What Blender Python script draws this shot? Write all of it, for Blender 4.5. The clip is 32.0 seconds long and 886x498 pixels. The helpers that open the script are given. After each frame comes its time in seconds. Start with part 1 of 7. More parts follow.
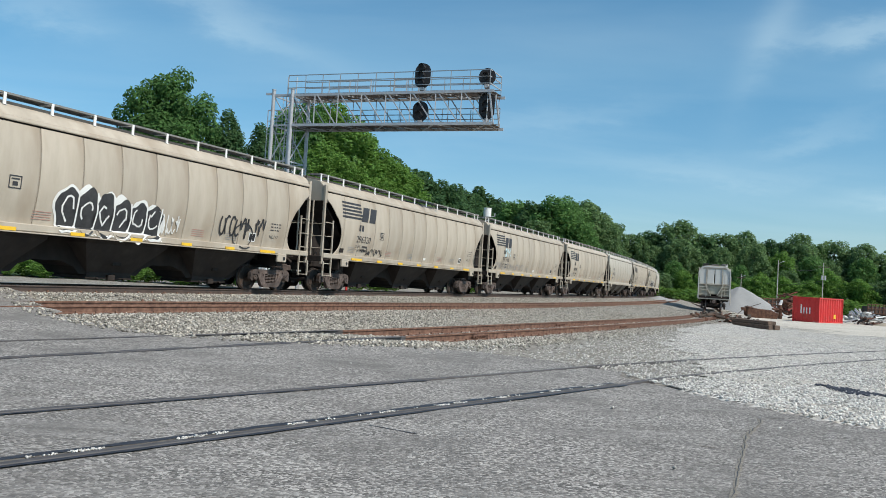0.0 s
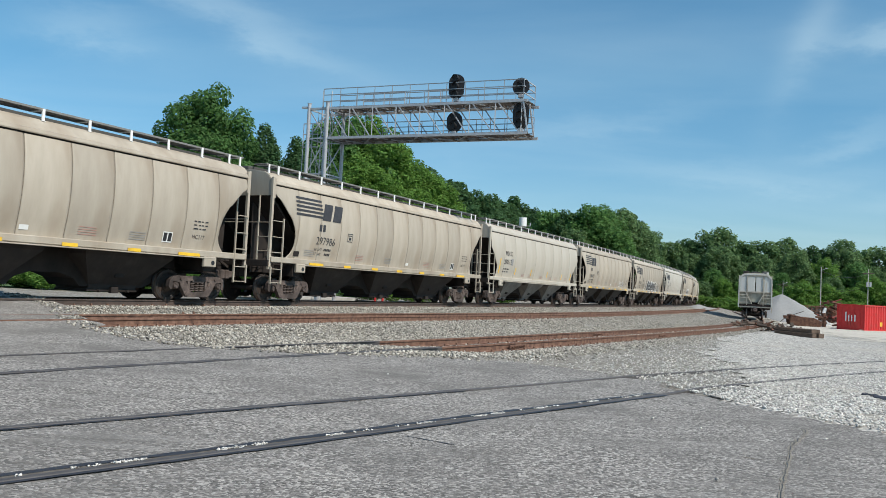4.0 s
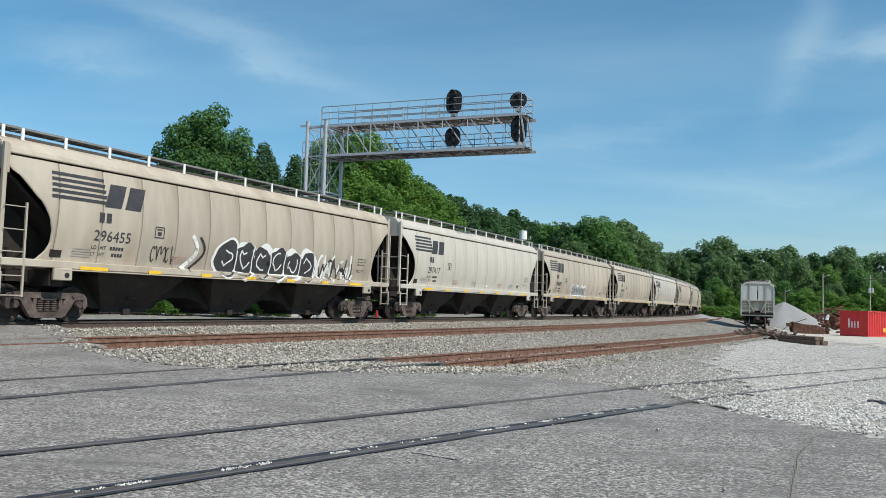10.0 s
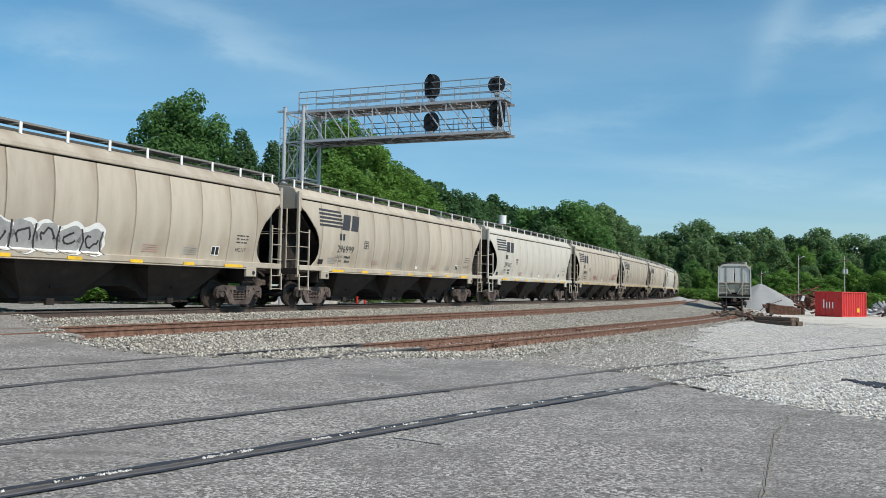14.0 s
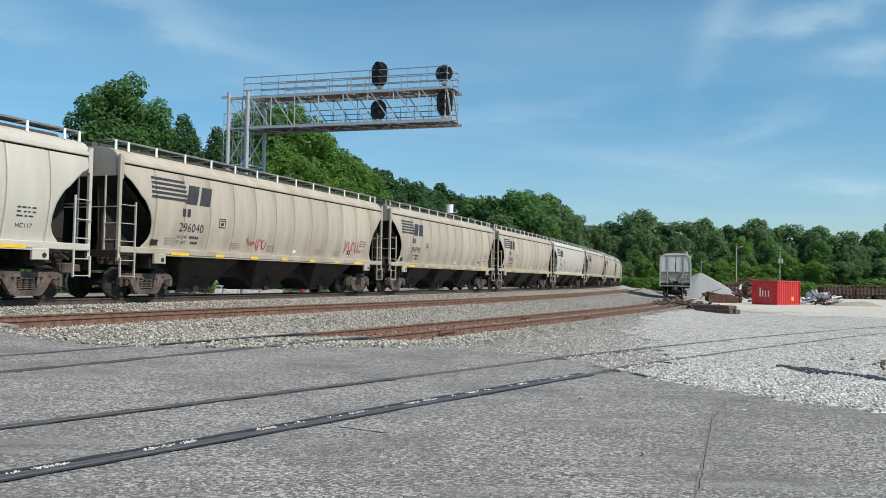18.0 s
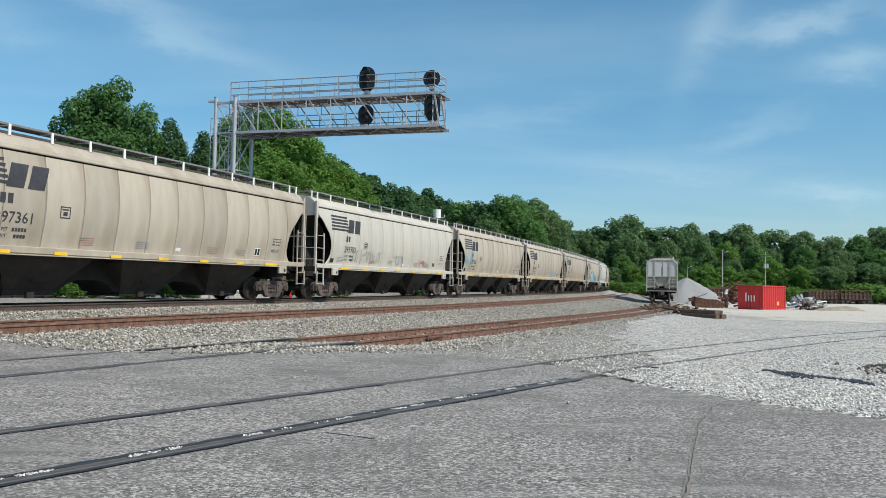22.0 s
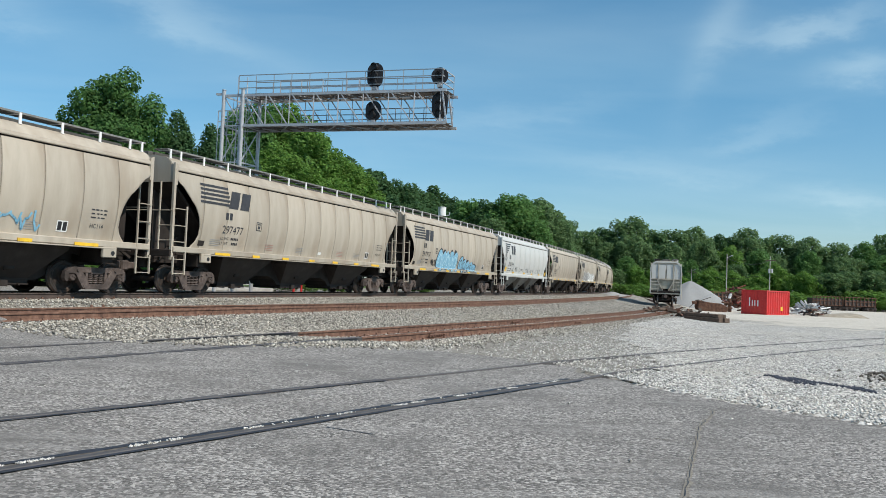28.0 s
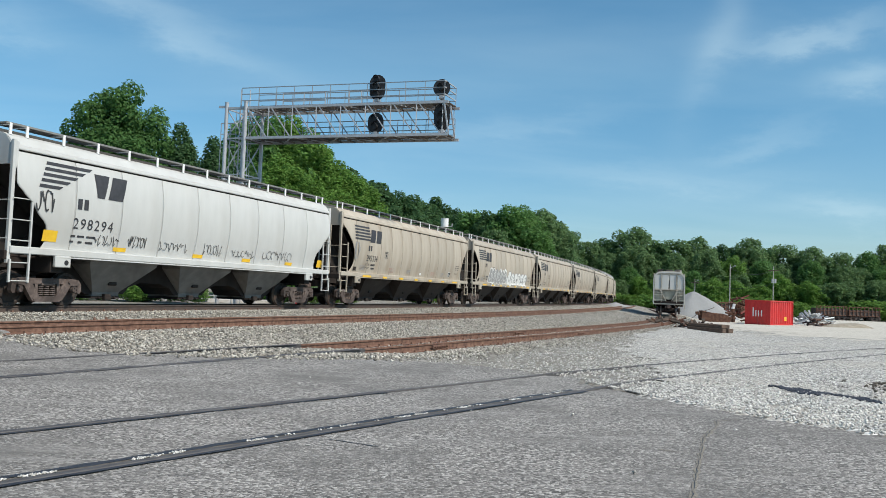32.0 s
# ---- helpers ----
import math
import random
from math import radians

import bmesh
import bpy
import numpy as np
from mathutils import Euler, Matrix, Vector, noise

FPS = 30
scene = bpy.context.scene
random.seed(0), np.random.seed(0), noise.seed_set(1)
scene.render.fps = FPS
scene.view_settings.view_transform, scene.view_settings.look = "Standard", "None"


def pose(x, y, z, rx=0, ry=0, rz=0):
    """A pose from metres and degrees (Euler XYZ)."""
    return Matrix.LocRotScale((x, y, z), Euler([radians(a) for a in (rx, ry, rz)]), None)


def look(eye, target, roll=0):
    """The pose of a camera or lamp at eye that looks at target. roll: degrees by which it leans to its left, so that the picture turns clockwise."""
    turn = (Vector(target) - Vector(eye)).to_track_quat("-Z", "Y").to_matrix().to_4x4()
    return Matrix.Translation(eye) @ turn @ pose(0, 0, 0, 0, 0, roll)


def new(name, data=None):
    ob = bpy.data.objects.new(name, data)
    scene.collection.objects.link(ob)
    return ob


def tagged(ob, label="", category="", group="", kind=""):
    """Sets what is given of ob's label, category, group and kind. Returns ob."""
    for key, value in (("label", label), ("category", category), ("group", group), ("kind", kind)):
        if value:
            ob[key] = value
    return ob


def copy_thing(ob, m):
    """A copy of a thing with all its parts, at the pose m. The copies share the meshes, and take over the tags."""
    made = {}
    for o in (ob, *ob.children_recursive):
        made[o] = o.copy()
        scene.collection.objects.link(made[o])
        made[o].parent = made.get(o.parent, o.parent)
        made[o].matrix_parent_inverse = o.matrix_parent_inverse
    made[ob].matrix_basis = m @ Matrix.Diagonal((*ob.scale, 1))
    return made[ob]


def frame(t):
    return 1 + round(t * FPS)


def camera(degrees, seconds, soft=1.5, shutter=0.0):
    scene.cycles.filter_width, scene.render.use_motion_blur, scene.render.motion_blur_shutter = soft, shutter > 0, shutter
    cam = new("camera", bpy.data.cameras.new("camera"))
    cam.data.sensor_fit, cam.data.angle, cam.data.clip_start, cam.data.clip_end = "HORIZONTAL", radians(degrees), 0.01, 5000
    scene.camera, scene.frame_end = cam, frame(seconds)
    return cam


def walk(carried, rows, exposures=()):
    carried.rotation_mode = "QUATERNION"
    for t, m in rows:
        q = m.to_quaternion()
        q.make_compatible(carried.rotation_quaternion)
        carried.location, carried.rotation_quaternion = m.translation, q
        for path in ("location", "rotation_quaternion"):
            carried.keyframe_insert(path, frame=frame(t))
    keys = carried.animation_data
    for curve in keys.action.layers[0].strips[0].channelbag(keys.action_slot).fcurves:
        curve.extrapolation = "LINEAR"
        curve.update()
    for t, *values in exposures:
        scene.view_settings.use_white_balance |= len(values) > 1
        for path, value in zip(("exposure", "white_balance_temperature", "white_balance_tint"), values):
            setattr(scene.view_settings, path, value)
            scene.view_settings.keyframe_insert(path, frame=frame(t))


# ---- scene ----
cam = camera(57.98, 32.0, soft=0.45)
EYE = 1.30

# seconds, yaw, pitch, roll of a hand-held camera that stands on one spot
PATH = [
    (0.0, -1.13, 2.18, -3.35), (0.5, -2.50, 2.41, -2.78), (1.0, -3.99, 3.57, -3.42), (1.5, -3.77, 3.27, -1.41),
    (2.0, -1.46, 4.42, -1.63), (2.5, -0.36, 3.06, -2.33), (4.5, 1.64, 2.60, -2.82), (5.0, 0.40, 2.01, -1.56),
    (5.5, -0.09, 2.26, -1.41), (6.0, 0.30, 2.82, -1.42), (6.5, 0.71, 2.95, -1.31), (7.0, 0.73, 3.22, -1.33),
    (7.5, 1.50, 3.27, -0.93), (8.0, 1.82, 3.18, -0.58), (8.5, 1.50, 3.14, -0.86), (9.0, 1.50, 3.22, -1.31),
    (9.5, 1.53, 3.24, -1.14), (10.0, 1.57, 3.85, -1.63), (10.5, 1.00, 4.53, -1.46), (11.0, 0.31, 4.61, -1.58),
    (11.5, 0.25, 4.67, -1.26), (12.0, -0.01, 4.81, -0.66), (12.5, -0.04, 4.73, -0.50), (13.0, -0.01, 4.24, -0.50),
    (13.5, 0.64, 3.29, -0.52), (14.0, 0.15, 2.83, -1.00), (14.5, -0.94, 2.73, -1.20), (16.5, -1.95, 2.44, -1.38),
    (17.0, -2.55, 2.10, -1.27), (17.5, -3.03, 2.09, -2.06), (18.0, -3.66, 2.09, -1.03), (18.5, -4.03, 1.97, -1.06),
    (19.0, -3.81, 2.08, -1.53), (19.5, -2.69, 2.18, -1.33), (20.0, -3.05, 2.12, -0.71), (20.5, -3.47, 2.19, -1.28),
    (21.0, -3.60, 2.46, -1.46), (21.5, -4.15, 2.60, -1.47), (22.0, -4.55, 2.47, -1.01), (22.5, -4.78, 2.35, -0.95),
    (23.0, -5.05, 2.09, -1.37), (23.5, -4.91, 1.56, -1.17), (24.0, -4.83, 1.34, -1.39), (24.5, -4.55, 1.37, -1.44),
    (26.5, -2.78, 1.85, -2.24), (27.0, -3.44, 2.07, -1.86), (27.5, -4.06, 2.32, -2.12), (28.0, -4.30, 2.29, -2.32),
    (28.5, -3.92, 2.12, -2.42), (29.0, -3.73, 2.07, -2.32), (29.5, -3.89, 2.09, -2.12), (30.0, -4.26, 2.10, -2.71),
    (30.5, -4.47, 2.24, -2.62), (31.0, -4.83, 3.36, -2.44), (31.5, -4.15, 3.29, -1.84), (32.0, -4.10, 3.09, -2.11),
]
walk(cam, [(t, pose(0, 0, EYE, 90 + pitch, roll, yaw)) for t, yaw, pitch, roll in PATH])

# ---- light ----
SUN = Vector((0.68, -0.50, 0.92)).normalized()
sun = new("sun", bpy.data.lights.new("sun", "SUN"))
sun.data.energy, sun.data.angle, sun.data.color = 4.6, radians(0.55), (1.0, 0.92, 0.81)
sun.matrix_world = look(SUN * 100, (0, 0, 0))
scene.view_settings.exposure = 0.0

world = bpy.data.worlds.new("sky")
scene.world = world
world.use_nodes = True
_n, _l = world.node_tree.nodes, world.node_tree.links
_n.clear()
_out, _bg = _n.new("ShaderNodeOutputWorld"), _n.new("ShaderNodeBackground")
_sky = _n.new("ShaderNodeTexSky")
_sky.sky_type, _sky.sun_disc = "NISHITA", False
_sky.sun_elevation = math.asin(SUN.z)
_sky.sun_rotation = math.atan2(SUN.x, SUN.y)
_sky.air_density, _sky.dust_density, _sky.ozone_density = 1.0, 0.6, 2.0
_co = _n.new("ShaderNodeTexCoord")
_sep, _div1, _div2, _add, _com = (_n.new("ShaderNodeSeparateXYZ"), _n.new("ShaderNodeMath"), _n.new("ShaderNodeMath"), _n.new("ShaderNodeMath"), _n.new("ShaderNodeCombineXYZ"))
_add.operation, _div1.operation, _div2.operation = "ADD", "DIVIDE", "DIVIDE"
_add.inputs[1].default_value = 0.12
_l.new(_co.outputs["Generated"], _sep.inputs[0])
_l.new(_sep.outputs["Z"], _add.inputs[0])
for _d, _ax in ((_div1, "X"), (_div2, "Y")):
    _l.new(_sep.outputs[_ax], _d.inputs[0])
    _l.new(_add.outputs[0], _d.inputs[1])
_l.new(_div1.outputs[0], _com.inputs[0])
_l.new(_div2.outputs[0], _com.inputs[1])
_map = _n.new("ShaderNodeMapping")
_map.inputs["Rotation"].default_value = (0, 0, radians(8))
_map.inputs["Scale"].default_value = (0.40, 1.0, 1)
_map.inputs["Location"].default_value = (1.7, 0.4, 0)
_l.new(_com.outputs[0], _map.inputs[0])
_cl = _n.new("ShaderNodeTexNoise")
_cl.inputs["Scale"].default_value, _cl.inputs["Detail"].default_value = 1.1, 7
_cl.inputs["Roughness"].default_value, _cl.inputs["Distortion"].default_value = 0.52, 0.5
_l.new(_map.outputs[0], _cl.inputs["Vector"])
_cr = _n.new("ShaderNodeMapRange")
_cr.inputs["From Min"].default_value, _cr.inputs["From Max"].default_value, _cr.inputs["To Max"].default_value = 0.44, 0.90, 0.26
_l.new(_cl.outputs["Fac"], _cr.inputs[0])


def _math(op, a, b=None, clamp=False):
    m = _n.new("ShaderNodeMath")
    m.operation, m.use_clamp = op, clamp
    for k, v in enumerate((a, b)):
        if v is None:
            continue
        if isinstance(v, (int, float)):
            m.inputs[k].default_value = v
        else:
            _l.new(v, m.inputs[k])
    return m.outputs[0]


# cirrus streaks: centre (side and height over the distance ahead), half length, half width, slant, strength
CIRRUS = [(-0.31, 0.335, 0.150, 0.022, -22, 0.25), (-0.50, 0.313, 0.085, 0.024, -6, 0.24), (0.417, 0.335, 0.020, 0.090, -23, 0.20), (0.54, 0.362, 0.110, 0.016, 14, 0.26),
          (0.62, 0.295, 0.060, 0.024, 8, 0.38), (0.36, 0.160, 0.150, 0.014, 3, 0.14), (0.60, 0.122, 0.075, 0.013, -2, 0.32), (0.16, 0.215, 0.140, 0.014, 9, 0.12), (0.48, 0.21, 0.100, 0.014, 14, 0.16), (-0.62, 0.20, 0.120, 0.03, -14, 0.12)]
_px, _pz = _math("DIVIDE", _sep.outputs["X"], _math("ABSOLUTE", _sep.outputs["Y"])), _math("DIVIDE", _sep.outputs["Z"], _math("ABSOLUTE", _sep.outputs["Y"]))
_wv = _n.new("ShaderNodeTexNoise")
_wv.inputs["Scale"].default_value, _wv.inputs["Detail"].default_value, _wv.inputs["Roughness"].default_value = 9.0, 7, 0.62
_wm = _n.new("ShaderNodeMapping")
_wm.inputs["Scale"].default_value, _wm.inputs["Rotation"].default_value = (0.55, 1.0, 1.7), (0, radians(12), 0)
_l.new(_co.outputs["Generated"], _wm.inputs[0])
_l.new(_wm.outputs[0], _wv.inputs["Vector"])
_warp = _math("MULTIPLY", _math("SUBTRACT", _wv.outputs["Fac"], 0.5), 0.13)
_cover = _cr.outputs[0]
for _cx, _cz, _a, _b, _slant, _k in CIRRUS:
    _u, _v = _math("SUBTRACT", _px, _cx), _math("ADD", _math("SUBTRACT", _pz, _cz), _warp)
    _c, _s = math.cos(radians(_slant)), math.sin(radians(_slant))
    _ua = _math("DIVIDE", _math("ADD", _math("MULTIPLY", _u, _c), _math("MULTIPLY", _v, _s)), _a)
    _va = _math("DIVIDE", _math("SUBTRACT", _math("MULTIPLY", _v, _c), _math("MULTIPLY", _u, _s)), _b)
    _d = _math("ADD", _math("MULTIPLY", _ua, _ua), _math("MULTIPLY", _va, _va))
    _g = _math("MULTIPLY", _math("POWER", 2.718, _math("MULTIPLY", _d, -0.9)), _k)
    _cover = _math("ADD", _cover, _math("MULTIPLY", _g, _math("MULTIPLY", _wv.outputs["Fac"], 1.7)), True)
_mx = _n.new("ShaderNodeMix")
_mx.data_type = "RGBA"
_mx.inputs[7].default_value = (6.0, 7.7, 8.4, 1)
_l.new(_cover, _mx.inputs[0])
_tn = _n.new("ShaderNodeMix")
_tn.data_type, _tn.blend_type = "RGBA", "MULTIPLY"
_tn.inputs[0].default_value = 1.0
_hz, _tc = _n.new("ShaderNodeMapRange"), _n.new("ShaderNodeMix")   # thin haze low over the horizon
_hz.inputs["From Min"].default_value, _hz.inputs["From Max"].default_value = 0.03, 0.26
_l.new(_sep.outputs["Z"], _hz.inputs[0])
_tc.data_type = "RGBA"
_tc.inputs[6].default_value, _tc.inputs[7].default_value = (0.81, 0.97, 1.075, 1), (0.625, 1.06, 1.13, 1)
_l.new(_hz.outputs[0], _tc.inputs[0])
_l.new(_tc.outputs[2], _tn.inputs[7])
_l.new(_sky.outputs[0], _tn.inputs[6])
_l.new(_tn.outputs[2], _mx.inputs[6])
_l.new(_mx.outputs[2], _bg.inputs[0])
_bg.inputs[1].default_value = 0.115
_l.new(_bg.outputs[0], _out.inputs[0])


# ---- materials ----
def material(name, stops, scale=8.0, rough=0.7, metal=0.0, bump=0.0, bump_scale=60.0, fine=0.0, dirt=None, dirt_scale=1.2, dirt_at=(0.5, 0.7), each=0.0, stretch=(1, 1, 1), space="Object", island=False):
    """stops: colours from low to high noise; dirt: a second colour in large soft patches; each: brightness change from piece to piece."""
    m = bpy.data.materials.new(name)
    m.use_nodes = True
    n, l = m.node_tree.nodes, m.node_tree.links
    b = n["Principled BSDF"]
    b.inputs["Roughness"].default_value, b.inputs["Metallic"].default_value = rough, metal
    co = n.new("ShaderNodeTexCoord")
    mp = n.new("ShaderNodeMapping")
    mp.inputs["Scale"].default_value = stretch
    l.new(co.outputs[space], mp.inputs[0])
    t = n.new("ShaderNodeTexNoise")
    t.inputs["Scale"].default_value, t.inputs["Detail"].default_value, t.inputs["Roughness"].default_value = scale, 6, 0.62
    l.new(mp.outputs[0], t.inputs["Vector"])
    r = n.new("ShaderNodeValToRGB")
    e = r.color_ramp.elements
    while len(e) < len(stops):
        e.new(0.5)
    for i, c in enumerate(stops):
        e[i].position = 0.3 + 0.4 * i / max(1, len(stops) - 1)
        e[i].color = (*c, 1)
    l.new(t.outputs["Fac"], r.inputs[0])
    colour = r.outputs[0]
    if dirt:
        d = n.new("ShaderNodeTexNoise")
        d.inputs["Scale"].default_value, d.inputs["Detail"].default_value = dirt_scale, 5
        l.new(mp.outputs[0], d.inputs["Vector"])
        dr = n.new("ShaderNodeMapRange")
        dr.inputs["From Min"].default_value, dr.inputs["From Max"].default_value = dirt_at
        l.new(d.outputs["Fac"], dr.inputs[0])
        mx = n.new("ShaderNodeMix")
        mx.data_type = "RGBA"
        mx.inputs[7].default_value = (*dirt, 1)
        l.new(dr.outputs[0], mx.inputs[0])
        l.new(colour, mx.inputs[6])
        colour = mx.outputs[2]
    if each:
        rnd = n.new("ShaderNodeNewGeometry").outputs["Random Per Island"] if island else n.new("ShaderNodeObjectInfo").outputs["Random"]
        mr = n.new("ShaderNodeMapRange")
        mr.inputs["To Min"].default_value, mr.inputs["To Max"].default_value = 1 - each, 1 + each
        l.new(rnd, mr.inputs[0])
        hs = n.new("ShaderNodeHueSaturation")
        l.new(mr.outputs[0], hs.inputs["Value"])
        l.new(colour, hs.inputs["Color"])
        colour = hs.outputs[0]
    l.new(colour, b.inputs["Base Color"])
    if bump:
        f = n.new("ShaderNodeTexNoise")
        f.inputs["Scale"].default_value, f.inputs["Detail"].default_value = bump_scale, 4
        l.new(mp.outputs[0], f.inputs["Vector"])
        bp = n.new("ShaderNodeBump")
        bp.inputs["Strength"].default_value, bp.inputs["Distance"].default_value = bump, 0.02
        l.new(f.outputs["Fac"], bp.inputs["Height"])
        l.new(bp.outputs[0], b.inputs["Normal"])
    return m


BEIGE = material("beige car paint", [(0.350, 0.302, 0.242), (0.415, 0.364, 0.295), (0.470, 0.418, 0.344)], 1.5, 0.55, dirt=(0.28, 0.218, 0.155), dirt_scale=0.9, dirt_at=(0.50, 0.82), each=0.10, stretch=(1, 1, 0.25), bump=0.05, bump_scale=3)
PALE = material("pale car paint", [(0.46, 0.430, 0.370), (0.505, 0.472, 0.412), (0.545, 0.512, 0.455)], 1.5, 0.5, dirt=(0.37, 0.315, 0.24), dirt_scale=0.8, dirt_at=(0.55, 0.9), each=0.03, stretch=(1, 1, 0.25), bump=0.05, bump_scale=3)
WHITE = material("white car paint", [(0.495, 0.495, 0.475), (0.56, 0.56, 0.54)], 2, 0.45, dirt=(0.42, 0.40, 0.36), dirt_scale=0.7, dirt_at=(0.55, 0.95), stretch=(1, 1, 0.25))
CREAM = material("cream car paint", [(0.445, 0.405, 0.342), (0.505, 0.463, 0.396)], 1.5, 0.5, dirt=(0.36, 0.315, 0.24), dirt_scale=0.8, dirt_at=(0.5, 0.9), stretch=(1, 1, 0.25))
# grime plus painted shade, for steel below and behind the sides
SHADED_GRIME = material("grimy hopper steel with shade in its colour", [(0.012, 0.009, 0.0078), (0.021, 0.0155, 0.013), (0.034, 0.025, 0.021)], 2.5, 0.9, dirt=(0.042, 0.031, 0.025), dirt_scale=0.8, dirt_at=(0.6, 0.9), stretch=(1, 1, 0.5))
# grimy bays, their colour darkened for the shade below the sill
BAY_SHADED = material("brown grimy bay steel with shade in its colour", [(0.018, 0.0135, 0.012), (0.031, 0.024, 0.021), (0.052, 0.041, 0.036)], 2.0, 0.85, dirt=(0.015, 0.0115, 0.010), dirt_scale=0.9, dirt_at=(0.5, 0.75), stretch=(1, 1, 0.4))
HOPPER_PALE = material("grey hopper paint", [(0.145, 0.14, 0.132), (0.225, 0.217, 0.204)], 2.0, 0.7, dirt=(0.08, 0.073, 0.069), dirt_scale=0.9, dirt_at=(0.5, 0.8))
TRUCK = material("dusty cast steel", [(0.046, 0.034, 0.030), (0.088, 0.066, 0.058), (0.165, 0.128, 0.112)], 6, 0.85, bump=0.3, bump_scale=30, dirt=(0.04, 0.03, 0.026), dirt_scale=3, dirt_at=(0.5, 0.7), each=0.15)
WHEEL = material("wheel steel", [(0.016, 0.0125, 0.011), (0.034, 0.026, 0.022)], 9, 0.7, dirt=(0.065, 0.04, 0.028), dirt_scale=4)
ROOFGREY = material("roof grating", [(0.09, 0.088, 0.083), (0.16, 0.155, 0.145)], 8, 0.8)
COAMING = material("dull dark roof steel", [(0.055, 0.053, 0.05), (0.10, 0.097, 0.09)], 5, 0.8)
ROOFEDGE = material("dull galvanised edge", [(0.16, 0.16, 0.15), (0.26, 0.255, 0.24)], 7, 0.6, 0.2)
INK = material("dark lettering paint", [(0.025, 0.025, 0.03), (0.05, 0.05, 0.055)], 5, 0.6)
YELLOW = material("yellow reflective tape", [(0.75, 0.43, 0.02), (0.85, 0.55, 0.04)], 6, 0.45, dirt=(0.45, 0.28, 0.05), dirt_scale=2, dirt_at=(0.5, 0.8))
RUST = material("rusted rail steel", [(0.080, 0.041, 0.030), (0.155, 0.081, 0.054), (0.25, 0.142, 0.100)], 7, 0.85, bump=0.25, bump_scale=40)
RAILTOP = material("worn rail head", [(0.22, 0.17, 0.15), (0.34, 0.30, 0.28)], 4, 0.4, 0.7)
RAILDARK = material("brown dark rail steel", [(0.05, 0.035, 0.029), (0.095, 0.068, 0.056)], 5, 0.75)
RAILGREYED = material("dull grey rail steel", [(0.055, 0.050, 0.050), (0.105, 0.098, 0.097)], 5, 0.65)
TIE = material("weathered timber", [(0.035, 0.026, 0.021), (0.07, 0.053, 0.042), (0.12, 0.095, 0.075)], 5, 0.9, stretch=(1, 8, 8), bump=0.4, each=0.25)
GALV = material("galvanised steel", [(0.38, 0.39, 0.41), (0.50, 0.51, 0.53)], 9, 0.5, 0.3)
OLIVE = material("olive grey end sheet", [(0.30, 0.29, 0.235), (0.40, 0.385, 0.315)], 2.5, 0.7, dirt=(0.14, 0.12, 0.095), dirt_scale=0.9, dirt_at=(0.5, 0.8))
OLDWOOD = material("old brown timber", [(0.055, 0.036, 0.026), (0.11, 0.075, 0.055), (0.18, 0.13, 0.10)], 5, 0.9, stretch=(1, 8, 8), bump=0.4, each=0.3)
BLACK = material("matt black paint", [(0.012, 0.012, 0.014), (0.025, 0.025, 0.028)], 6, 0.6)


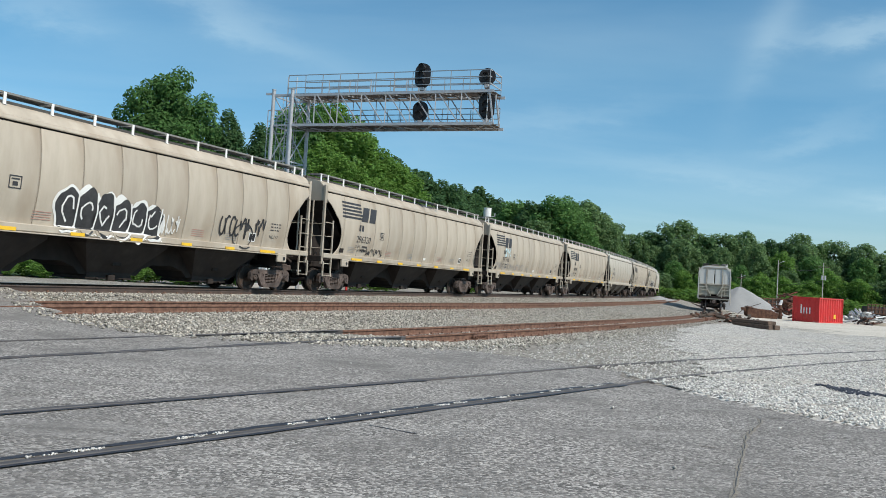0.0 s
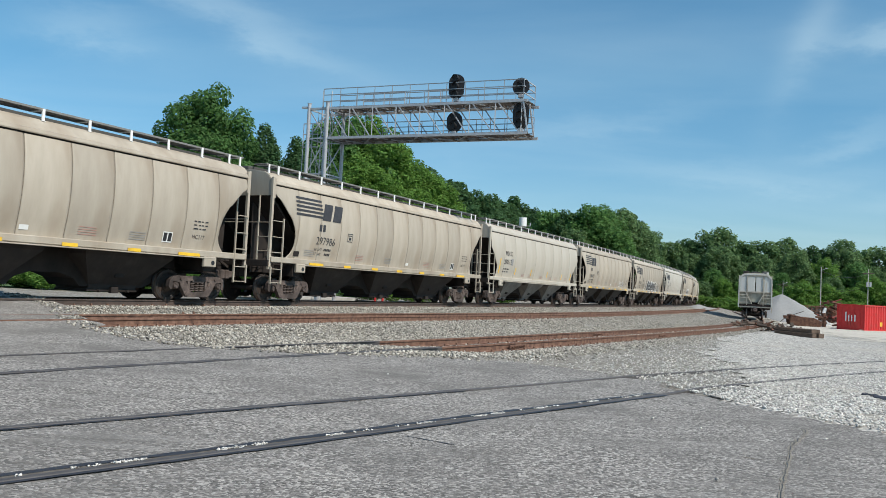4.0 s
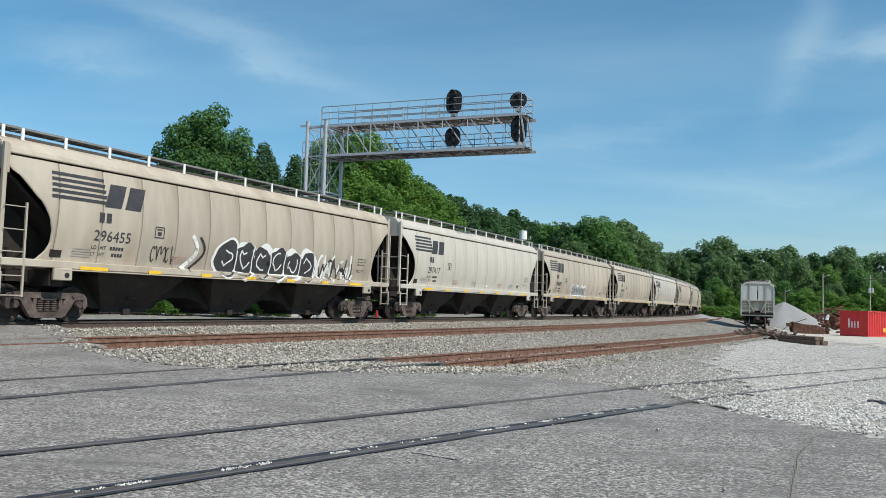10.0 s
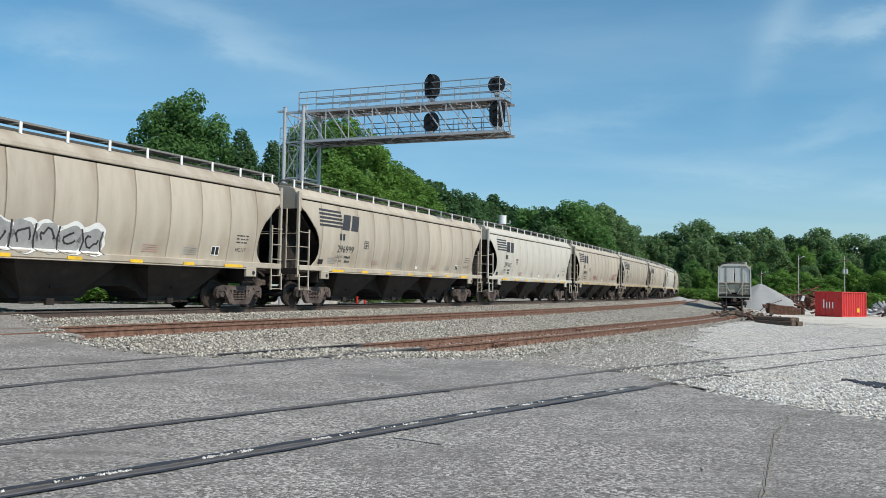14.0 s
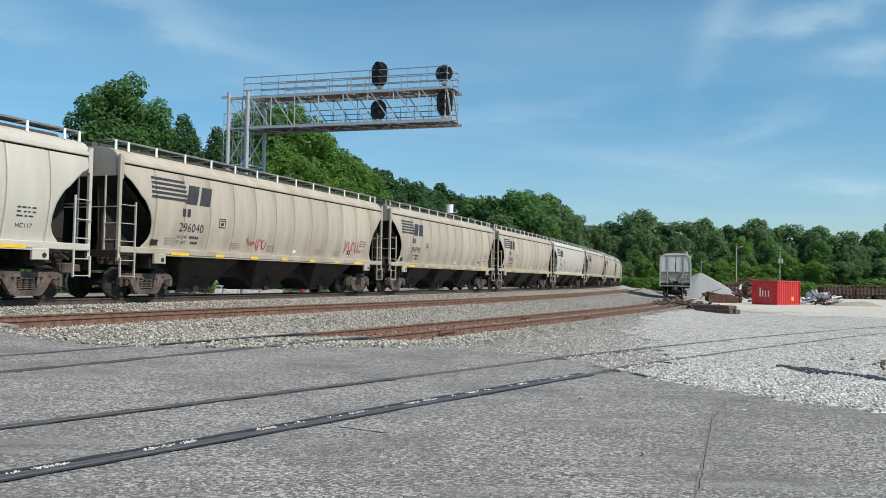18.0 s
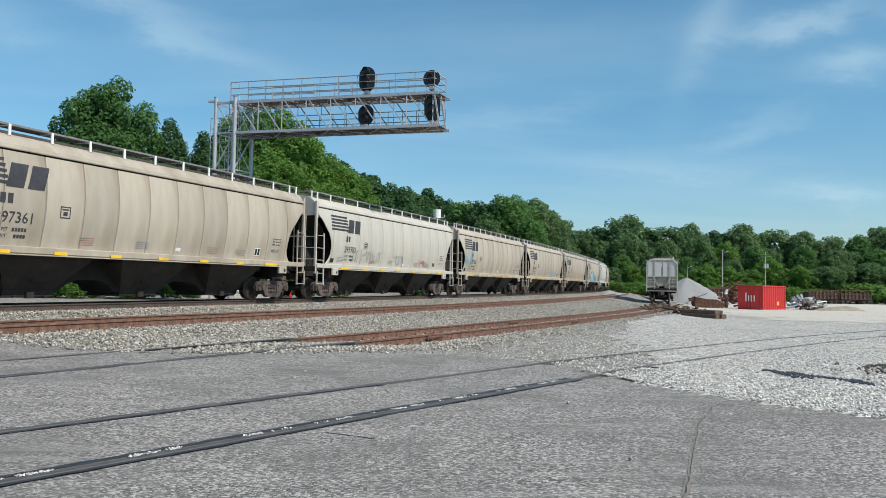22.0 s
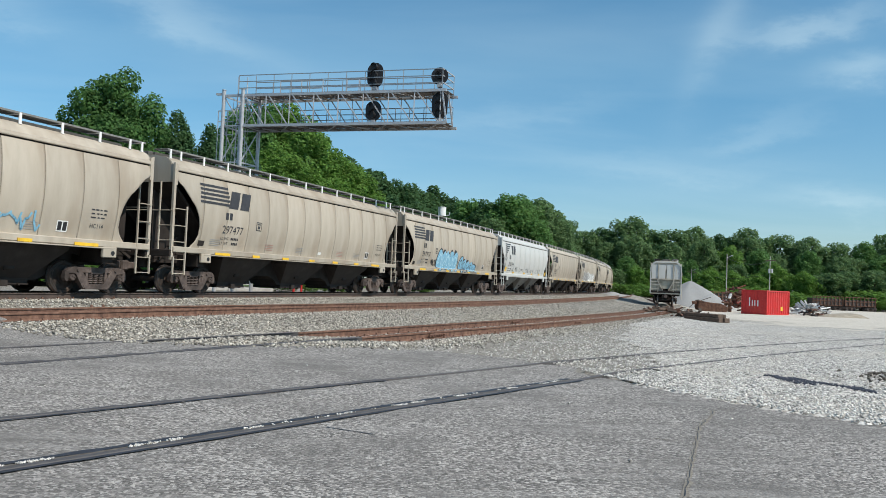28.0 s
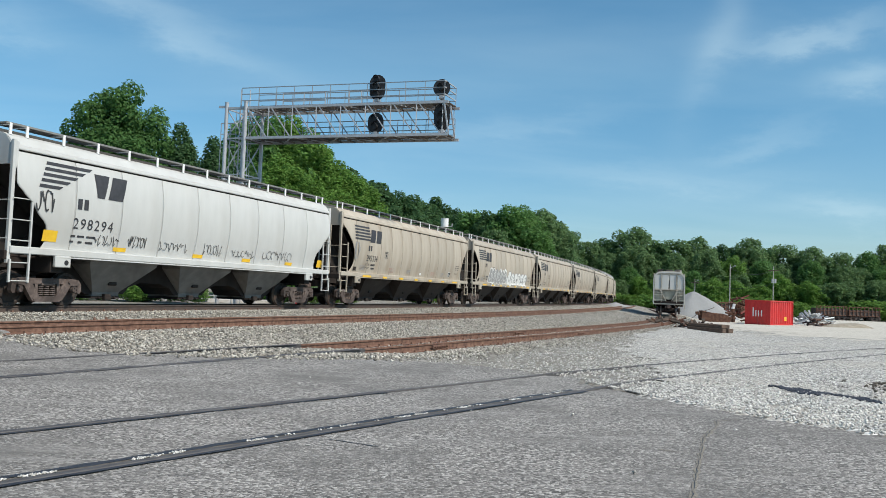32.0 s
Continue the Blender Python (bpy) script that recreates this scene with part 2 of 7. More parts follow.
def stony(name, stops, cells, rough=0.95, dirt=None, dirt_at=(0.45, 0.65), dirt_scale=0.5, bump=0.8, streak=None, jitter=1.0):
    """A ground of small stones: each cell its own grey, joints dark by relief; dirt: soft large patches; streak: pale worn wheel streaks."""
    m = bpy.data.materials.new(name)
    m.use_nodes = True
    n, l = m.node_tree.nodes, m.node_tree.links
    b = n["Principled BSDF"]
    b.inputs["Roughness"].default_value = rough
    co = n.new("ShaderNodeTexCoord")
    vo = n.new("ShaderNodeTexVoronoi")
    vo.inputs["Scale"].default_value, vo.inputs["Randomness"].default_value = cells, jitter
    l.new(co.outputs["Object"], vo.inputs["Vector"])
    sep = n.new("ShaderNodeSeparateColor")
    l.new(vo.outputs["Color"], sep.inputs[0])
    r = n.new("ShaderNodeValToRGB")
    e = r.color_ramp.elements
    while len(e) < len(stops):
        e.new(0.5)
    for i, c in enumerate(stops):
        e[i].position, e[i].color = i / (len(stops) - 1), (*c, 1)
    l.new(sep.outputs[0], r.inputs[0])
    colour = r.outputs[0]
    if dirt:
        d = n.new("ShaderNodeTexNoise")
        d.inputs["Scale"].default_value, d.inputs["Detail"].default_value, d.inputs["Roughness"].default_value = dirt_scale, 8, 0.65
        l.new(co.outputs["Object"], d.inputs["Vector"])
        dr = n.new("ShaderNodeMapRange")
        dr.inputs["From Min"].default_value, dr.inputs["From Max"].default_value = dirt_at
        dr.inputs["To Max"].default_value = 0.8
        l.new(d.outputs["Fac"], dr.inputs[0])
        mx = n.new("ShaderNodeMix")
        mx.data_type = "RGBA"
        mx.inputs[7].default_value = (*dirt, 1)
        l.new(dr.outputs[0], mx.inputs[0])
        l.new(colour, mx.inputs[6])
        colour = mx.outputs[2]
    if streak:
        mp = n.new("ShaderNodeMapping")
        mp.inputs["Rotation"].default_value = (0, 0, radians(-14))
        mp.inputs["Scale"].default_value = (0.35, 3.2, 1)
        l.new(co.outputs["Object"], mp.inputs[0])
        d = n.new("ShaderNodeTexNoise")
        d.inputs["Scale"].default_value, d.inputs["Detail"].default_value, d.inputs["Roughness"].default_value = 1.2, 9, 0.7
        l.new(mp.outputs[0], d.inputs["Vector"])
        dr = n.new("ShaderNodeMapRange")
        dr.inputs["From Min"].default_value, dr.inputs["From Max"].default_value = 0.50, 0.74
        dr.inputs["To Max"].default_value = 0.55
        l.new(d.outputs["Fac"], dr.inputs[0])
        mx = n.new("ShaderNodeMix")
        mx.data_type = "RGBA"
        mx.inputs[7].default_value = (*streak, 1)
        l.new(dr.outputs[0], mx.inputs[0])
        l.new(colour, mx.inputs[6])
        colour = mx.outputs[2]
    l.new(colour, b.inputs["Base Color"])
    bp = n.new("ShaderNodeBump")
    bp.inputs["Strength"].default_value, bp.inputs["Distance"].default_value = bump, 0.5 / cells
    bp.invert = True
    l.new(vo.outputs["Distance"], bp.inputs["Height"])
    l.new(bp.outputs[0], b.inputs["Normal"])
    return m


GRAVEL = stony("crushed grey gravel", [(0.095, 0.086, 0.072), (0.20, 0.185, 0.160), (0.32, 0.298, 0.262), (0.50, 0.476, 0.434)], 19, dirt=(0.198, 0.176, 0.145), dirt_at=(0.44, 0.60), dirt_scale=0.7)
LOT = stony("pale limestone gravel", [(0.075, 0.070, 0.062), (0.27, 0.256, 0.234), (0.52, 0.498, 0.46), (0.78, 0.755, 0.71)], 19, dirt=(0.44, 0.405, 0.35), dirt_at=(0.50, 0.64), dirt_scale=0.25)
YARD = stony("packed pale earth of the yard", [(0.36, 0.327, 0.275), (0.46, 0.422, 0.36), (0.54, 0.50, 0.432), (0.65, 0.61, 0.54)], 14, dirt=(0.57, 0.53, 0.465), dirt_at=(0.45, 0.65), dirt_scale=0.12, bump=0.2)
STONE = material("ballast stone", [(0.195, 0.178, 0.150), (0.335, 0.311, 0.268), (0.47, 0.445, 0.395)], 10, 0.95, each=0.6, island=True)
WSTONE = material("pale limestone chip", [(0.46, 0.443, 0.412), (0.66, 0.636, 0.595)], 10, 0.95, each=0.45, island=True)
ASPHALT = stony("old worn asphalt", [(0.074, 0.069, 0.064), (0.158, 0.148, 0.138), (0.272, 0.254, 0.236), (0.53, 0.50, 0.465)], 50, dirt=(0.138, 0.129, 0.120), dirt_at=(0.44, 0.66), dirt_scale=0.6, streak=(0.36, 0.345, 0.322), bump=0.7)
CRACK = material("brown dirt in a crack", [(0.13, 0.112, 0.09), (0.30, 0.275, 0.235)], 30, 0.95)
TAR = material("black rubber filler", [(0.016, 0.017, 0.022), (0.038, 0.039, 0.05)], 8, 0.55)
DARKBLUE = material("dark blue shadow chip", [(0.016, 0.022, 0.038), (0.05, 0.06, 0.085)], 14, 0.7)
REDRUST = material("red rusted paint", [(0.16, 0.035, 0.03), (0.28, 0.06, 0.05)], 4, 0.8, dirt=(0.12, 0.06, 0.04), dirt_scale=1.5, each=0.2)
EARTH = material("brown earth", [(0.07, 0.06, 0.05), (0.17, 0.15, 0.125)], 12, 0.95, bump=0.4)
GRASS = material("grass", [(0.045, 0.085, 0.018), (0.08, 0.14, 0.03), (0.12, 0.19, 0.05)], 8, 0.9, each=0.3, island=True)


def leafy(name, stops, each=0.30):
    """Leaves that let some light through."""
    m = material(name, stops, 0.5, 0.6, each=each, island=True)
    n, l = m.node_tree.nodes, m.node_tree.links
    out, b = n["Material Output"], n["Principled BSDF"]
    tr, mx = n.new("ShaderNodeBsdfTranslucent"), n.new("ShaderNodeMixShader")
    mx.inputs[0].default_value = 0.48
    b.inputs["Specular IOR Level"].default_value = 0.15
    l.new(b.inputs["Base Color"].links[0].from_socket, tr.inputs["Color"])
    l.new(b.outputs[0], mx.inputs[1])
    l.new(tr.outputs[0], mx.inputs[2])
    l.new(mx.outputs[0], out.inputs["Surface"])
    return m


LEAF = leafy("broad leaves", [(0.070, 0.155, 0.046), (0.126, 0.252, 0.077), (0.200, 0.352, 0.117)])
LEAF_OAK = leafy("deep green leaves", [(0.054, 0.124, 0.036), (0.096, 0.200, 0.060), (0.158, 0.292, 0.092)])
LEAF_FAR = leafy("distant leaves", [(0.098, 0.174, 0.074), (0.152, 0.250, 0.104), (0.220, 0.328, 0.138)], 0.32)
LEAF_DARK = leafy("dark leaves", [(0.048, 0.104, 0.045), (0.080, 0.160, 0.064), (0.126, 0.225, 0.09)])
LEAF_LIGHT = leafy("light leaves", [(0.086, 0.182, 0.038), (0.148, 0.278, 0.060), (0.222, 0.368, 0.092)], 0.30)
GRAFFITI_WHITE = material("white spray paint", [(0.68, 0.68, 0.66), (0.76, 0.76, 0.74)], 6, 0.6)
GRAFFITI_BLACK = material("black spray paint", [(0.022, 0.022, 0.024), (0.05, 0.05, 0.052)], 6, 0.6)
GRAFFITI_BLUE = material("light blue spray paint", [(0.16, 0.37, 0.52), (0.25, 0.48, 0.62)], 3, 0.6)
GRAFFITI_SKY = material("pale blue spray paint", [(0.45, 0.66, 0.74), (0.55, 0.74, 0.80)], 3, 0.6)
GRAFFITI_RED = material("faded red marker", [(0.42, 0.08, 0.10), (0.50, 0.13, 0.14)], 6, 0.6)
FADED_RED = material("faded red stencil", [(0.40, 0.21, 0.175), (0.46, 0.27, 0.225)], 6, 0.6)
GRAFFITI_GREY = material("faded grey marker", [(0.25, 0.25, 0.25), (0.34, 0.34, 0.33)], 6, 0.6)
SEAM = material("stained seam, darkened for the gap's shade", [(0.035, 0.029, 0.024), (0.075, 0.062, 0.05)], 3, 0.9)
RAILGREY = material("painted grey handrail", [(0.20, 0.23, 0.26), (0.28, 0.31, 0.34)], 6, 0.5)
GRATE = material("weathered grating", [(0.11, 0.09, 0.078), (0.17, 0.145, 0.125)], 6, 0.8)
BARK = material("bark", [(0.05, 0.04, 0.03), (0.11, 0.09, 0.07)], 9, 0.95, stretch=(3, 3, 0.6), bump=0.5, bump_scale=20)
RED = material("red container paint", [(0.50, 0.022, 0.022), (0.60, 0.035, 0.032)], 3, 0.5, dirt=(0.34, 0.05, 0.035), dirt_scale=1.1, dirt_at=(0.55, 0.8))
WHITEPAINT = material("white paint", [(0.70, 0.70, 0.69), (0.80, 0.80, 0.79)], 4, 0.5)
CONCRETE = material("concrete", [(0.34, 0.33, 0.31), (0.46, 0.45, 0.43)], 6, 0.9, dirt=(0.25, 0.24, 0.22), dirt_scale=1.4)
SCRAP = material("rusty scrap", [(0.06, 0.03, 0.022), (0.14, 0.065, 0.04), (0.22, 0.12, 0.085)], 4, 0.85, each=0.3)
SANDY = material("sandy earth", [(0.22, 0.185, 0.135), (0.32, 0.28, 0.215), (0.40, 0.355, 0.285)], 3, 0.95, bump=0.4, bump_scale=14)
DUST = material("grey stone dust", [(0.25, 0.25, 0.248), (0.33, 0.33, 0.325)], 6, 0.95, bump=0.5, bump_scale=12)


# ---- mesh helpers ----
def finish(bm, name, mat, smooth=False):
    me = bpy.data.meshes.new(name)
    bm.normal_update()
    bm.to_mesh(me)
    bm.free()
    for mt in (mat if isinstance(mat, (list, tuple)) else [mat]):
        me.materials.append(mt)
    if smooth:
        me.polygons.foreach_set("use_smooth", [True] * len(me.polygons))
    return me


def part(name, bm, mat, parent, label="", m=None, smooth=False):
    me = bm if isinstance(bm, bpy.types.Mesh) else finish(bm, name, mat, smooth)
    ob = new(name, me)
    ob.parent = parent
    if m is not None:
        ob.matrix_basis = m
    if label:
        tagged(ob, label)
    return ob


def empty(name, m, label, category, group=""):
    ob = new(name)
    ob.matrix_basis = m
    return tagged(ob, label, category, group)


def box(bm, x0, x1, y0, y1, z0, z1, bevel=0.0, m=None):
    r = bmesh.ops.create_cube(bm, size=1)
    vs = r["verts"]
    for v in vs:
        v.co = Vector((x0 + (x1 - x0) * (v.co.x + .5), y0 + (y1 - y0) * (v.co.y + .5), z0 + (z1 - z0) * (v.co.z + .5)))
    if m is not None:
        bmesh.ops.transform(bm, matrix=m, verts=vs)
    if bevel:
        es = list({e for v in vs for e in v.link_edges})
        bmesh.ops.bevel(bm, geom=es, offset=bevel, segments=1, affect="EDGES")
    return bm


def rod(bm, a, b, r, n=6, r2=None):
    a, b = Vector(a), Vector(b)
    d = b - a
    m = Matrix.Translation((a + b) / 2) @ d.to_track_quat("Z", "Y").to_matrix().to_4x4()
    bmesh.ops.create_cone(bm, cap_ends=True, segments=n, radius1=r, radius2=r if r2 is None else r2, depth=d.length, matrix=m)
    return bm


def bar(bm, a, b, w, h):
    """A square bar from a to b."""
    a, b = Vector(a), Vector(b)
    d = b - a
    m = Matrix.Translation((a + b) / 2) @ d.to_track_quat("Z", "Y").to_matrix().to_4x4()
    return box(bm, -w / 2, w / 2, -h / 2, h / 2, -d.length / 2, d.length / 2, m=m)


def prism(bm, pts, y0, y1, axis="y"):
    """A flat outline of (x, z) points, pulled from y0 to y1."""
    def at(p, y):
        return (p[0], y, p[1]) if axis == "y" else (y, p[0], p[1])
    a = [bm.verts.new(at(p, y0)) for p in pts]
    b = [bm.verts.new(at(p, y1)) for p in pts]
    k = len(pts)
    bm.faces.new(a)
    bm.faces.new(b[::-1])
    for i in range(k):
        bm.faces.new((a[i], b[i], b[(i + 1) % k], a[(i + 1) % k]))
    bmesh.ops.recalc_face_normals(bm, faces=bm.faces)
    return bm


def raw(name, verts, faces, mat, smooth=False):
    me = bpy.data.meshes.new(name)
    me.from_pydata(verts, [], faces)
    for mt in (mat if isinstance(mat, (list, tuple)) else [mat]):
        me.materials.append(mt)
    if smooth:
        me.polygons.foreach_set("use_smooth", [True] * len(me.polygons))
    return me


# ---- the tracks' lines ----
LINE = (-8.965, 25.046, 0.4532, -0.000547, -9.52e-6)   # start, heading, bend, change of bend


def _line():
    s = np.linspace(-70, 330, 4001)
    h = LINE[2] + LINE[3] * s + LINE[4] * s * s / 2
    h = np.where(s > 210, h[np.argmin(abs(s - 210))], h)
    dx = np.concatenate([[0], np.cumsum((np.sin(h[1:]) + np.sin(h[:-1])) / 2 * np.diff(s))])
    dy = np.concatenate([[0], np.cumsum((np.cos(h[1:]) + np.cos(h[:-1])) / 2 * np.diff(s))])
    i = np.argmin(abs(s))
    return s, LINE[0] + dx - dx[i], LINE[1] + dy - dy[i], h


LS, LX, LY, LH = _line()


def along(s, o=0.0):
    """Place and heading on the main line at s, o metres to its right."""
    x, y, h = np.interp(s, LS, LX), np.interp(s, LS, LY), np.interp(s, LS, LH)
    return x + o * np.cos(h), y - o * np.sin(h), h


_cs, _cx, _cy, _ch = LS[::10], LX[::10], LY[::10], LH[::10]


def beside(x, y):
    """s and offset to the right of the main line, for arrays of places."""
    x, y = np.atleast_1d(x).astype(float), np.atleast_1d(y).astype(float)
    s, o = np.empty(len(x)), np.empty(len(x))
    for k in range(0, len(x), 4000):
        d = (x[k:k + 4000, None] - _cx) ** 2 + (y[k:k + 4000, None] - _cy) ** 2
        i = d.argmin(1)
        dx, dy = x[k:k + 4000] - _cx[i], y[k:k + 4000] - _cy[i]
        s[k:k + 4000] = _cs[i] + dx * np.sin(_ch[i]) + dy * np.cos(_ch[i])
        o[k:k + 4000] = dx * np.cos(_ch[i]) - dy * np.sin(_ch[i])
    return s, o


def off2(s):
    return np.interp(s, (-70, -15, -5, 0, 8, 18, 30, 48, 70, 110, 150, 300), (3.9, 4.0, 4.2, 4.5, 5.1, 5.5, 5.6, 5.5, 5.2, 4.6, 4.3, 4.1))


def off3(s):
    return np.interp(s, (-70, -26, -11.4, -9, -6, -3, 5, 15, 30, 45, 66, 120, 300), (6.0, 8.6, 9.85, 10.15, 10.5, 10.95, 11.6, 12.2, 13.0, 12.8, 11.5, 8.2, 8.0))


RAIL1 = 0.53


def rail2(s):
    return np.interp(s, (-70, 0, 60, 300), (0.30, 0.30, 0.26, 0.2))


def rail3(s):
    return np.interp(s, (-70, 0, 30, 66, 300), (0.10, 0.10, -0.05, -0.2, -0.3))


def smooth(f, s):
    return sum(f(s + d) for d in (-6, -3, 0, 3, 6)) / 5


def base_level(x, y):
    return -0.012 * np.clip(np.asarray(y) - 12, 0, 110)


# outline of the asphalt, from the road's far side round to the gravel lot
PAVED = [(-40, 34), (-16, 26.5), (-9.4, 18.9), (-7.3, 15.7), (-6.5, 14.75), (-5.15, 13.75), (-3.8, 13.45), (-2.2, 13.6), (-0.6, 14.2), (0.9, 14.4), (2.2, 13.9), (3.0, 12.7), (3.2, 11.5), (3.7, 10.2), (4.25, 9.0), (5.2, 7.7), (7.5, 5.6), (12, 2.5), (14, -30), (-40, -30)]


def paved(x, y):
    """Whether places lie on the asphalt."""
    x, y = np.asarray(x, float), np.asarray(y, float)
    inside = np.zeros(x.shape, bool)
    for (xa, ya), (xb, yb) in zip(PAVED, PAVED[1:] + PAVED[:1]):
        cross = ((ya > y) != (yb > y)) & (x < (xb - xa) * (y - ya) / (yb - ya + 1e-12) + xa)
        inside ^= cross
    return inside


def paved_level(x, y):
    s, o = beside(x, y)
    w = np.interp(o, (0, 3.6, 4.8, 10.0, 11.6, 15.0), (0.52, 0.285, 0.28, 0.095, 0.085, 0.0))
    return w


def ground_level(x, y):
    s, o = beside(x, y)
    b = base_level(np.asarray(x, float), np.asarray(y, float))
    far = np.clip(s, -70, 300)
    c2, c3 = smooth(off2, far), smooth(off3, far)
    z1 = RAIL1 - 0.185
    z2, z3 = smooth(rail2, far) - 0.185, smooth(rail3, far) - np.interp(far, (-5.5, -2.5), (0.03, 0.18))
    ks = [np.full_like(o, -60), np.full_like(o, -9), np.full_like(o, -3.2), np.full_like(o, 1.9), c2 - 1.7, c2 + 1.5, (c2 + c3) / 2 + .4, c3 - 1.4, c3 + 1.5, c3 + 4.5]
    vs = [np.full_like(o, 0.05), np.full_like(o, 0.12), np.full_like(o, z1), np.full_like(o, z1), z2, z2, (z2 + z3) / 2 - 0.10, z3, z3, b]
    z = np.where(o <= ks[0], vs[0], b)
    for i in range(len(ks) - 1):
        w = np.clip((o - ks[i]) / np.maximum(ks[i + 1] - ks[i], 1e-6), 0, 1)
        w = w * w * (3 - 2 * w)
        z = np.where((o > ks[i]) & (o <= ks[i + 1]), vs[i] * (1 - w) + vs[i + 1] * w, z)
    z = np.where(paved(x, y), np.minimum(paved_level(x, y) - 0.07, z), z)
    return z


def grid_axis(a, b, near, fine, coarse):
    v, out = a, [a]
    while v < b:
        d = max(0.0, abs(v - near) - 14)
        v += min(coarse, fine + d * 0.06)
        out.append(min(v, b))
    return np.array(out)


def ground_sheet():
    xs = np.concatenate([[-2500, -900, -350, -160], grid_axis(-90, 140, 2, 0.45, 9), [200, 420, 1000, 2500]])
    ys = np.concatenate([[-2500, -800, -250, -80], grid_axis(-30, 260, 14, 0.45, 9), [320, 520, 1100, 2800]])
    X, Y = np.meshgrid(xs, ys)
    x, y = X.ravel(), Y.ravel()
    z = ground_level(x, y)
    z += np.array([noise.noise((a * .7, b * .7, 0)) for a, b in zip(x, y)]) * 0.018
    n = len(xs)
    f = [(j * n + i, j * n + i + 1, (j + 1) * n + i + 1, (j + 1) * n + i) for j in range(len(ys) - 1) for i in range(n - 1)]
    ob = new("ground", raw("ground", np.stack([x, y, z], 1).tolist(), f, GRAVEL, True))
    return tagged(ob, "grey crushed gravel ground of the rail yard", "ground", kind="structure")


ground = ground_sheet()


def sheet(name, xs, ys, inside, level_of, mat):
    """A sheet over the places that lie inside, its rim cut along the outline."""
    X, Y = np.meshgrid(xs, ys)
    n = len(xs)
    x, y = X.ravel(), Y.ravel()
    ins = inside(x, y)
    px, py, faces, cut = list(x), list(y), [], {}
    need = []
    for j in range(len(ys) - 1):
        for i in range(n - 1):
            q = (j * n + i, j * n + i + 1, (j + 1) * n + i + 1, (j + 1) * n + i)
            k = ins[q[0]] + 0 + ins[q[1]] + ins[q[2]] + ins[q[3]]
            if k == 4:
                faces.append(q)
            elif k:
                need += [(q[0], q[1], q[2]), (q[0], q[2], q[3])]
    edges = sorted({(min(a, c), max(a, c)) for t in need for a, c in zip(t, t[1:] + t[:1]) if ins[a] != ins[c]})
    e = np.array(edges)
    a, c = np.where(ins[e[:, 0]], e[:, 0], e[:, 1]), np.where(ins[e[:, 0]], e[:, 1], e[:, 0])
    ax, ay, bx, by = x[a], y[a], x[c], y[c]
    for _ in range(7):
        mx, my = (ax + bx) / 2, (ay + by) / 2
        k = inside(mx, my)
        ax, ay, bx, by = np.where(k, mx, ax), np.where(k, my, ay), np.where(k, bx, mx), np.where(k, by, my)
    for pair, u, w in zip(edges, ax, ay):
        cut[pair] = len(px)
        px.append(u)
        py.append(w)
    for t in need:
        poly = []
        for a, c in zip(t, t[1:] + t[:1]):
            if ins[a]:
                poly.append(a)
            if ins[a] != ins[c]:
                poly.append(cut[(min(a, c), max(a, c))])
        if len(poly) > 2:
            faces.append(tuple(poly))
    used = sorted({k for q in faces for k in q})
    back = {k: m for m, k in enumerate(used)}
    x, y = np.array(px)[used], np.array(py)[used]
    return new(name, raw(name, np.stack([x, y, level_of(x, y)], 1).tolist(), [tuple(back[k] for k in q) for q in faces], mat, True))


def grain(x, y, k, seed):
    return np.array([noise.noise((a * k, b * k, seed)) for a, b in zip(x, y)])


def pavement_sheet():
    xs, ys = np.concatenate([np.arange(-40, -14, 1.0), np.arange(-14, 9, .16), np.arange(9, 15, 1.0)]), np.concatenate([np.arange(-30, 1, 1.0), np.arange(1, 21, .16), np.arange(21, 35, 1.0)])

    def inside(x, y):
        wob, fine = grain(x, y, 1.3, 3), grain(x, y, 4, 9)
        return paved(x + wob * .30 + fine * .12, y + wob * .30 - fine * .12)

    ob = sheet("pavement", xs, ys, inside, lambda x, y: paved_level(x, y) + grain(x, y, 1.3, 3) * .008 + grain(x, y, 4, 9) * .003, ASPHALT)
    return tagged(ob, "worn grey asphalt of the road crossing, rough and patched", "pavement", kind="structure")


pavement = pavement_sheet()

# edge of the pale gravel lot, away from the tracks
LOT_EDGE = [(3.4, 11.6), (4.6, 13.6), (5.7, 17.0), (7.4, 24), (9.8, 31), (17.3, 46), (29.0, 72), (36, 92), (44, 112), (60, 150), (140, 150), (160, 40), (120, -20), (12, -20), (7.2, 4.0), (4.3, 7.1), (3.3, 8.6), (2.8, 10.0)]


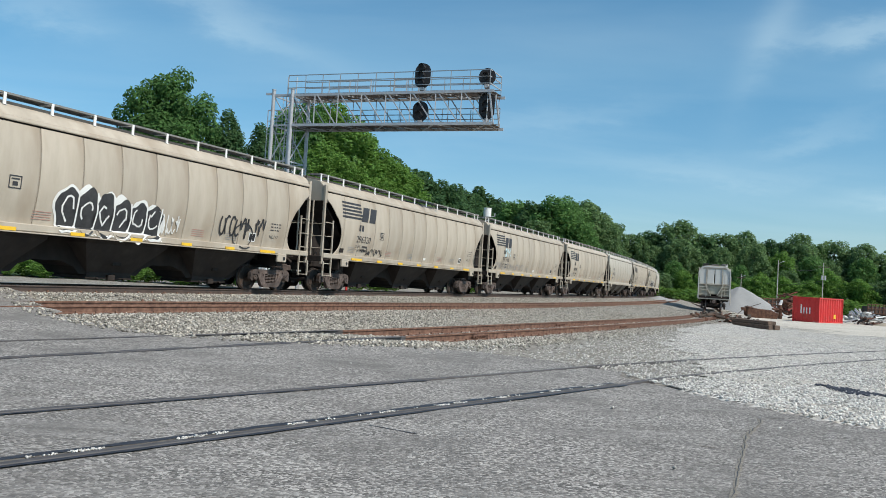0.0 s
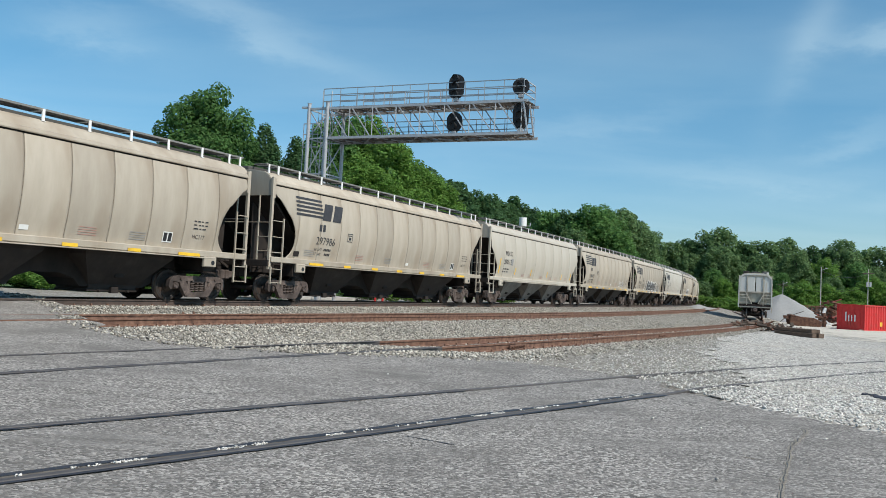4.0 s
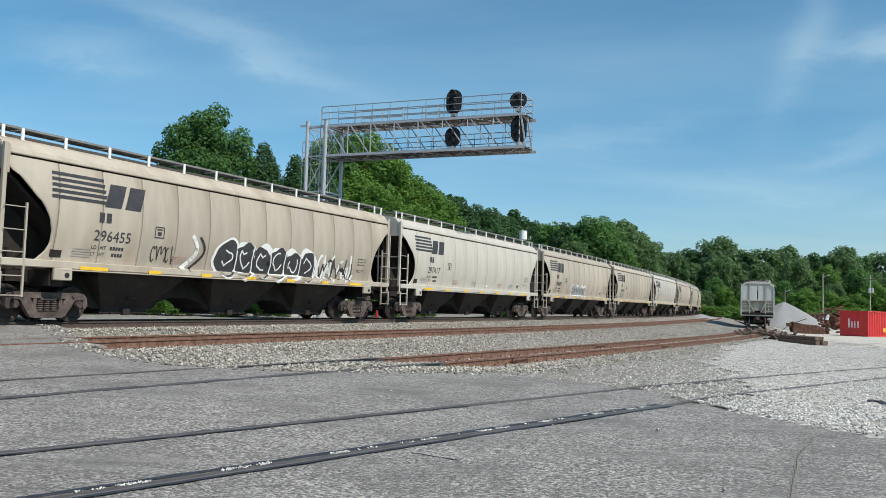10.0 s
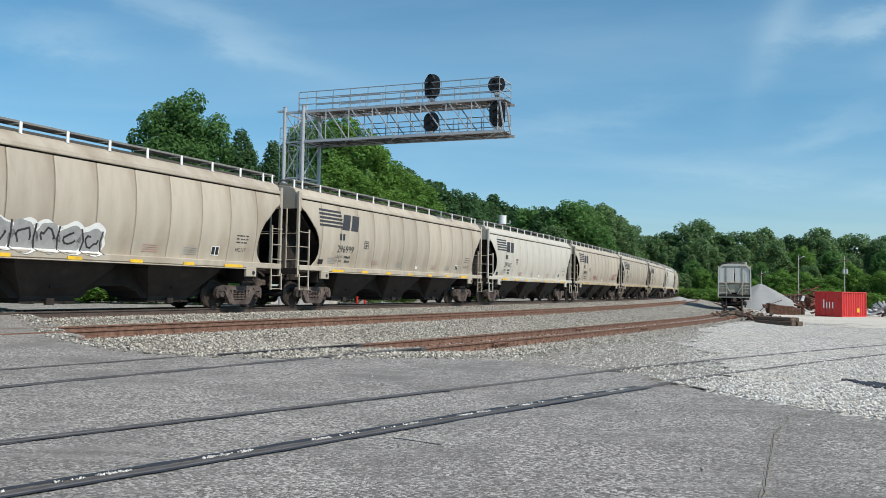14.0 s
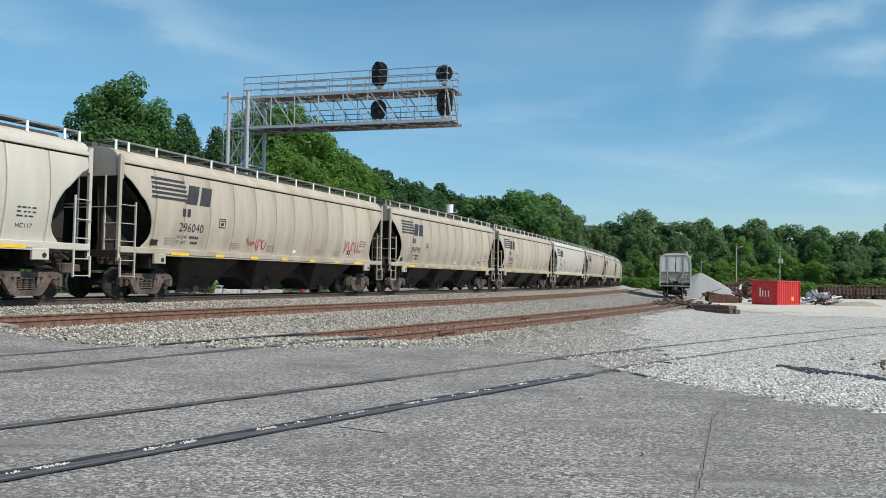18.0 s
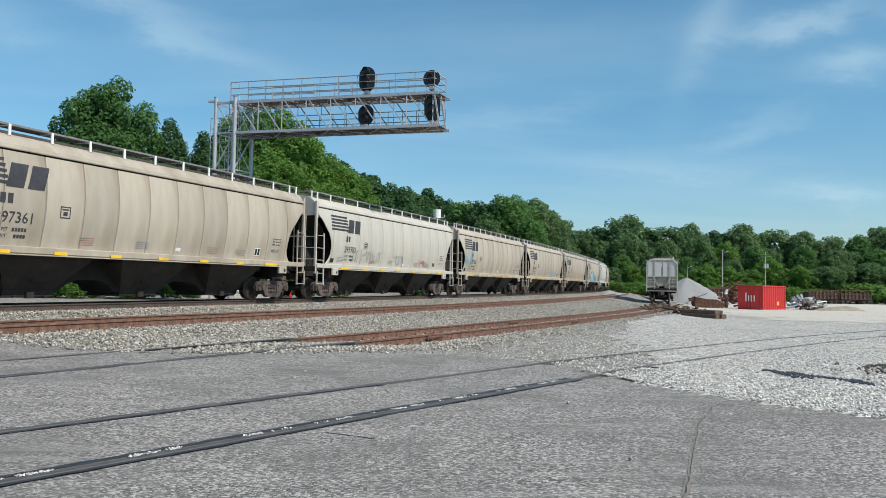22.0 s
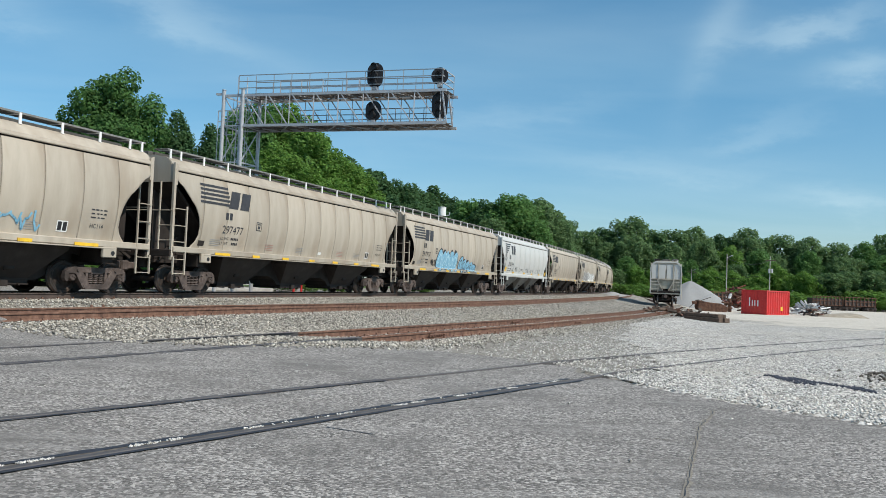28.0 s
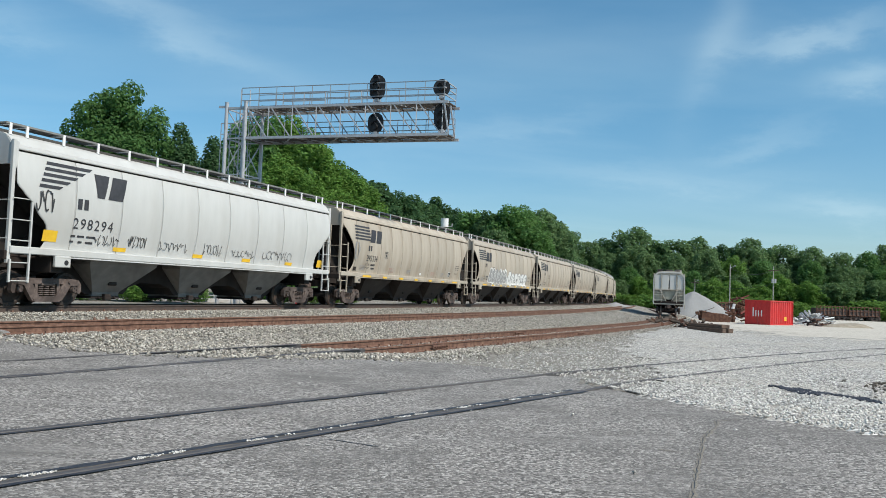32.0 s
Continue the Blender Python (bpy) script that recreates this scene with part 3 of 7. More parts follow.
def lot_sheet():
    xs = np.concatenate([np.arange(2, 16, .2), np.arange(16, 32, .5), np.arange(32, 60, 1.0), np.arange(60, 160, 5.0)])
    ys = np.concatenate([np.arange(-20, 3, 1.0), np.arange(3, 34, .2), np.arange(34, 90, 1.0), np.arange(90, 152, 4.0)])

    def inside(x, y):
        wob, mid, fine = grain(x, y, .35, 5), grain(x, y, 1.1, 8), grain(x, y, 3.1, 2)
        jx, jy = x + wob * .8 + mid * .7 + fine * .3, y + wob * .4 + mid * .5 - fine * .3
        hit = np.zeros(len(x), bool)
        for (xa, ya), (xb, yb) in zip(LOT_EDGE, LOT_EDGE[1:] + LOT_EDGE[:1]):
            hit ^= ((ya > jy) != (yb > jy)) & (jx < (xb - xa) * (jy - ya) / (yb - ya + 1e-12) + xa)
        return hit

    ob = sheet("gravel_lot", xs, ys, inside, lambda x, y: ground_level(x, y) + .022 + np.where(paved(x, y), 0, np.clip(grain(x, y, .9, 5), 0, 1) * .02), LOT)
    return tagged(ob, "pale sunlit limestone gravel of the yard", "gravel", kind="structure")


lot_sheet()


def yard_sheet():
    edge = [(21, 41), (24, 56), (31, 80), (40, 104), (62, 150), (140, 150), (160, 40), (80, 24), (36, 33)]

    def inside(x, y):
        wob, fine = grain(x, y, .25, 5), grain(x, y, .9, 1)
        jx, jy = x + wob * 5 + fine * 3, y + wob * 6 - fine * 3.5
        hit = np.zeros(len(x), bool)
        for (xa, ya), (xb, yb) in zip(edge, edge[1:] + edge[:1]):
            hit ^= ((ya > jy) != (yb > jy)) & (jx < (xb - xa) * (jy - ya) / (yb - ya + 1e-12) + xa)
        return hit

    xs, ys = np.concatenate([np.arange(16, 44, .5), np.arange(44, 160, 3.0)]), np.concatenate([np.arange(22, 60, .5), np.arange(60, 150, 2.0)])
    ob = sheet("packed_yard", xs, ys, inside, lambda x, y: ground_level(x, y) + .034, YARD)
    return tagged(ob, "pale packed earth of the yard", "ground", kind="structure")


yard_sheet()

RAIL = [(-.07, -.172), (.07, -.172), (.07, -.158), (.012, -.135), (.012, -.045), (.036, -.035), (.036, -.004), (.03, 0), (-.03, 0), (-.036, -.004), (-.036, -.035), (-.012, -.045), (-.012, -.135), (-.07, -.158)]


def rail_mesh(name, pts, mats, outline=RAIL):
    """A rail along places (x, y, z, heading); the head's top takes the second material."""
    v, f, k = [], [], len(outline)
    for x, y, z, h in pts:
        v += [(x + a * math.cos(h), y - a * math.sin(h), z + b) for a, b in outline]
    for j in range(len(pts) - 1):
        for i in range(k):
            f.append((j * k + i, j * k + (i + 1) % k, (j + 1) * k + (i + 1) % k, (j + 1) * k + i))
    f += [tuple(range(k)), tuple(range((len(pts) - 1) * k, len(pts) * k))[::-1]]
    me = raw(name, v, f, mats)
    if len(mats) > 1:
        for j in range(len(pts) - 1):
            for i in ((6, 7, 8) if k == 14 else (2, 3, 4)):
                me.polygons[j * k + i].material_index = 1
    return me


def track(name, label, off, top, s0, s1, mats, tie_to):
    """Two rails and their ties; a track is one thing."""
    t = empty(name, Matrix(), label, "railway track")
    for side in (-0.7525, 0.7525):
        st = np.unique(np.concatenate([np.arange(s0, min(60, s1), 1.5), np.arange(60, s1, 4.0), [s1]]))
        o = smooth(off, st)
        z = smooth(top, st)
        pts = []
        for a, b, c in zip(st, o, z):
            x, y, h = along(a, b + side)
            pts.append((x, y, c, h))
        part("rail", rail_mesh("rail", pts, mats), None, t)
    bm = bmesh.new()
    box(bm, -.115, .115, -1.28, 1.28, -.18, 0, 0.012)
    tie = finish(bm, "tie", TIE)
    bm = bmesh.new()
    box(bm, -.10, .10, -.19, .19, 0, .026)
    for dy in (-.10, .10):
        box(bm, .02, .065, dy - .02, dy + .02, .026, .075)
    plate = finish(bm, "tie_plate", RUST)
    rnd = random.Random(len(name))
    for s in np.arange(s0 + .3, tie_to, 0.52):
        o, z = smooth(off, s), smooth(top, s)
        x, y, h = along(s, o)
        m = pose(x, y, z - .186 + rnd.uniform(-.012, .004), 0, rnd.uniform(-.4, .4), 90 - math.degrees(h) + rnd.uniform(-1, 1))
        tb = part("tie", tie, None, t, m=m)
        for sd in (-.7525, .7525):
            part("tie_plate", plate, None, tb, m=pose(0, sd, 0))
    return t


# ---- hopper cars ----
def half_width(z):
    """The bulging side of a covered hopper, from the sill to the eave."""
    return float(np.interp(z, (1.05, 1.5, 1.6, 1.8, 2.05, 2.3, 2.55, 2.85, 3.15, 3.4, 3.65, 3.9, 4.05), (1.38, 1.42, 1.437, 1.48, 1.53, 1.572, 1.597, 1.609, 1.603, 1.583, 1.545, 1.492, 1.455)))


SIDE_Z = (1.52, 1.66, 1.82, 2.0, 2.2, 2.42, 2.68, 2.95, 3.2, 3.42, 3.62, 3.8, 3.93)


def cut_in(z, hb):
    """How far the side sheet reaches towards the end at height z; hb is half the body's length. The shorter cars have lower openings."""
    if hb < 8:
        return hb - float(np.interp(z, (1.5, 1.7, 1.95, 2.15, 2.3, 2.34, 2.5, 2.75, 2.78, 2.95, 3.08), (1.0, 1.10, 1.10, 1.04, 0.90, 0.80, 0.68, 0.48, 0.38, 0.22, 0.05)))
    return hb - float(np.interp(z, (1.5, 1.6, 1.75, 1.95, 2.25, 2.55, 2.8, 2.95, 2.99, 3.04, 3.11, 3.3, 3.48, 3.62), (0.90, 1.00, 1.16, 1.25, 1.25, 1.17, 1.02, 0.90, 0.80, 0.78, 0.71, 0.52, 0.33, 0.07)))


def side_panel_mesh(x0, x1, mat, end=0, hb=0.0):
    """One sheet of the side, 6 mm thick at its rim; end -1 or 1: the sheet with the curved cut."""
    zs = np.linspace(1.52, 3.93, 28) if end else SIDE_Z
    v, f = [], []
    for z in zs:
        a, b = x0, x1
        if end < 0:
            a = -cut_in(z, hb)
        if end > 0:
            b = cut_in(z, hb)
        y = -half_width(z)
        # a sheet bows out a little between its seams
        v += [(a + .006, y + .022, z), (a + .013, y + .003, z), (a + .07, y - .001, z), ((a + b) / 2, y - .003, z), (b - .07, y - .001, z), (b - .013, y + .003, z), (b - .006, y + .022, z)]
    for j in range(len(zs) - 1):
        for i in range(6):
            f.append((j * 7 + i, j * 7 + i + 1, (j + 1) * 7 + i + 1, (j + 1) * 7 + i))
    me = raw("side_panel", v, f, mat)
    sm = [i % 6 in (1, 2, 3, 4) for i in range(len(f))]
    me.polygons.foreach_set("use_smooth", sm)
    return me


def truck_parts():
    """Meshes of a two-axle truck, its middle at 0, its top of rail at z 0."""
    out = {}
    bm = bmesh.new()
    prism(bm, [(-.70, .66), (-.62, .75), (.62, .75), (.70, .66), (.52, .60), (-.52, .60)], -1.13, -.98)
    for s in (-1, 1):
        prism(bm, [(s * 1.10, .62), (s * 1.02, .72), (s * .80, .76), (s * .60, .74), (s * .26, .26), (s * .30, .15), (s * .48, .15), (s * .66, .40), (s * .76, .56), (s * 1.02, .58)], -1.14, -1.0)
        prism(bm, [(s * 1.12, .64), (s * 1.14, .42), (s * 1.08, .34), (s * 1.01, .36), (s * 1.0, .60)], -1.13, -1.0)
        prism(bm, [(s * .40, .62), (s * .31, .62), (s * .31, .26), (s * .40, .36)], -1.12, -1.0)
        bmesh.ops.create_cone(bm, cap_ends=True, segments=10, radius1=.055, radius2=.04, depth=.05, matrix=pose(s * .70, -1.15, .66, 90, 0, 0))
    prism(bm, [(-.50, .24), (-.40, .12), (.40, .12), (.50, .24), (.30, .27), (-.30, .27)], -1.15, -1.0)
    box(bm, -.22, .22, -1.16, -1.05, .55, .63, .015)
    out["side_frame"] = finish(bm, "side_frame", TRUCK)
    v, n = [], 9
    for k in range(13):
        r, z = (.055 if k % 2 else .090), .25 + k * .027
        v += [(r * math.cos(2 * math.pi * i / n), r * math.sin(2 * math.pi * i / n), z) for i in range(n)]
    f = [(k * n + i, k * n + (i + 1) % n, (k + 1) * n + (i + 1) % n, (k + 1) * n + i) for k in range(12) for i in range(n)]
    f += [tuple(range(n))[::-1], tuple(range(12 * n, 13 * n))]
    out["spring"] = raw("spring", v, f, TRUCK)
    bm = bmesh.new()
    box(bm, -.24, .24, -1.0, 1.0, .46, .72, .03)
    box(bm, -.30, .30, -.35, .35, .70, .82, .02)
    bar(bm, (-.52, -.62, .42), (-.52, .62, .42), .10, .12)
    bar(bm, (.52, -.62, .42), (.52, .62, .42), .10, .12)
    out["bolster"] = finish(bm, "truck", TRUCK)
    bm = bmesh.new()
    n = 28
    prof = [(.20, -.82), (.17, -.80), (.20, -.775), (.34, -.765), (.38, -.80), (.455, -.80), (.462, -.70), (.485, -.68), (.485, -.655), (.40, -.655), (.34, -.70), (.20, -.69), (.10, -.66), (.085, -.5)]
    prof = [(.09, -1.13), (.09, -.95), (.12, -.93), (.12, -.83)] + prof
    prof = prof + [(r, -y) for r, y in prof[::-1]]
    v = [(r * math.cos(2 * math.pi * i / n), y, r * math.sin(2 * math.pi * i / n)) for r, y in prof for i in range(n)]
    f = [(j * n + i, j * n + (i + 1) % n, (j + 1) * n + (i + 1) % n, (j + 1) * n + i) for j in range(len(prof) - 1) for i in range(n)]
    f += [tuple(range(n)), tuple(range((len(prof) - 1) * n, len(prof) * n))[::-1]]
    me = raw("wheelset", v, f, [WHEEL, RAILTOP])
    for j, (a, c) in enumerate(zip(prof, prof[1:])):
        if a[0] > .45 and c[0] > .45 and abs(abs(a[1]) - abs(c[1])) > .05:
            for i in range(n):
                me.polygons[j * n + i].material_index = 1
    out["wheelset"] = me
    bm = bmesh.new()
    bmesh.ops.create_cone(bm, cap_ends=True, segments=14, radius1=.105, radius2=.09, depth=.10, matrix=pose(0, -1.12, 0, 90, 0, 0))
    for k in range(3):
        a = 2 * math.pi * k / 3
        bmesh.ops.create_cone(bm, cap_ends=True, segments=6, radius1=.02, radius2=.02, depth=.03, matrix=pose(.055 * math.cos(a), -1.175, .055 * math.sin(a), 90, 0, 0))
    box(bm, -.13, .13, -1.09, -.94, .06, .16, .015)
    out["cap"] = finish(bm, "bearing_cap", TRUCK)
    bm = bmesh.new()
    box(bm, -.03, .03, -.80, -.68, -.16, .16, .01)
    out["shoe"] = finish(bm, "brake_shoe", TRUCK)
    return out


TRUCKS = truck_parts()
AXLE_R = 0.457


def add_truck(car, x):
    t = part("truck", TRUCKS["bolster"], None, car, "dusty two-axle cast steel truck", pose(x, 0, 0))
    part("side_frame", TRUCKS["side_frame"], None, t)
    part("side_frame", TRUCKS["side_frame"], None, t, m=pose(0, 0, 0, 0, 0, 180))
    for sx in (-.19, 0, .19):
        part("spring", TRUCKS["spring"], None, t, m=pose(sx, -1.07, 0))
    for sx in (-.889, .889):
        part("wheelset", TRUCKS["wheelset"], None, t, m=pose(sx, 0, AXLE_R))
        part("bearing_cap", TRUCKS["cap"], None, t, m=pose(sx, 0, AXLE_R))
        part("brake_shoe", TRUCKS["shoe"], None, t, m=pose(sx - math.copysign(.50, sx), 0, AXLE_R))
    return t


def hopper_car(length, paint, hopper_paint, label, bays=3, yellow=True, seams=12):
    """A covered hopper car whose middle is at 0, x along the track; the camera's side is -y."""
    car = empty("hopper_car", Matrix(), label, "hopper car", "cars of the passing train")
    hb = length / 2 - .53
    # sides in sheets
    inner = 7.1 * hb / 8.495 if seams == 12 else 5.95 * hb / 7.89
    xs = np.linspace(-inner, inner, seams)
    w = (xs[1] - xs[0]) / 2
    mid = side_panel_mesh(-w, w, paint)
    part("side_panel", side_panel_mesh(-hb, -inner, paint, -1, hb), None, car)
    part("side_panel", side_panel_mesh(inner, hb, paint, 1, hb), None, car)
    for x0 in xs[:-1]:
        part("side_panel", mid, None, car, m=pose(x0 + w, 0, 0))
    # inner shell: what the seams and the far side show; coloured dark for the gaps' shade
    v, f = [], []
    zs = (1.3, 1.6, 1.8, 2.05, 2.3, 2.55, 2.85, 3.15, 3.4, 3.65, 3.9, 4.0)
    for sg in (-1, 1):
        for z in zs:
            yy = sg * (half_width(z) - (.028 if sg < 0 else 0))
            xe = cut_in(max(1.52, z), hb) - .03
            v += [(-xe, yy, z), (xe, yy, z)]
    k = len(zs) * 2
    for sg in (0, 1):
        for j in range(len(zs) - 1):
            a = sg * k + j * 2
            f.append((a, a + 1, a + 3, a + 2))
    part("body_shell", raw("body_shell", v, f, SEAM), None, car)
    # slope sheets at both ends; the opening's shade is put into their colour
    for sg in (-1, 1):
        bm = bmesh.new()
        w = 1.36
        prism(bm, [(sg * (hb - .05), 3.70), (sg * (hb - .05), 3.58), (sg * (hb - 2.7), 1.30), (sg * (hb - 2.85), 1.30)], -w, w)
        part("slope_sheet", bm, SHADED_GRIME, car)
        # added plates that block the view through, so the opening stays dark
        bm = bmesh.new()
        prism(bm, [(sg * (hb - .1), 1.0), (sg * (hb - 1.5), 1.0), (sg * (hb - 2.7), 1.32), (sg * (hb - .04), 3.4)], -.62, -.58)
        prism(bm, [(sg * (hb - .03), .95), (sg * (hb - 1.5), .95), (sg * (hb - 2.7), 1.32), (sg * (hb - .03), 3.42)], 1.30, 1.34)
        part("shear_plate", bm, SHADED_GRIME, car)
        bm = bmesh.new()
        prism(bm, [(-1.42, 3.60), (1.42, 3.60), (1.43, 4.08), (1.22, 4.34), (.6, 4.47), (-.6, 4.47), (-1.22, 4.34), (-1.43, 4.08)], sg * hb - .03, sg * hb + .03, "x")
        part("end_panel", bm, paint, car)
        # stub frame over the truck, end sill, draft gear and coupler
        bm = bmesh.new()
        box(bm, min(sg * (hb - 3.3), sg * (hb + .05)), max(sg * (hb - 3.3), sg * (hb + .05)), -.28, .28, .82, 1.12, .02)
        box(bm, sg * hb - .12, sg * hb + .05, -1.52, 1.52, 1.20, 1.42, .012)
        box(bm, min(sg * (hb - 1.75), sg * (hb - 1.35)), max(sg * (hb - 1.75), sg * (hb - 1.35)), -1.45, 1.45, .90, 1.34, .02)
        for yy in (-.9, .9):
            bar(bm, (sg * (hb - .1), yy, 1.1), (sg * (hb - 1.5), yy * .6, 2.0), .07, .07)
        part("end_frame", bm, SHADED_GRIME, car)
        bm = bmesh.new()
        box(bm, min(sg * (hb), sg * (hb + .42)), max(sg * hb, sg * (hb + .42)), -.11, .11, .76, .98, .03)
        box(bm, min(sg * (hb + .36), sg * (hb + .60)), max(sg * (hb + .36), sg * (hb + .60)), -.17, .15, .70, 1.02, .04)
        part("coupler", bm, TRUCK, car)
        bm = bmesh.new()
        pts = [(sg * (hb + .02), .30, .95), (sg * (hb + .20), .33, .60), (sg * (hb + .42), .30, .45), (sg * (hb + .56), .22, .52)]
        for a, b in zip(pts, pts[1:]):
            rod(bm, a, b, .025, 6)
        part("air_hose", bm, BLACK, car)
        # brake cylinder and pipes in the shade of the slope
        bm = bmesh.new()
        rod(bm, (sg * (hb - 1.0), -.5, 1.45), (sg * (hb - 1.0), .3, 1.45), .16, 12)
        rod(bm, (sg * (hb - .7), .55, 1.5), (sg * (hb - 1.6), .55, 1.5), .13, 12)
        rod(bm, (sg * (hb - .3), -1.1, 1.3), (sg * (hb - 1.6), -1.1, 1.3), .03, 6)
        part("brake_gear", bm, SHADED_GRIME, car)
        # corner post and ladders
        bm = bmesh.new()
        box(bm, sg * hb - .05, sg * hb + .05, -1.53, -1.43, 1.10, 4.22, .008)
        box(bm, min(sg * (hb - .02), sg * (hb - .10)), max(sg * (hb - .02), sg * (hb - .10)), -1.535, -1.46, 3.50, 4.18, .008)
        part("corner_post", bm, paint, car)
        bm = bmesh.new()
        box(bm, sg * hb - .05, sg * hb + .05, 1.44, 1.54, 1.10, 4.24, .008)
        part("corner_post", bm, paint, car)
        bm = bmesh.new()
        xi = sg * (hb - .56)
        box(bm, xi - .025, xi + .025, -1.60, -1.54, .62, 2.85, .006)
        box(bm, sg * hb - .025, sg * hb + .025, -1.60, -1.54, .62, 1.2, .006)
        for z in (.66, 1.12, 1.68, 2.20, 2.74):
            rod(bm, (sg * (hb - .0), -1.575, z), (xi, -1.575, z), .014, 6)
        part("side_ladder", bm, paint, car, "side ladder of thin steel bars")
        bm = bmesh.new()
        for yy in (-1.0,):
            box(bm, sg * (hb + .06) - .025, sg * (hb + .06) + .025, yy - .025, yy + .025, 1.2, 3.6, .006)
        for z in (1.24, 1.72, 2.20, 2.68):
            rod(bm, (sg * (hb + .06), -1.48, z), (sg * (hb + .06), -1.0, z), .014, 6)
        rod(bm, (sg * (hb + .07), -1.5, 2.68), (sg * (hb + .07), 1.5, 2.68), .014, 6)
        part("end_ladder", bm, paint, car)
    # side sills with their tape
    for sg in (-1, 1):
        bm = bmesh.new()
        box(bm, -hb, hb, sg * 1.49 - .10, sg * 1.49 + .10, 1.345, 1.535, .02)
        box(bm, -hb + 1.5, hb - 1.5, sg * 1.58 - .03, sg * 1.58 + .03, 1.30, 1.335, .006)
        part("side_sill", bm, paint, car)
    for x in (-hb + 1.62, hb - 1.62):
        bm = bmesh.new()
        box(bm, x - .26, x + .26, -1.605, -1.50, 1.05, 1.36, .02)
        part("jacking_pad", bm, paint, car)
        bm = bmesh.new()
        bmesh.ops.create_cone(bm, cap_ends=True, segments=10, radius1=.07, radius2=.07, depth=.012, matrix=pose(x + .1, -1.608, 1.18, 90, 0, 0))
        part("jacking_hole", bm, BLACK, car)
    if yellow:
        for i, x in enumerate(np.linspace(-hb + 2.5, hb - 2.5, 7)):
            w = .42 if i in (0, 6) else .22
            bm = bmesh.new()
            box(bm, x - w, x + w, -1.618, -1.605, 1.34, 1.43)
            part("reflector", bm, YELLOW, car, "yellow reflective strip")
    # roof: eave lip, sloped sheets, brackets, running board
    v, f = [], []
    prof = [(-1.36, 3.975), (-1.525, 3.975), (-1.535, 4.0), (-1.515, 4.09), (-1.455, 4.115), (-1.25, 4.33), (-1.05, 4.42), (-.6, 4.49), (.6, 4.49), (1.05, 4.42), (1.25, 4.33), (1.455, 4.115), (1.525, 3.975), (1.36, 3.975)]
    for x in (-hb - .02, hb + .02):
        v += [(x, y, z) for y, z in prof]
    k = len(prof)
    f = [(i, i + 1, k + i + 1, k + i) for i in range(k - 1)] + [tuple(range(k)), tuple(range(k, 2 * k))[::-1]]
    part("roof", raw("roof", v, f, paint), None, car)
    # dark strip that paints the shadow below the eave lip
    bm = bmesh.new()
    box(bm, -hb + .06, hb - .06, -1.472, -1.40, 3.925, 3.974)
    part("eave_channel", bm, SHADED_GRIME, car)
    bm = bmesh.new()
    box(bm, -.04, .04, -.02, .02, 0, .31, .006)
    box(bm, -.035, .035, .0, .50, .262, .285, .004)
    box(bm, -.04, .04, -.05, .05, 0, .018, .004)
    br = finish(bm, "roof_bracket", WHITEPAINT)
    for x in [-hb + .12, -hb + .62] + list(np.linspace(-hb + 1.8, hb - 1.8, 11)) + [hb - .62, hb - .12]:
        part("roof_bracket", br, None, car, m=pose(x, -1.16, 4.365))
    for yy in (-.86, .86):
        bm = bmesh.new()
        for k2 in range(11):
            box(bm, -hb - .02, hb + .02, yy - .27 + k2 * .05, yy - .27 + k2 * .05 + .022, 4.645, 4.685)
        for x in np.arange(-hb, hb, .17):
            box(bm, x, x + .022, yy - .26, yy + .24, 4.655, 4.675)
        part("running_board", bm, ROOFGREY, car, "steel grating running board")
        bm = bmesh.new()
        box(bm, -hb - .02, hb + .02, yy - math.copysign(.30, -yy) - .012, yy - math.copysign(.30, -yy) + .012, 4.635, 4.688)
        part("board_edge", bm, ROOFEDGE, car)
    bm = bmesh.new()
    box(bm, -hb + .25, hb - .25, -.40, -.34, 4.46, 4.63)
    box(bm, -hb + .25, hb - .25, .34, .40, 4.46, 4.63)
    part("hatch_coaming", bm, COAMING, car, "dark steel coaming of the loading trough")
    bm = bmesh.new()
    box(bm, -1.55, 1.55, -.32, .32, 4.48, 4.64, .03)
    hatch = finish(bm, "hatch_cover", COAMING)
    for x in np.linspace(-hb + 1.6, hb - 1.6, 4):
        part("hatch_cover", hatch, None, car, m=pose(x, 0, 0))
    # hopper bays below the sill, and the ridge sheets that join them, shade in their dark colour
    span = 2 * (hb - 2.25)
    w = span / bays
    top, foot, notch, apex = (w * .36, .80, 1.05, .68) if seams == 12 else (w * .36, .52, 1.15, .70)
    outline = [(-span / 2 - .45, 1.36), (-span / 2 + .25, .70), (-span / 2 + w / 2 - foot - .25, .34)]
    for i in range(1, bays):
        x = -span / 2 + w * i
        outline += [(x - notch, .34), (x - notch * .8, apex * .8), (x - notch * .4, apex), (x + notch * .4, apex), (x + notch * .8, apex * .8), (x + notch, .34)]
    outline += [(span / 2 - w / 2 + foot + .25, .34), (span / 2 - .25, .70), (span / 2 + .45, 1.36)]
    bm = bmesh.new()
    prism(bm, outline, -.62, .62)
    part("ridge_sheet", bm, SHADED_GRIME, car)
    for i in range(bays):
        x = -span / 2 + w * (i + .5)
        v = []
        for (hx, hy, z) in ((top, 1.40, 1.36), (top - .02, 1.34, 1.20), (foot, .66, .40), (foot, .64, .27)):
            v += [(-hx, -hy, z), (hx, -hy, z), (hx, hy, z), (-hx, hy, z)]
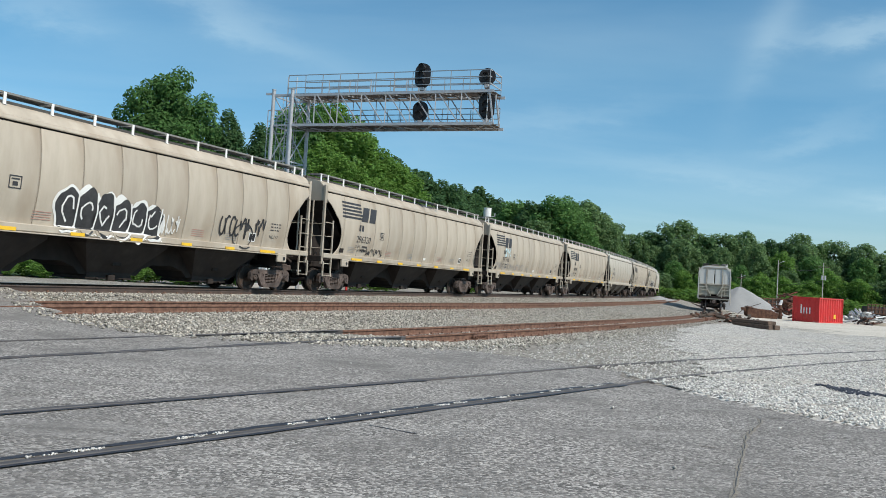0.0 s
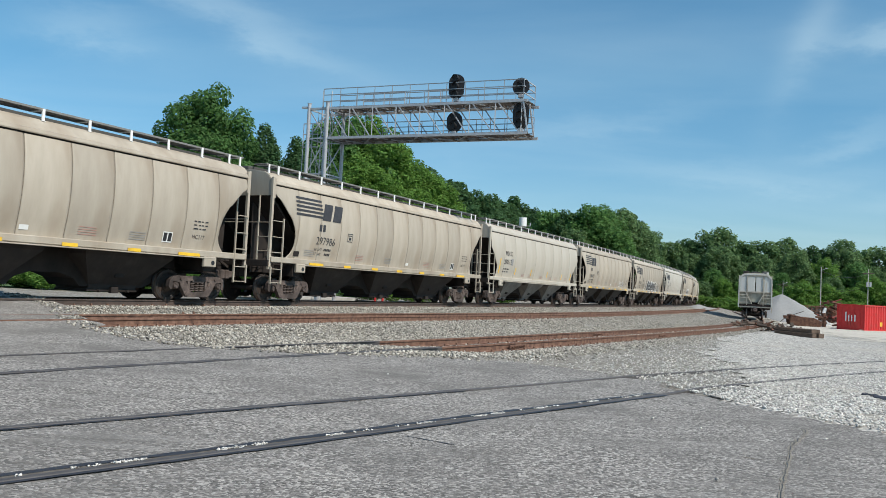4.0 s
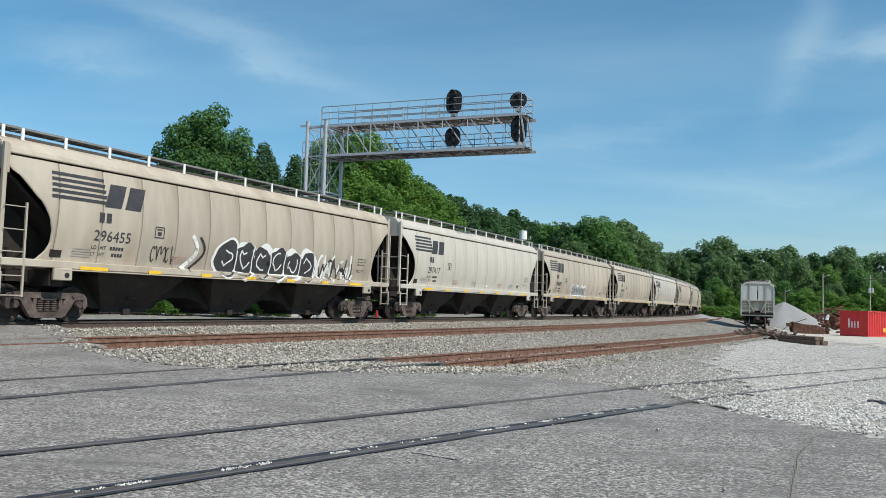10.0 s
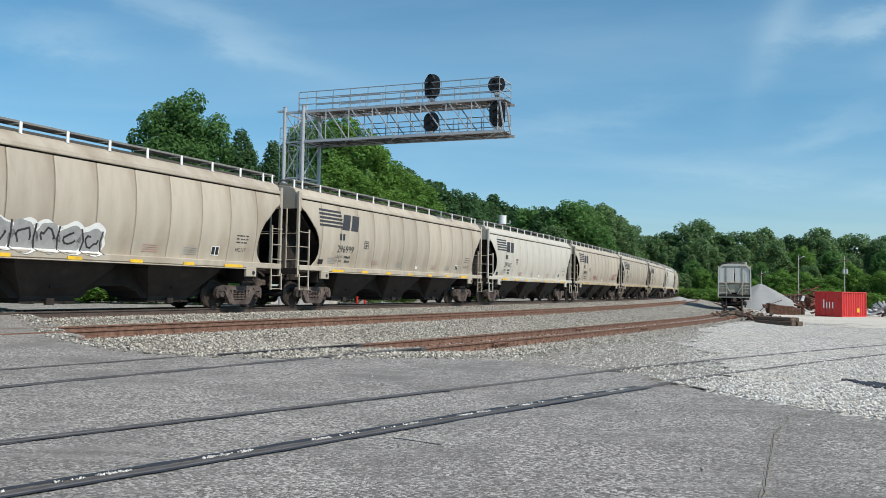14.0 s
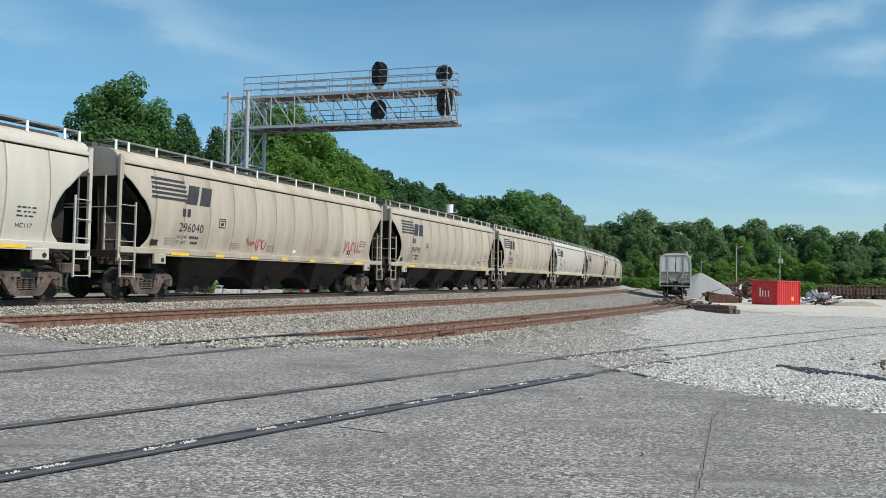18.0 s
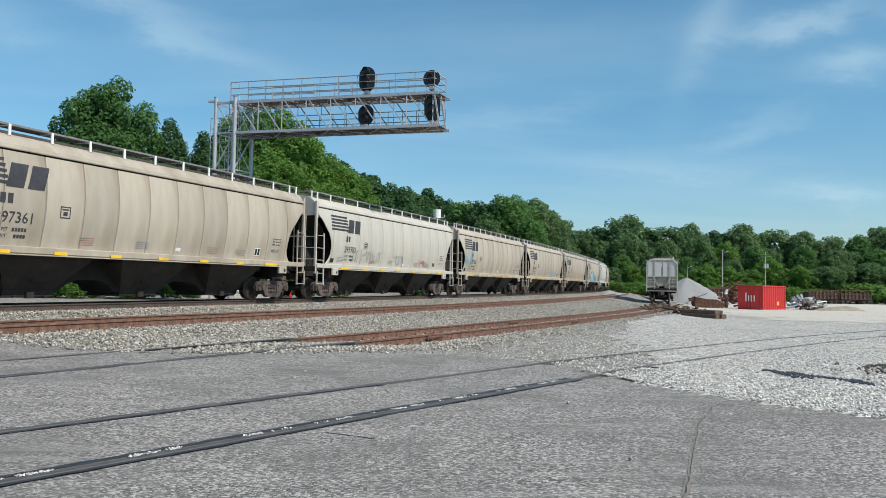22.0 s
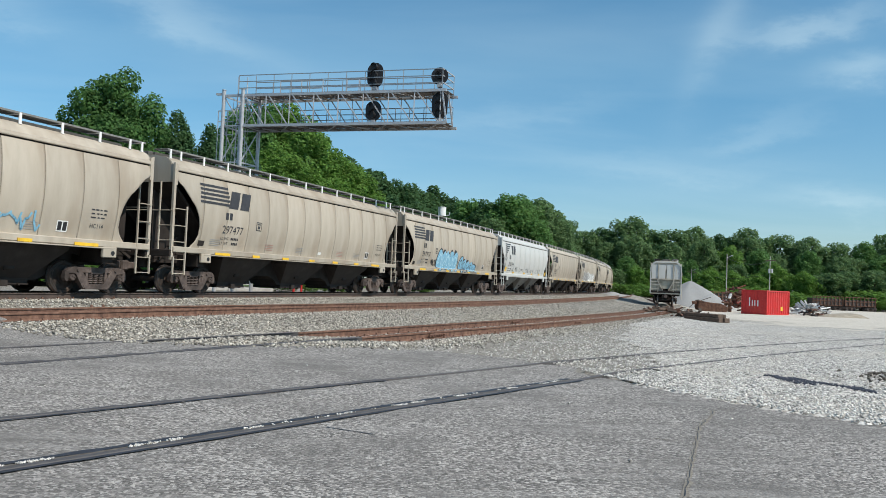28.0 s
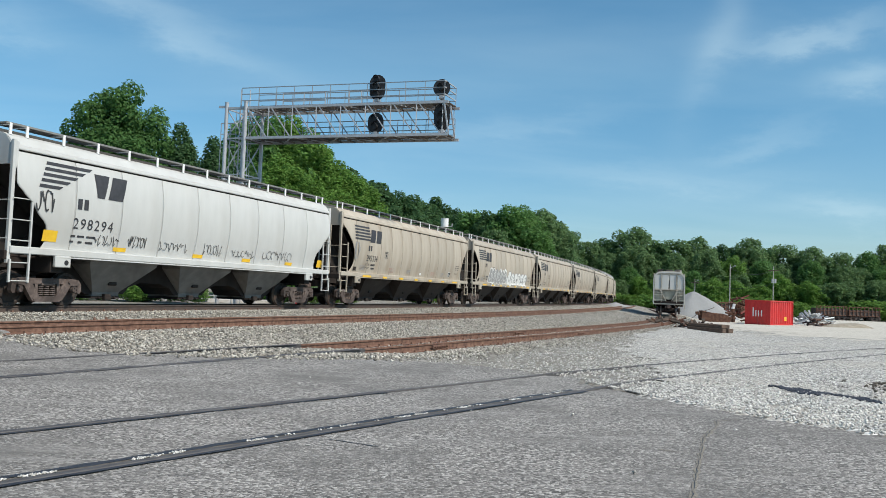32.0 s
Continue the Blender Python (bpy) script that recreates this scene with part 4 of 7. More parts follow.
        f = [(j * 4 + i2, j * 4 + (i2 + 1) % 4, j * 4 + 4 + (i2 + 1) % 4, j * 4 + 4 + i2) for j in range(3) for i2 in range(4)] + [(12, 15, 14, 13), (0, 1, 2, 3)]
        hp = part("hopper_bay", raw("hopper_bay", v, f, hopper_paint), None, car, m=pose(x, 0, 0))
        bm = bmesh.new()
        box(bm, -foot - .04, foot + .04, -.66, .66, .21, .28, .01)
        for sx in (-.6 * foot, .6 * foot):
            rod(bm, (sx, -.74, .23), (sx, .74, .23), .035, 8)
        box(bm, -.12, .12, -.76, -.64, .17, .34, .01)
        part("outlet_gate", bm, SHADED_GRIME, hp)
        bm = bmesh.new()
        box(bm, -.16, .16, -.93, -.86, .60, .72, .02)
        part("vibrator_bracket", bm, SHADED_GRIME, hp)
    add_truck(car, -(hb - 1.60))
    add_truck(car, hb - 1.60)
    return car


# ---- marks painted on the sides ----
def on_side(me, lift=.012):
    """Bend a flat mesh (x along, z up) onto the car's bulging side."""
    for vt in me.vertices:
        vt.co.y = -max(half_width(vt.co.z), 1.592 if vt.co.z < 1.54 else 0) - lift
    return me


TEXTS = {}


def letters(car, text, x, z, size, mat=None, name="lettering", lift=.013, spacing=1.0):
    key = (text, round(x, 3), z, size, spacing)
    if key not in TEXTS:
        cu = bpy.data.curves.new("t", "FONT")
        cu.body, cu.size, cu.resolution_u, cu.space_character = text, size, 2, spacing
        ob = bpy.data.objects.new("t", cu)
        me = ob.to_mesh().copy()
        ob.to_mesh_clear()
        bpy.data.objects.remove(ob)
        for vt in me.vertices:
            vt.co = Vector((x + vt.co.x, 0, z + vt.co.y))
        on_side(me, lift)
        me.materials.clear()
        me.materials.append(mat or INK)
        TEXTS[key] = me
    ob = part(name, TEXTS[key], None, car, "dark stencilled number")
    return tagged(ob, "small dark stencilled load lines", kind="stuff") if name == "load_mark" else ob


def shapes(car, polys, mat, name, label, lift=.012):
    bm = bmesh.new()
    for p in polys:
        bm.faces.new([bm.verts.new((x, 0, z)) for x, z in p])
    # cut where the side bends, so that the paint follows the sheet
    zs = [z for p in polys for _, z in p]
    for cut in (1.58, 1.8, 2.0, 2.1, 2.4, 2.6, 2.8, 3.0, 3.2, 3.4, 3.6, 3.7, 3.85):
        if min(zs) < cut < max(zs):
            bmesh.ops.bisect_plane(bm, geom=bm.verts[:] + bm.edges[:] + bm.faces[:], plane_co=(0, 0, cut), plane_no=(0, 0, 1))
    me = finish(bm, name, mat)
    on_side(me, lift)
    ob = part(name, me, None, car, label)
    if name in ("stencil_mark", "small_print", "marker_tag"):
        tagged(ob, label, kind="stuff")
    return ob


def bars(car, x, z, rows, height, gap, mat=None, name="small_print"):
    polys = []
    for i, row in enumerate(rows):
        zz = z - i * (height + gap)
        for a, b in row:
            polys.append([(x + a, zz), (x + b, zz), (x + b, zz + height), (x + a, zz + height)])
    return shapes(car, polys, mat or INK, name, "small painted data lines")


def emblem(car, x, z, size=1.0, torn=False):
    """Five stripes that run into two slanted solid blocks; torn: a worn gap in the middle."""
    polys = []
    h = .70 * size
    z += .10 * size
    for k in range(5):
        z0, z1 = z + k * h * .205, z + k * h * .205 + h * .115
        end = 1.62 * size - k * .03
        if torn:
            end = (.60 + .24 * k) * size
        polys.append([(x + k * (.06 if torn else 0), z0), (x + end, z0), (x + end + (.12 if torn else .02), z1), (x + k * (.06 if torn else 0) + (.03 if torn else 0), z1)])
    a = x + 1.66 * size
    lo = a + (.30 if torn else 0)
    polys.append([(lo - .12 * size, z - .06), (a + .40 * size, z - .06), (a + .58 * size, z + h * .80), (a + .06 * size, z + h * .80)])
    polys.append([(a + .52 * size, z - .06), (a + 1.04 * size, z - .06), (a + 1.22 * size, z + h * .80), (a + .70 * size, z + h * .80)])
    return shapes(car, polys, INK, "emblem", "dark striped emblem with heavy slanted blocks")


def common_marks(car, hb, number, code="HC117"):
    emblem(car, -hb + 1.18, 2.97)
    bars(car, -hb + 2.58, 2.60, [[(0, .15), (.22, .37)]], .25, .1, name="reporting_mark")
    if number:
        letters(car, number, -hb + 2.46, 2.12, .40)
    letters(car, "LD LMT", -hb + 2.44, 1.90, .135, name="load_mark")
    letters(car, "LT  WT", -hb + 2.44, 1.73, .135, name="load_mark")
    bars(car, -hb + 3.02, 1.905, [[(0, .07), (.09, .16), (.18, .25), (.27, .34), (.36, .43)], [(.08, .15), (.17, .24), (.26, .33), (.35, .42)]], .085, .085)
    x = -hb + 4.44
    polys = [[(x, 2.35), (x + .34, 2.35), (x + .34, 2.375), (x, 2.375)], [(x, 2.64), (x + .34, 2.64), (x + .34, 2.665), (x, 2.665)], [(x, 2.375), (x + .025, 2.375), (x + .025, 2.64), (x, 2.64)], [(x + .315, 2.375), (x + .34, 2.375), (x + .34, 2.64), (x + .315, 2.64)], [(x + .10, 2.42), (x + .24, 2.42), (x + .24, 2.52), (x + .10, 2.52)], [(x + .06, 2.57), (x + .28, 2.57), (x + .28, 2.60), (x + .06, 2.60)]]
    shapes(car, polys, INK, "stencil_box", "small square stencil outline")
    x = hb - 3.45
    shapes(car, [[(.70, 1.66), (.94, 1.66), (.94, 1.78), (.70, 1.78)]], GRAFFITI_WHITE, "small_plate", "small white plate")
    shapes(car, [[(x, 1.68), (x + .36, 1.68), (x + .36, 1.98), (x, 1.98)]], GRAFFITI_WHITE, "data_plate", "white framed data square")
    shapes(car, [[(x + .03, 1.71), (x + .16, 1.71), (x + .16, 1.95), (x + .03, 1.95)], [(x + .20, 1.71), (x + .33, 1.71), (x + .33, 1.95), (x + .20, 1.95)]], BLACK, "data_square", "black data squares", .014)
    bars(car, hb - 2.35, 2.36, [[(0, .10), (.14, .26), (.30, .38), (.44, .56)], [(.0, .12), (.2, .28), (.32, .40), (.46, .56)], [(.0, .18), (.24, .32), (.36, .50)]], .035, .075)
    letters(car, code, hb - 2.35, 1.86, .17)
    shapes(car, [[(-hb + 1.30, 1.62), (-hb + 1.62, 1.62), (-hb + 1.62, 1.80), (-hb + 1.30, 1.80)]], SHADED_GRIME, "card_holder", "small dark card holder")
    for xx, mt in ((-hb + 1.9, GRAFFITI_GREY), (-hb + 5.2, FADED_RED), (-hb + 7.4, GRAFFITI_GREY), (hb - 6.2, FADED_RED), (hb - 4.6, GRAFFITI_GREY)):
        bars(car, xx, 1.86, [[(0, .55)], [(0, .55)], [(0, .55)], [(0, .55)]], .018, .045, mt, name="stencil_mark")


def end_marks(car, hb):
    """Plain bars where the end carries its small number."""
    me = raw("end_mark", [(-hb - .036, y, z) for a, b, z0, z1 in ((-1.0, -.78, 4.0, 4.13), (-1.02, -.42, 3.80, 3.93)) for y, z in ((-a - 0, z0), (-b, z0), (-b, z1), (-a, z1))], [(0, 1, 2, 3), (4, 5, 6, 7)], INK)
    part("end_mark", me, None, car)


def blob(rnd, cx, cz, rx, rz, n=30):
    ph = rnd.uniform(0, 6.28)
    return [(cx + rx * (1 + .13 * math.sin(3 * a + ph) + .06 * math.sin(7 * a + 2 * ph)) * math.cos(a), cz + rz * (1 + .10 * math.cos(2 * a + ph) + .07 * math.sin(5 * a - ph)) * math.sin(a)) for a in (2 * math.pi * i / n for i in range(n))]


def ribbon(pts, w):
    """Quads along a stroke."""
    out = []
    for (xa, za), (xb, zb) in zip(pts, pts[1:]):
        dx, dz = xb - xa, zb - za
        d = math.hypot(dx, dz) or 1
        nx, nz = -dz / d * w / 2, dx / d * w / 2
        ex, ez = dx / d * w * .3, dz / d * w * .3
        out.append([(xa + nx - ex, za + nz - ez), (xa - nx - ex, za - nz - ez), (xb - nx + ex, zb - nz + ez), (xb + nx + ex, zb + nz + ez)])
    return out


def bubbles(car, x0, x1, z0, z1, n, fill, rim, ink, seed, taper=0.0):
    """A sprayed piece of swelling outlined forms."""
    rnd = random.Random(seed)
    w = (x1 - x0) / n
    outer, inner, lines = [], [], []
    for i in range(n):
        cx = x0 + w * (i + .5)
        zt = z1 - taper * i / n - rnd.uniform(0, .12)
        h = (zt - z0) / 2
        outer.append(blob(rnd, cx, z0 + h, w * .72, h * 1.08))
    rnd = random.Random(seed)
    for i in range(n):
        cx = x0 + w * (i + .5)
        zt = z1 - taper * i / n - rnd.uniform(0, .12)
        h = (zt - z0) / 2
        inner.append(blob(rnd, cx, z0 + h, w * .60, h * .96))
        a0 = rnd.uniform(0, 6)
        arc = [(cx + w * .30 * math.cos(a0 + k * .55), z0 + h * (1 + rnd.uniform(-.1, .25)) + h * .42 * math.sin(a0 + k * .55)) for k in range(9)]
        lines += ribbon(arc, .05)
        lines += ribbon([(cx + w * .5, z0 + .05), (cx + w * (.5 + rnd.uniform(-.12, .12)), z0 + h), (cx + w * .48, z0 + 2 * h * .9)], .05)
    g = shapes(car, outer, rim, "graffiti", "sprayed graffiti with swelling outlined forms", .013)
    shapes(car, inner, fill, "graffiti_fill", "", .016)
    shapes(car, lines, ink, "graffiti_line", "", .019)
    return g


def scrawl(car, x0, x1, z0, z1, n, mat, w, seed, lift=.020):
    """A quick marker tag: joined loops and strokes."""
    rnd = random.Random(seed)
    polys = []
    step = (x1 - x0) / n
    for i in range(n):
        cx = x0 + step * (i + .5)
        kind = rnd.randrange(3)
        if kind == 0:
            a0 = rnd.uniform(0, 6)
            pts = [(cx + step * .5 * math.cos(a0 + k * .6), (z0 + z1) / 2 + (z1 - z0) * .42 * math.sin(a0 + k * .6)) for k in range(rnd.randrange(6, 11))]
        elif kind == 1:
            pts = [(cx - step * .5 + step * k / 4, z0 + (z1 - z0) * (rnd.random() if k % 2 else 1 - rnd.random() * .5)) for k in range(5)]
        else:
            pts = [(cx + rnd.uniform(-.3, .3) * step, z1), (cx + rnd.uniform(-.2, .2) * step, (z0 + z1) / 2), (cx + rnd.uniform(-.4, .4) * step, z0), (cx + step * .5, z0 + (z1 - z0) * .3)]
        polys += ribbon(pts, w)
    return shapes(car, polys, mat, "marker_tag", "scrawled marker tag", lift)


# ---- the tracks laid ----
track("main_track", "main railway track with worn rails under the train", lambda s: 0 * s, lambda s: 0 * s + RAIL1, -24, 300, [RAILDARK, RAILTOP], 30)
track("middle_track", "rusty railway track in grey ballast", off2, rail2, -9.5, 290, [RUST, RUST], 40)
track("siding_track", "rusty siding track that starts at the pavement", off3, rail3, -4.0, 150, [RUST, RUST], 40)


def embedded(name, label, runs, tops):
    """Rails let into the asphalt, with a black flangeway strip on either side."""
    t = empty(name, Matrix(), label, "railway track")
    for run in runs:
        part("rail", rail_mesh("rail", run, [RAILGREYED, tops], [(-.036, -.10), (.036, -.10), (.036, .004), (.030, .010), (-.030, .010), (-.036, .004)]), None, t)
    return t


def flush_run(off, side, s0, s1):
    st = np.arange(s0, s1, 1.0)
    pts = []
    for a in st:
        x, y, h = along(a, smooth(off, a) + side)
        pts.append((x, y, float(paved_level(x, y)[0]), h))
    return pts


def strip(name, label, run, o0, o1, parent, mat, lift=.004, wob=.02, seed=1):
    """A filler strip beside a rail, its edges uneven."""
    rnd = random.Random(seed)
    v, f = [], []
    fine = []
    for (xa, ya, za, ha), (xb, yb, zb, hb_) in zip(run, run[1:]):
        for k in range(6):
            w = k / 6
            fine.append((xa + (xb - xa) * w, ya + (yb - ya) * w, za + (zb - za) * w, ha))
    for x, y, z, h in fine:
        for o in (o0 + rnd.uniform(-wob, wob), o1 + rnd.uniform(-wob, wob)):
            v.append((x + o * math.cos(h), y - o * math.sin(h), z + lift))
    for j in range(len(fine) - 1):
        f.append((2 * j, 2 * j + 1, 2 * j + 3, 2 * j + 2))
    return part(name, raw(name, v, f, mat), None, parent, label)


# the siding and the middle track go on, flush, through the asphalt
_e3 = [flush_run(off3, sd, -26, -3.8) for sd in (-.7525, .7525)]
_t3 = embedded("siding_crossing", "flush rails of the siding set in the asphalt", _e3, RAILGREYED)
strip("filler", "black filler strip", _e3[1], -.13, -.045, _t3, TAR, seed=3)
strip("filler", "black filler strip", _e3[1], .04, .085, _t3, TAR, wob=.012, seed=13)
strip("filler", "black filler strip", _e3[0], .04, .075, _t3, TAR, wob=.01, seed=4)
_e2 = [flush_run(off2, sd, -26, -9.3) for sd in (-.7525, .7525)]
_t2 = embedded("middle_crossing", "flush rusty rails of the middle track set in the asphalt", _e2, RUST)
# the spur crosses the asphalt and runs on into the gravel lot
SPUR = (1.768, 11.0, 0.7385, 0.00468)


def spur_run(side, s0, s1, lift):
    pts = []
    for a in np.arange(s0, s1, .8):
        h = SPUR[2] + SPUR[3] * a
        u = np.linspace(0, a, 40)
        hh = SPUR[2] + SPUR[3] * u
        x, y = SPUR[0] + np.trapz(np.sin(hh), u), SPUR[1] + np.trapz(np.cos(hh), u)
        x, y = x + side * math.cos(h), y - side * math.sin(h)
        z = float(paved_level(x, y)[0]) + .006 if paved(np.array([x]), np.array([y]))[0] else float(ground_level(np.array([x]), np.array([y]))[0]) + lift
        pts.append((x, y, z, h))
    return pts


_sa, _sb = spur_run(-.7525, -16, 60, .03), spur_run(.7525, -16, 60, .03)
_spur = embedded("spur_track", "flush spur rails that cross the asphalt into the gravel", [_sa, _sb], RAILGREYED)
_cutA, _cutB = [p for p in _sa if p[0] < 0.6], [p for p in _sb if p[0] < 3.0]
strip("filler", "black filler strip", _cutA, .045, .085, _spur, TAR, wob=.008, seed=5)
strip("filler", "black filler strip", _cutA, -.075, -.04, _spur, TAR, wob=.012, seed=6)
strip("filler", "black rubber filler strip", _cutB, .04, .09, _spur, TAR, wob=.008, seed=7)
strip("filler", "black rubber filler strip", _cutB, -.18, -.10, _spur, TAR, wob=.015, seed=8)
strip("flangeway", "dirt-filled flangeway groove", _cutB, -.10, -.04, _spur, EARTH, .0025, .006, seed=9)

# ---- the train ----
LENGTHS = {3: 16.93, 18: 16.84}
NUMBERS = {-1: "", 0: "296320", 1: "297766", 2: "297986", 3: "200512", 4: "296183", 5: "296455", 6: "297417", 7: "296883", 8: "296999", 9: "297103", 10: "296040", 11: "294793", 12: "297361", 13: "295981", 14: "297185", 15: "294757", 16: "297477", 17: "297907", 18: "298294", 19: "295334"}
PALES = (6, 9, 13)


def front_of(i):
    return sum(LENGTHS.get(k, 18.05) for k in range(0, i)) if i >= 0 else -18.05


STANDARD = hopper_car(18.05, BEIGE, BAY_SHADED, "weathered beige covered hopper car with striped emblem")
STANDARD_PALE = hopper_car(18.05, PALE, BAY_SHADED, "pale cream-white covered hopper car with striped emblem")
TRAIN = {}
for i in range(-1, 30):
    L = LENGTHS.get(i, 18.05)
    if i == 3:
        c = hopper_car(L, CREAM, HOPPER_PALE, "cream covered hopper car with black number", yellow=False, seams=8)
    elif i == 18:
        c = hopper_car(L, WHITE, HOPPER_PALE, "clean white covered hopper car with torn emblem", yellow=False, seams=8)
    elif i == -1:
        c = STANDARD
    elif i == 6:
        c = STANDARD_PALE
    else:
        c = copy_thing(STANDARD_PALE if i in PALES else STANDARD, Matrix())
    TRAIN[i] = c
for i, c in TRAIN.items():
    hb = LENGTHS.get(i, 18.05) / 2 - .53
    if i not in (3, 18):
        common_marks(c, hb, NUMBERS.get(i, ""), "HC114" if i == 15 else "HC117")
    end_marks(c, hb)

# what sets single cars apart
_c = TRAIN[-1]
bubbles(_c, -2.6, .95, 1.36, 2.75, 6, GRAFFITI_BLACK, GRAFFITI_WHITE, GRAFFITI_WHITE, 2, .35)
scrawl(_c, .98, 1.7, 1.62, 2.2, 5, GRAFFITI_WHITE, .04, 5)
scrawl(_c, 3.5, 5.0, 1.75, 2.5, 6, GRAFFITI_BLACK, .07, 8)
scrawl(_c, 5.3, 5.8, 1.85, 2.5, 3, GRAFFITI_BLACK, .06, 9)
shapes(_c, ribbon([(4.72 + .5 * math.cos(a * .35), 1.84 + .42 * math.sin(a * .35)) for a in range(19)], .045), GRAFFITI_BLACK, "marker_ring", "black sprayed ring", .02)
tagged(_c, "beige covered hopper car with black and white bubble graffiti")
scrawl(TRAIN[0], -5.6, -3.6, 1.62, 1.9, 9, GRAFFITI_BLACK, .045, 12)
scrawl(TRAIN[1], -5.7, -4.7, 2.4, 3.0, 6, GRAFFITI_SKY, .05, 14)
scrawl(TRAIN[1], -7.2, -1.6, 1.65, 2.05, 14, GRAFFITI_GREY, .04, 15)
scrawl(TRAIN[4], 3.7, 5.2, 1.6, 2.1, 6, GRAFFITI_WHITE, .045, 17)
_c = TRAIN[5]
scrawl(_c, -4.1, -3.3, 1.66, 2.15, 6, GRAFFITI_BLACK, .03, 18)
for _k, (_x, _z) in enumerate(((-2.6, 2.5), (-2.3, 2.5))):
    shapes(_c, ribbon([(_x + .28 * math.sin(a * .35) - .1 * a / 6, _z - a * .09) for a in range(12)], .13 - .05 * _k), GRAFFITI_WHITE if _k == 0 else GRAFFITI_BLACK, "marker_curve", "", .014 + .004 * _k)
bubbles(_c, -1.5, 3.4, 1.40, 2.55, 6, GRAFFITI_BLACK, GRAFFITI_WHITE, GRAFFITI_WHITE, 21, .1)
scrawl(_c, 3.6, 5.9, 1.40, 2.45, 6, GRAFFITI_WHITE, .10, 22)
scrawl(_c, 3.7, 5.8, 1.45, 2.3, 5, GRAFFITI_BLACK, .06, 23, .023)
tagged(_c, "beige covered hopper car with heavy black and white graffiti")
bubbles(TRAIN[7], -2.4, .9, 1.48, 2.3, 5, GRAFFITI_GREY, GRAFFITI_WHITE, GRAFFITI_BLACK, 31)
tagged(TRAIN[7], "beige covered hopper car with grey and white graffiti")
scrawl(TRAIN[10], -2.4, -1.2, 1.7, 2.1, 5, GRAFFITI_RED, .05, 41)
scrawl(TRAIN[10], 4.7, 6.1, 1.85, 2.35, 6, GRAFFITI_RED, .05, 42)
scrawl(TRAIN[13], -5.1, -2.2, 1.66, 2.3, 9, GRAFFITI_GREY, .03, 51)
scrawl(TRAIN[13], -.5, .9, 1.64, 2.2, 4, GRAFFITI_GREY, .035, 52)
scrawl(TRAIN[13], 3.0, 4.0, 1.68, 2.05, 5, GRAFFITI_RED, .035, 53)
scrawl(TRAIN[14], -7.2, -5.5, 2.0, 3.0, 7, GRAFFITI_BLUE, .05, 61)
scrawl(TRAIN[15], 2.4, 4.5, 1.65, 2.15, 7, GRAFFITI_BLUE, .06, 62)
_c = TRAIN[17]
bubbles(_c, -3.6, -.2, 1.40, 2.65, 5, GRAFFITI_BLUE, GRAFFITI_BLACK, GRAFFITI_SKY, 71)
bubbles(_c, .3, 3.6, 1.40, 2.35, 5, GRAFFITI_BLUE, GRAFFITI_BLACK, GRAFFITI_BLACK, 72, .35)
scrawl(_c, -4.6, -3.8, 1.60, 2.0, 4, GRAFFITI_BLACK, .05, 73)
tagged(_c, "weathered beige covered hopper car with light blue bubble graffiti")
bubbles(TRAIN[20], -4.8, -.4, 1.42, 2.6, 6, GRAFFITI_GREY, GRAFFITI_WHITE, GRAFFITI_WHITE, 81)
bubbles(TRAIN[20], 0, 5.6, 1.42, 2.5, 6, GRAFFITI_WHITE, GRAFFITI_GREY, GRAFFITI_BLACK, 82)
tagged(TRAIN[20], "beige covered hopper car with silver and white graffiti")
scrawl(TRAIN[19], -7.3, -6.8, 2.1, 3.0, 4, GRAFFITI_GREY, .05, 83)
# the cream car: black letters on patches and slanted orange tapes
_c, _hb = TRAIN[3], LENGTHS[3] / 2 - .53
letters(_c, "MULX", -5.85, 2.76, .38)
letters(_c, "200512", -6.0, 2.28, .38)
shapes(_c, [[(-4.95, 2.24), (-4.6, 2.24), (-4.6, 2.62), (-4.95, 2.62)]], GRAFFITI_GREY, "paint_patch", "faded grey paint patch", .010)
bars(_c, -6.0, 1.98, [[(0, .16), (.22, .46), (.54, .86)], [(0, .12), (.28, .42), (.54, .80)]], .055, .10)
for _x, _z1 in ((-6.62, 2.60), (-4.15, 2.14), (-1.5, 2.12), (1.5, 2.10), (4.5, 2.08), (6.45, 2.2)):
    shapes(_c, [[(_x, 1.72), (_x + .11, 1.72), (_x + .16, _z1), (_x + .05, _z1)]], YELLOW, "tape", "orange reflective tape")
for _x in (-3.0, -1.9, .2, 2.0, 3.2, 5.3):
    bars(_c, _x, 1.80, [[(0, .5)], [(0, .5)], [(0, .5)]], .018, .05, FADED_RED, name="stencil_mark")
# the white car: torn emblem, yellow squares and a row of tags
_c, _hb = TRAIN[18], LENGTHS[18] / 2 - .53
emblem(_c, -_hb + .70, 3.0, 1.08, True)
bars(_c, -5.9, 2.66, [[(0, .15), (.22, .37)]], .29, .1, name="reporting_mark")
letters(_c, "298294", -6.0, 2.13, .42, spacing=1.18)
bars(_c, -6.0, 1.90, [[(0, .16), (.22, .46), (.54, .86)], [(0, .12), (.28, .42), (.54, .80)]], .055, .10)
for _x, _z, _w in ((-6.9, 1.72, .46), (7.0, 1.62, .4)):
    shapes(_c, [[(_x, _z), (_x + _w, _z), (_x + _w, _z + .3), (_x, _z + .3)]], YELLOW, "reflector_square", "yellow reflective square")
for _x in (-4.4, -.9, 1.8, 4.6):
    shapes(_c, [[(_x, 1.60), (_x + .5, 1.60), (_x + .5, 1.72), (_x, 1.72)]], YELLOW, "reflector_strip", "yellow reflective strip")
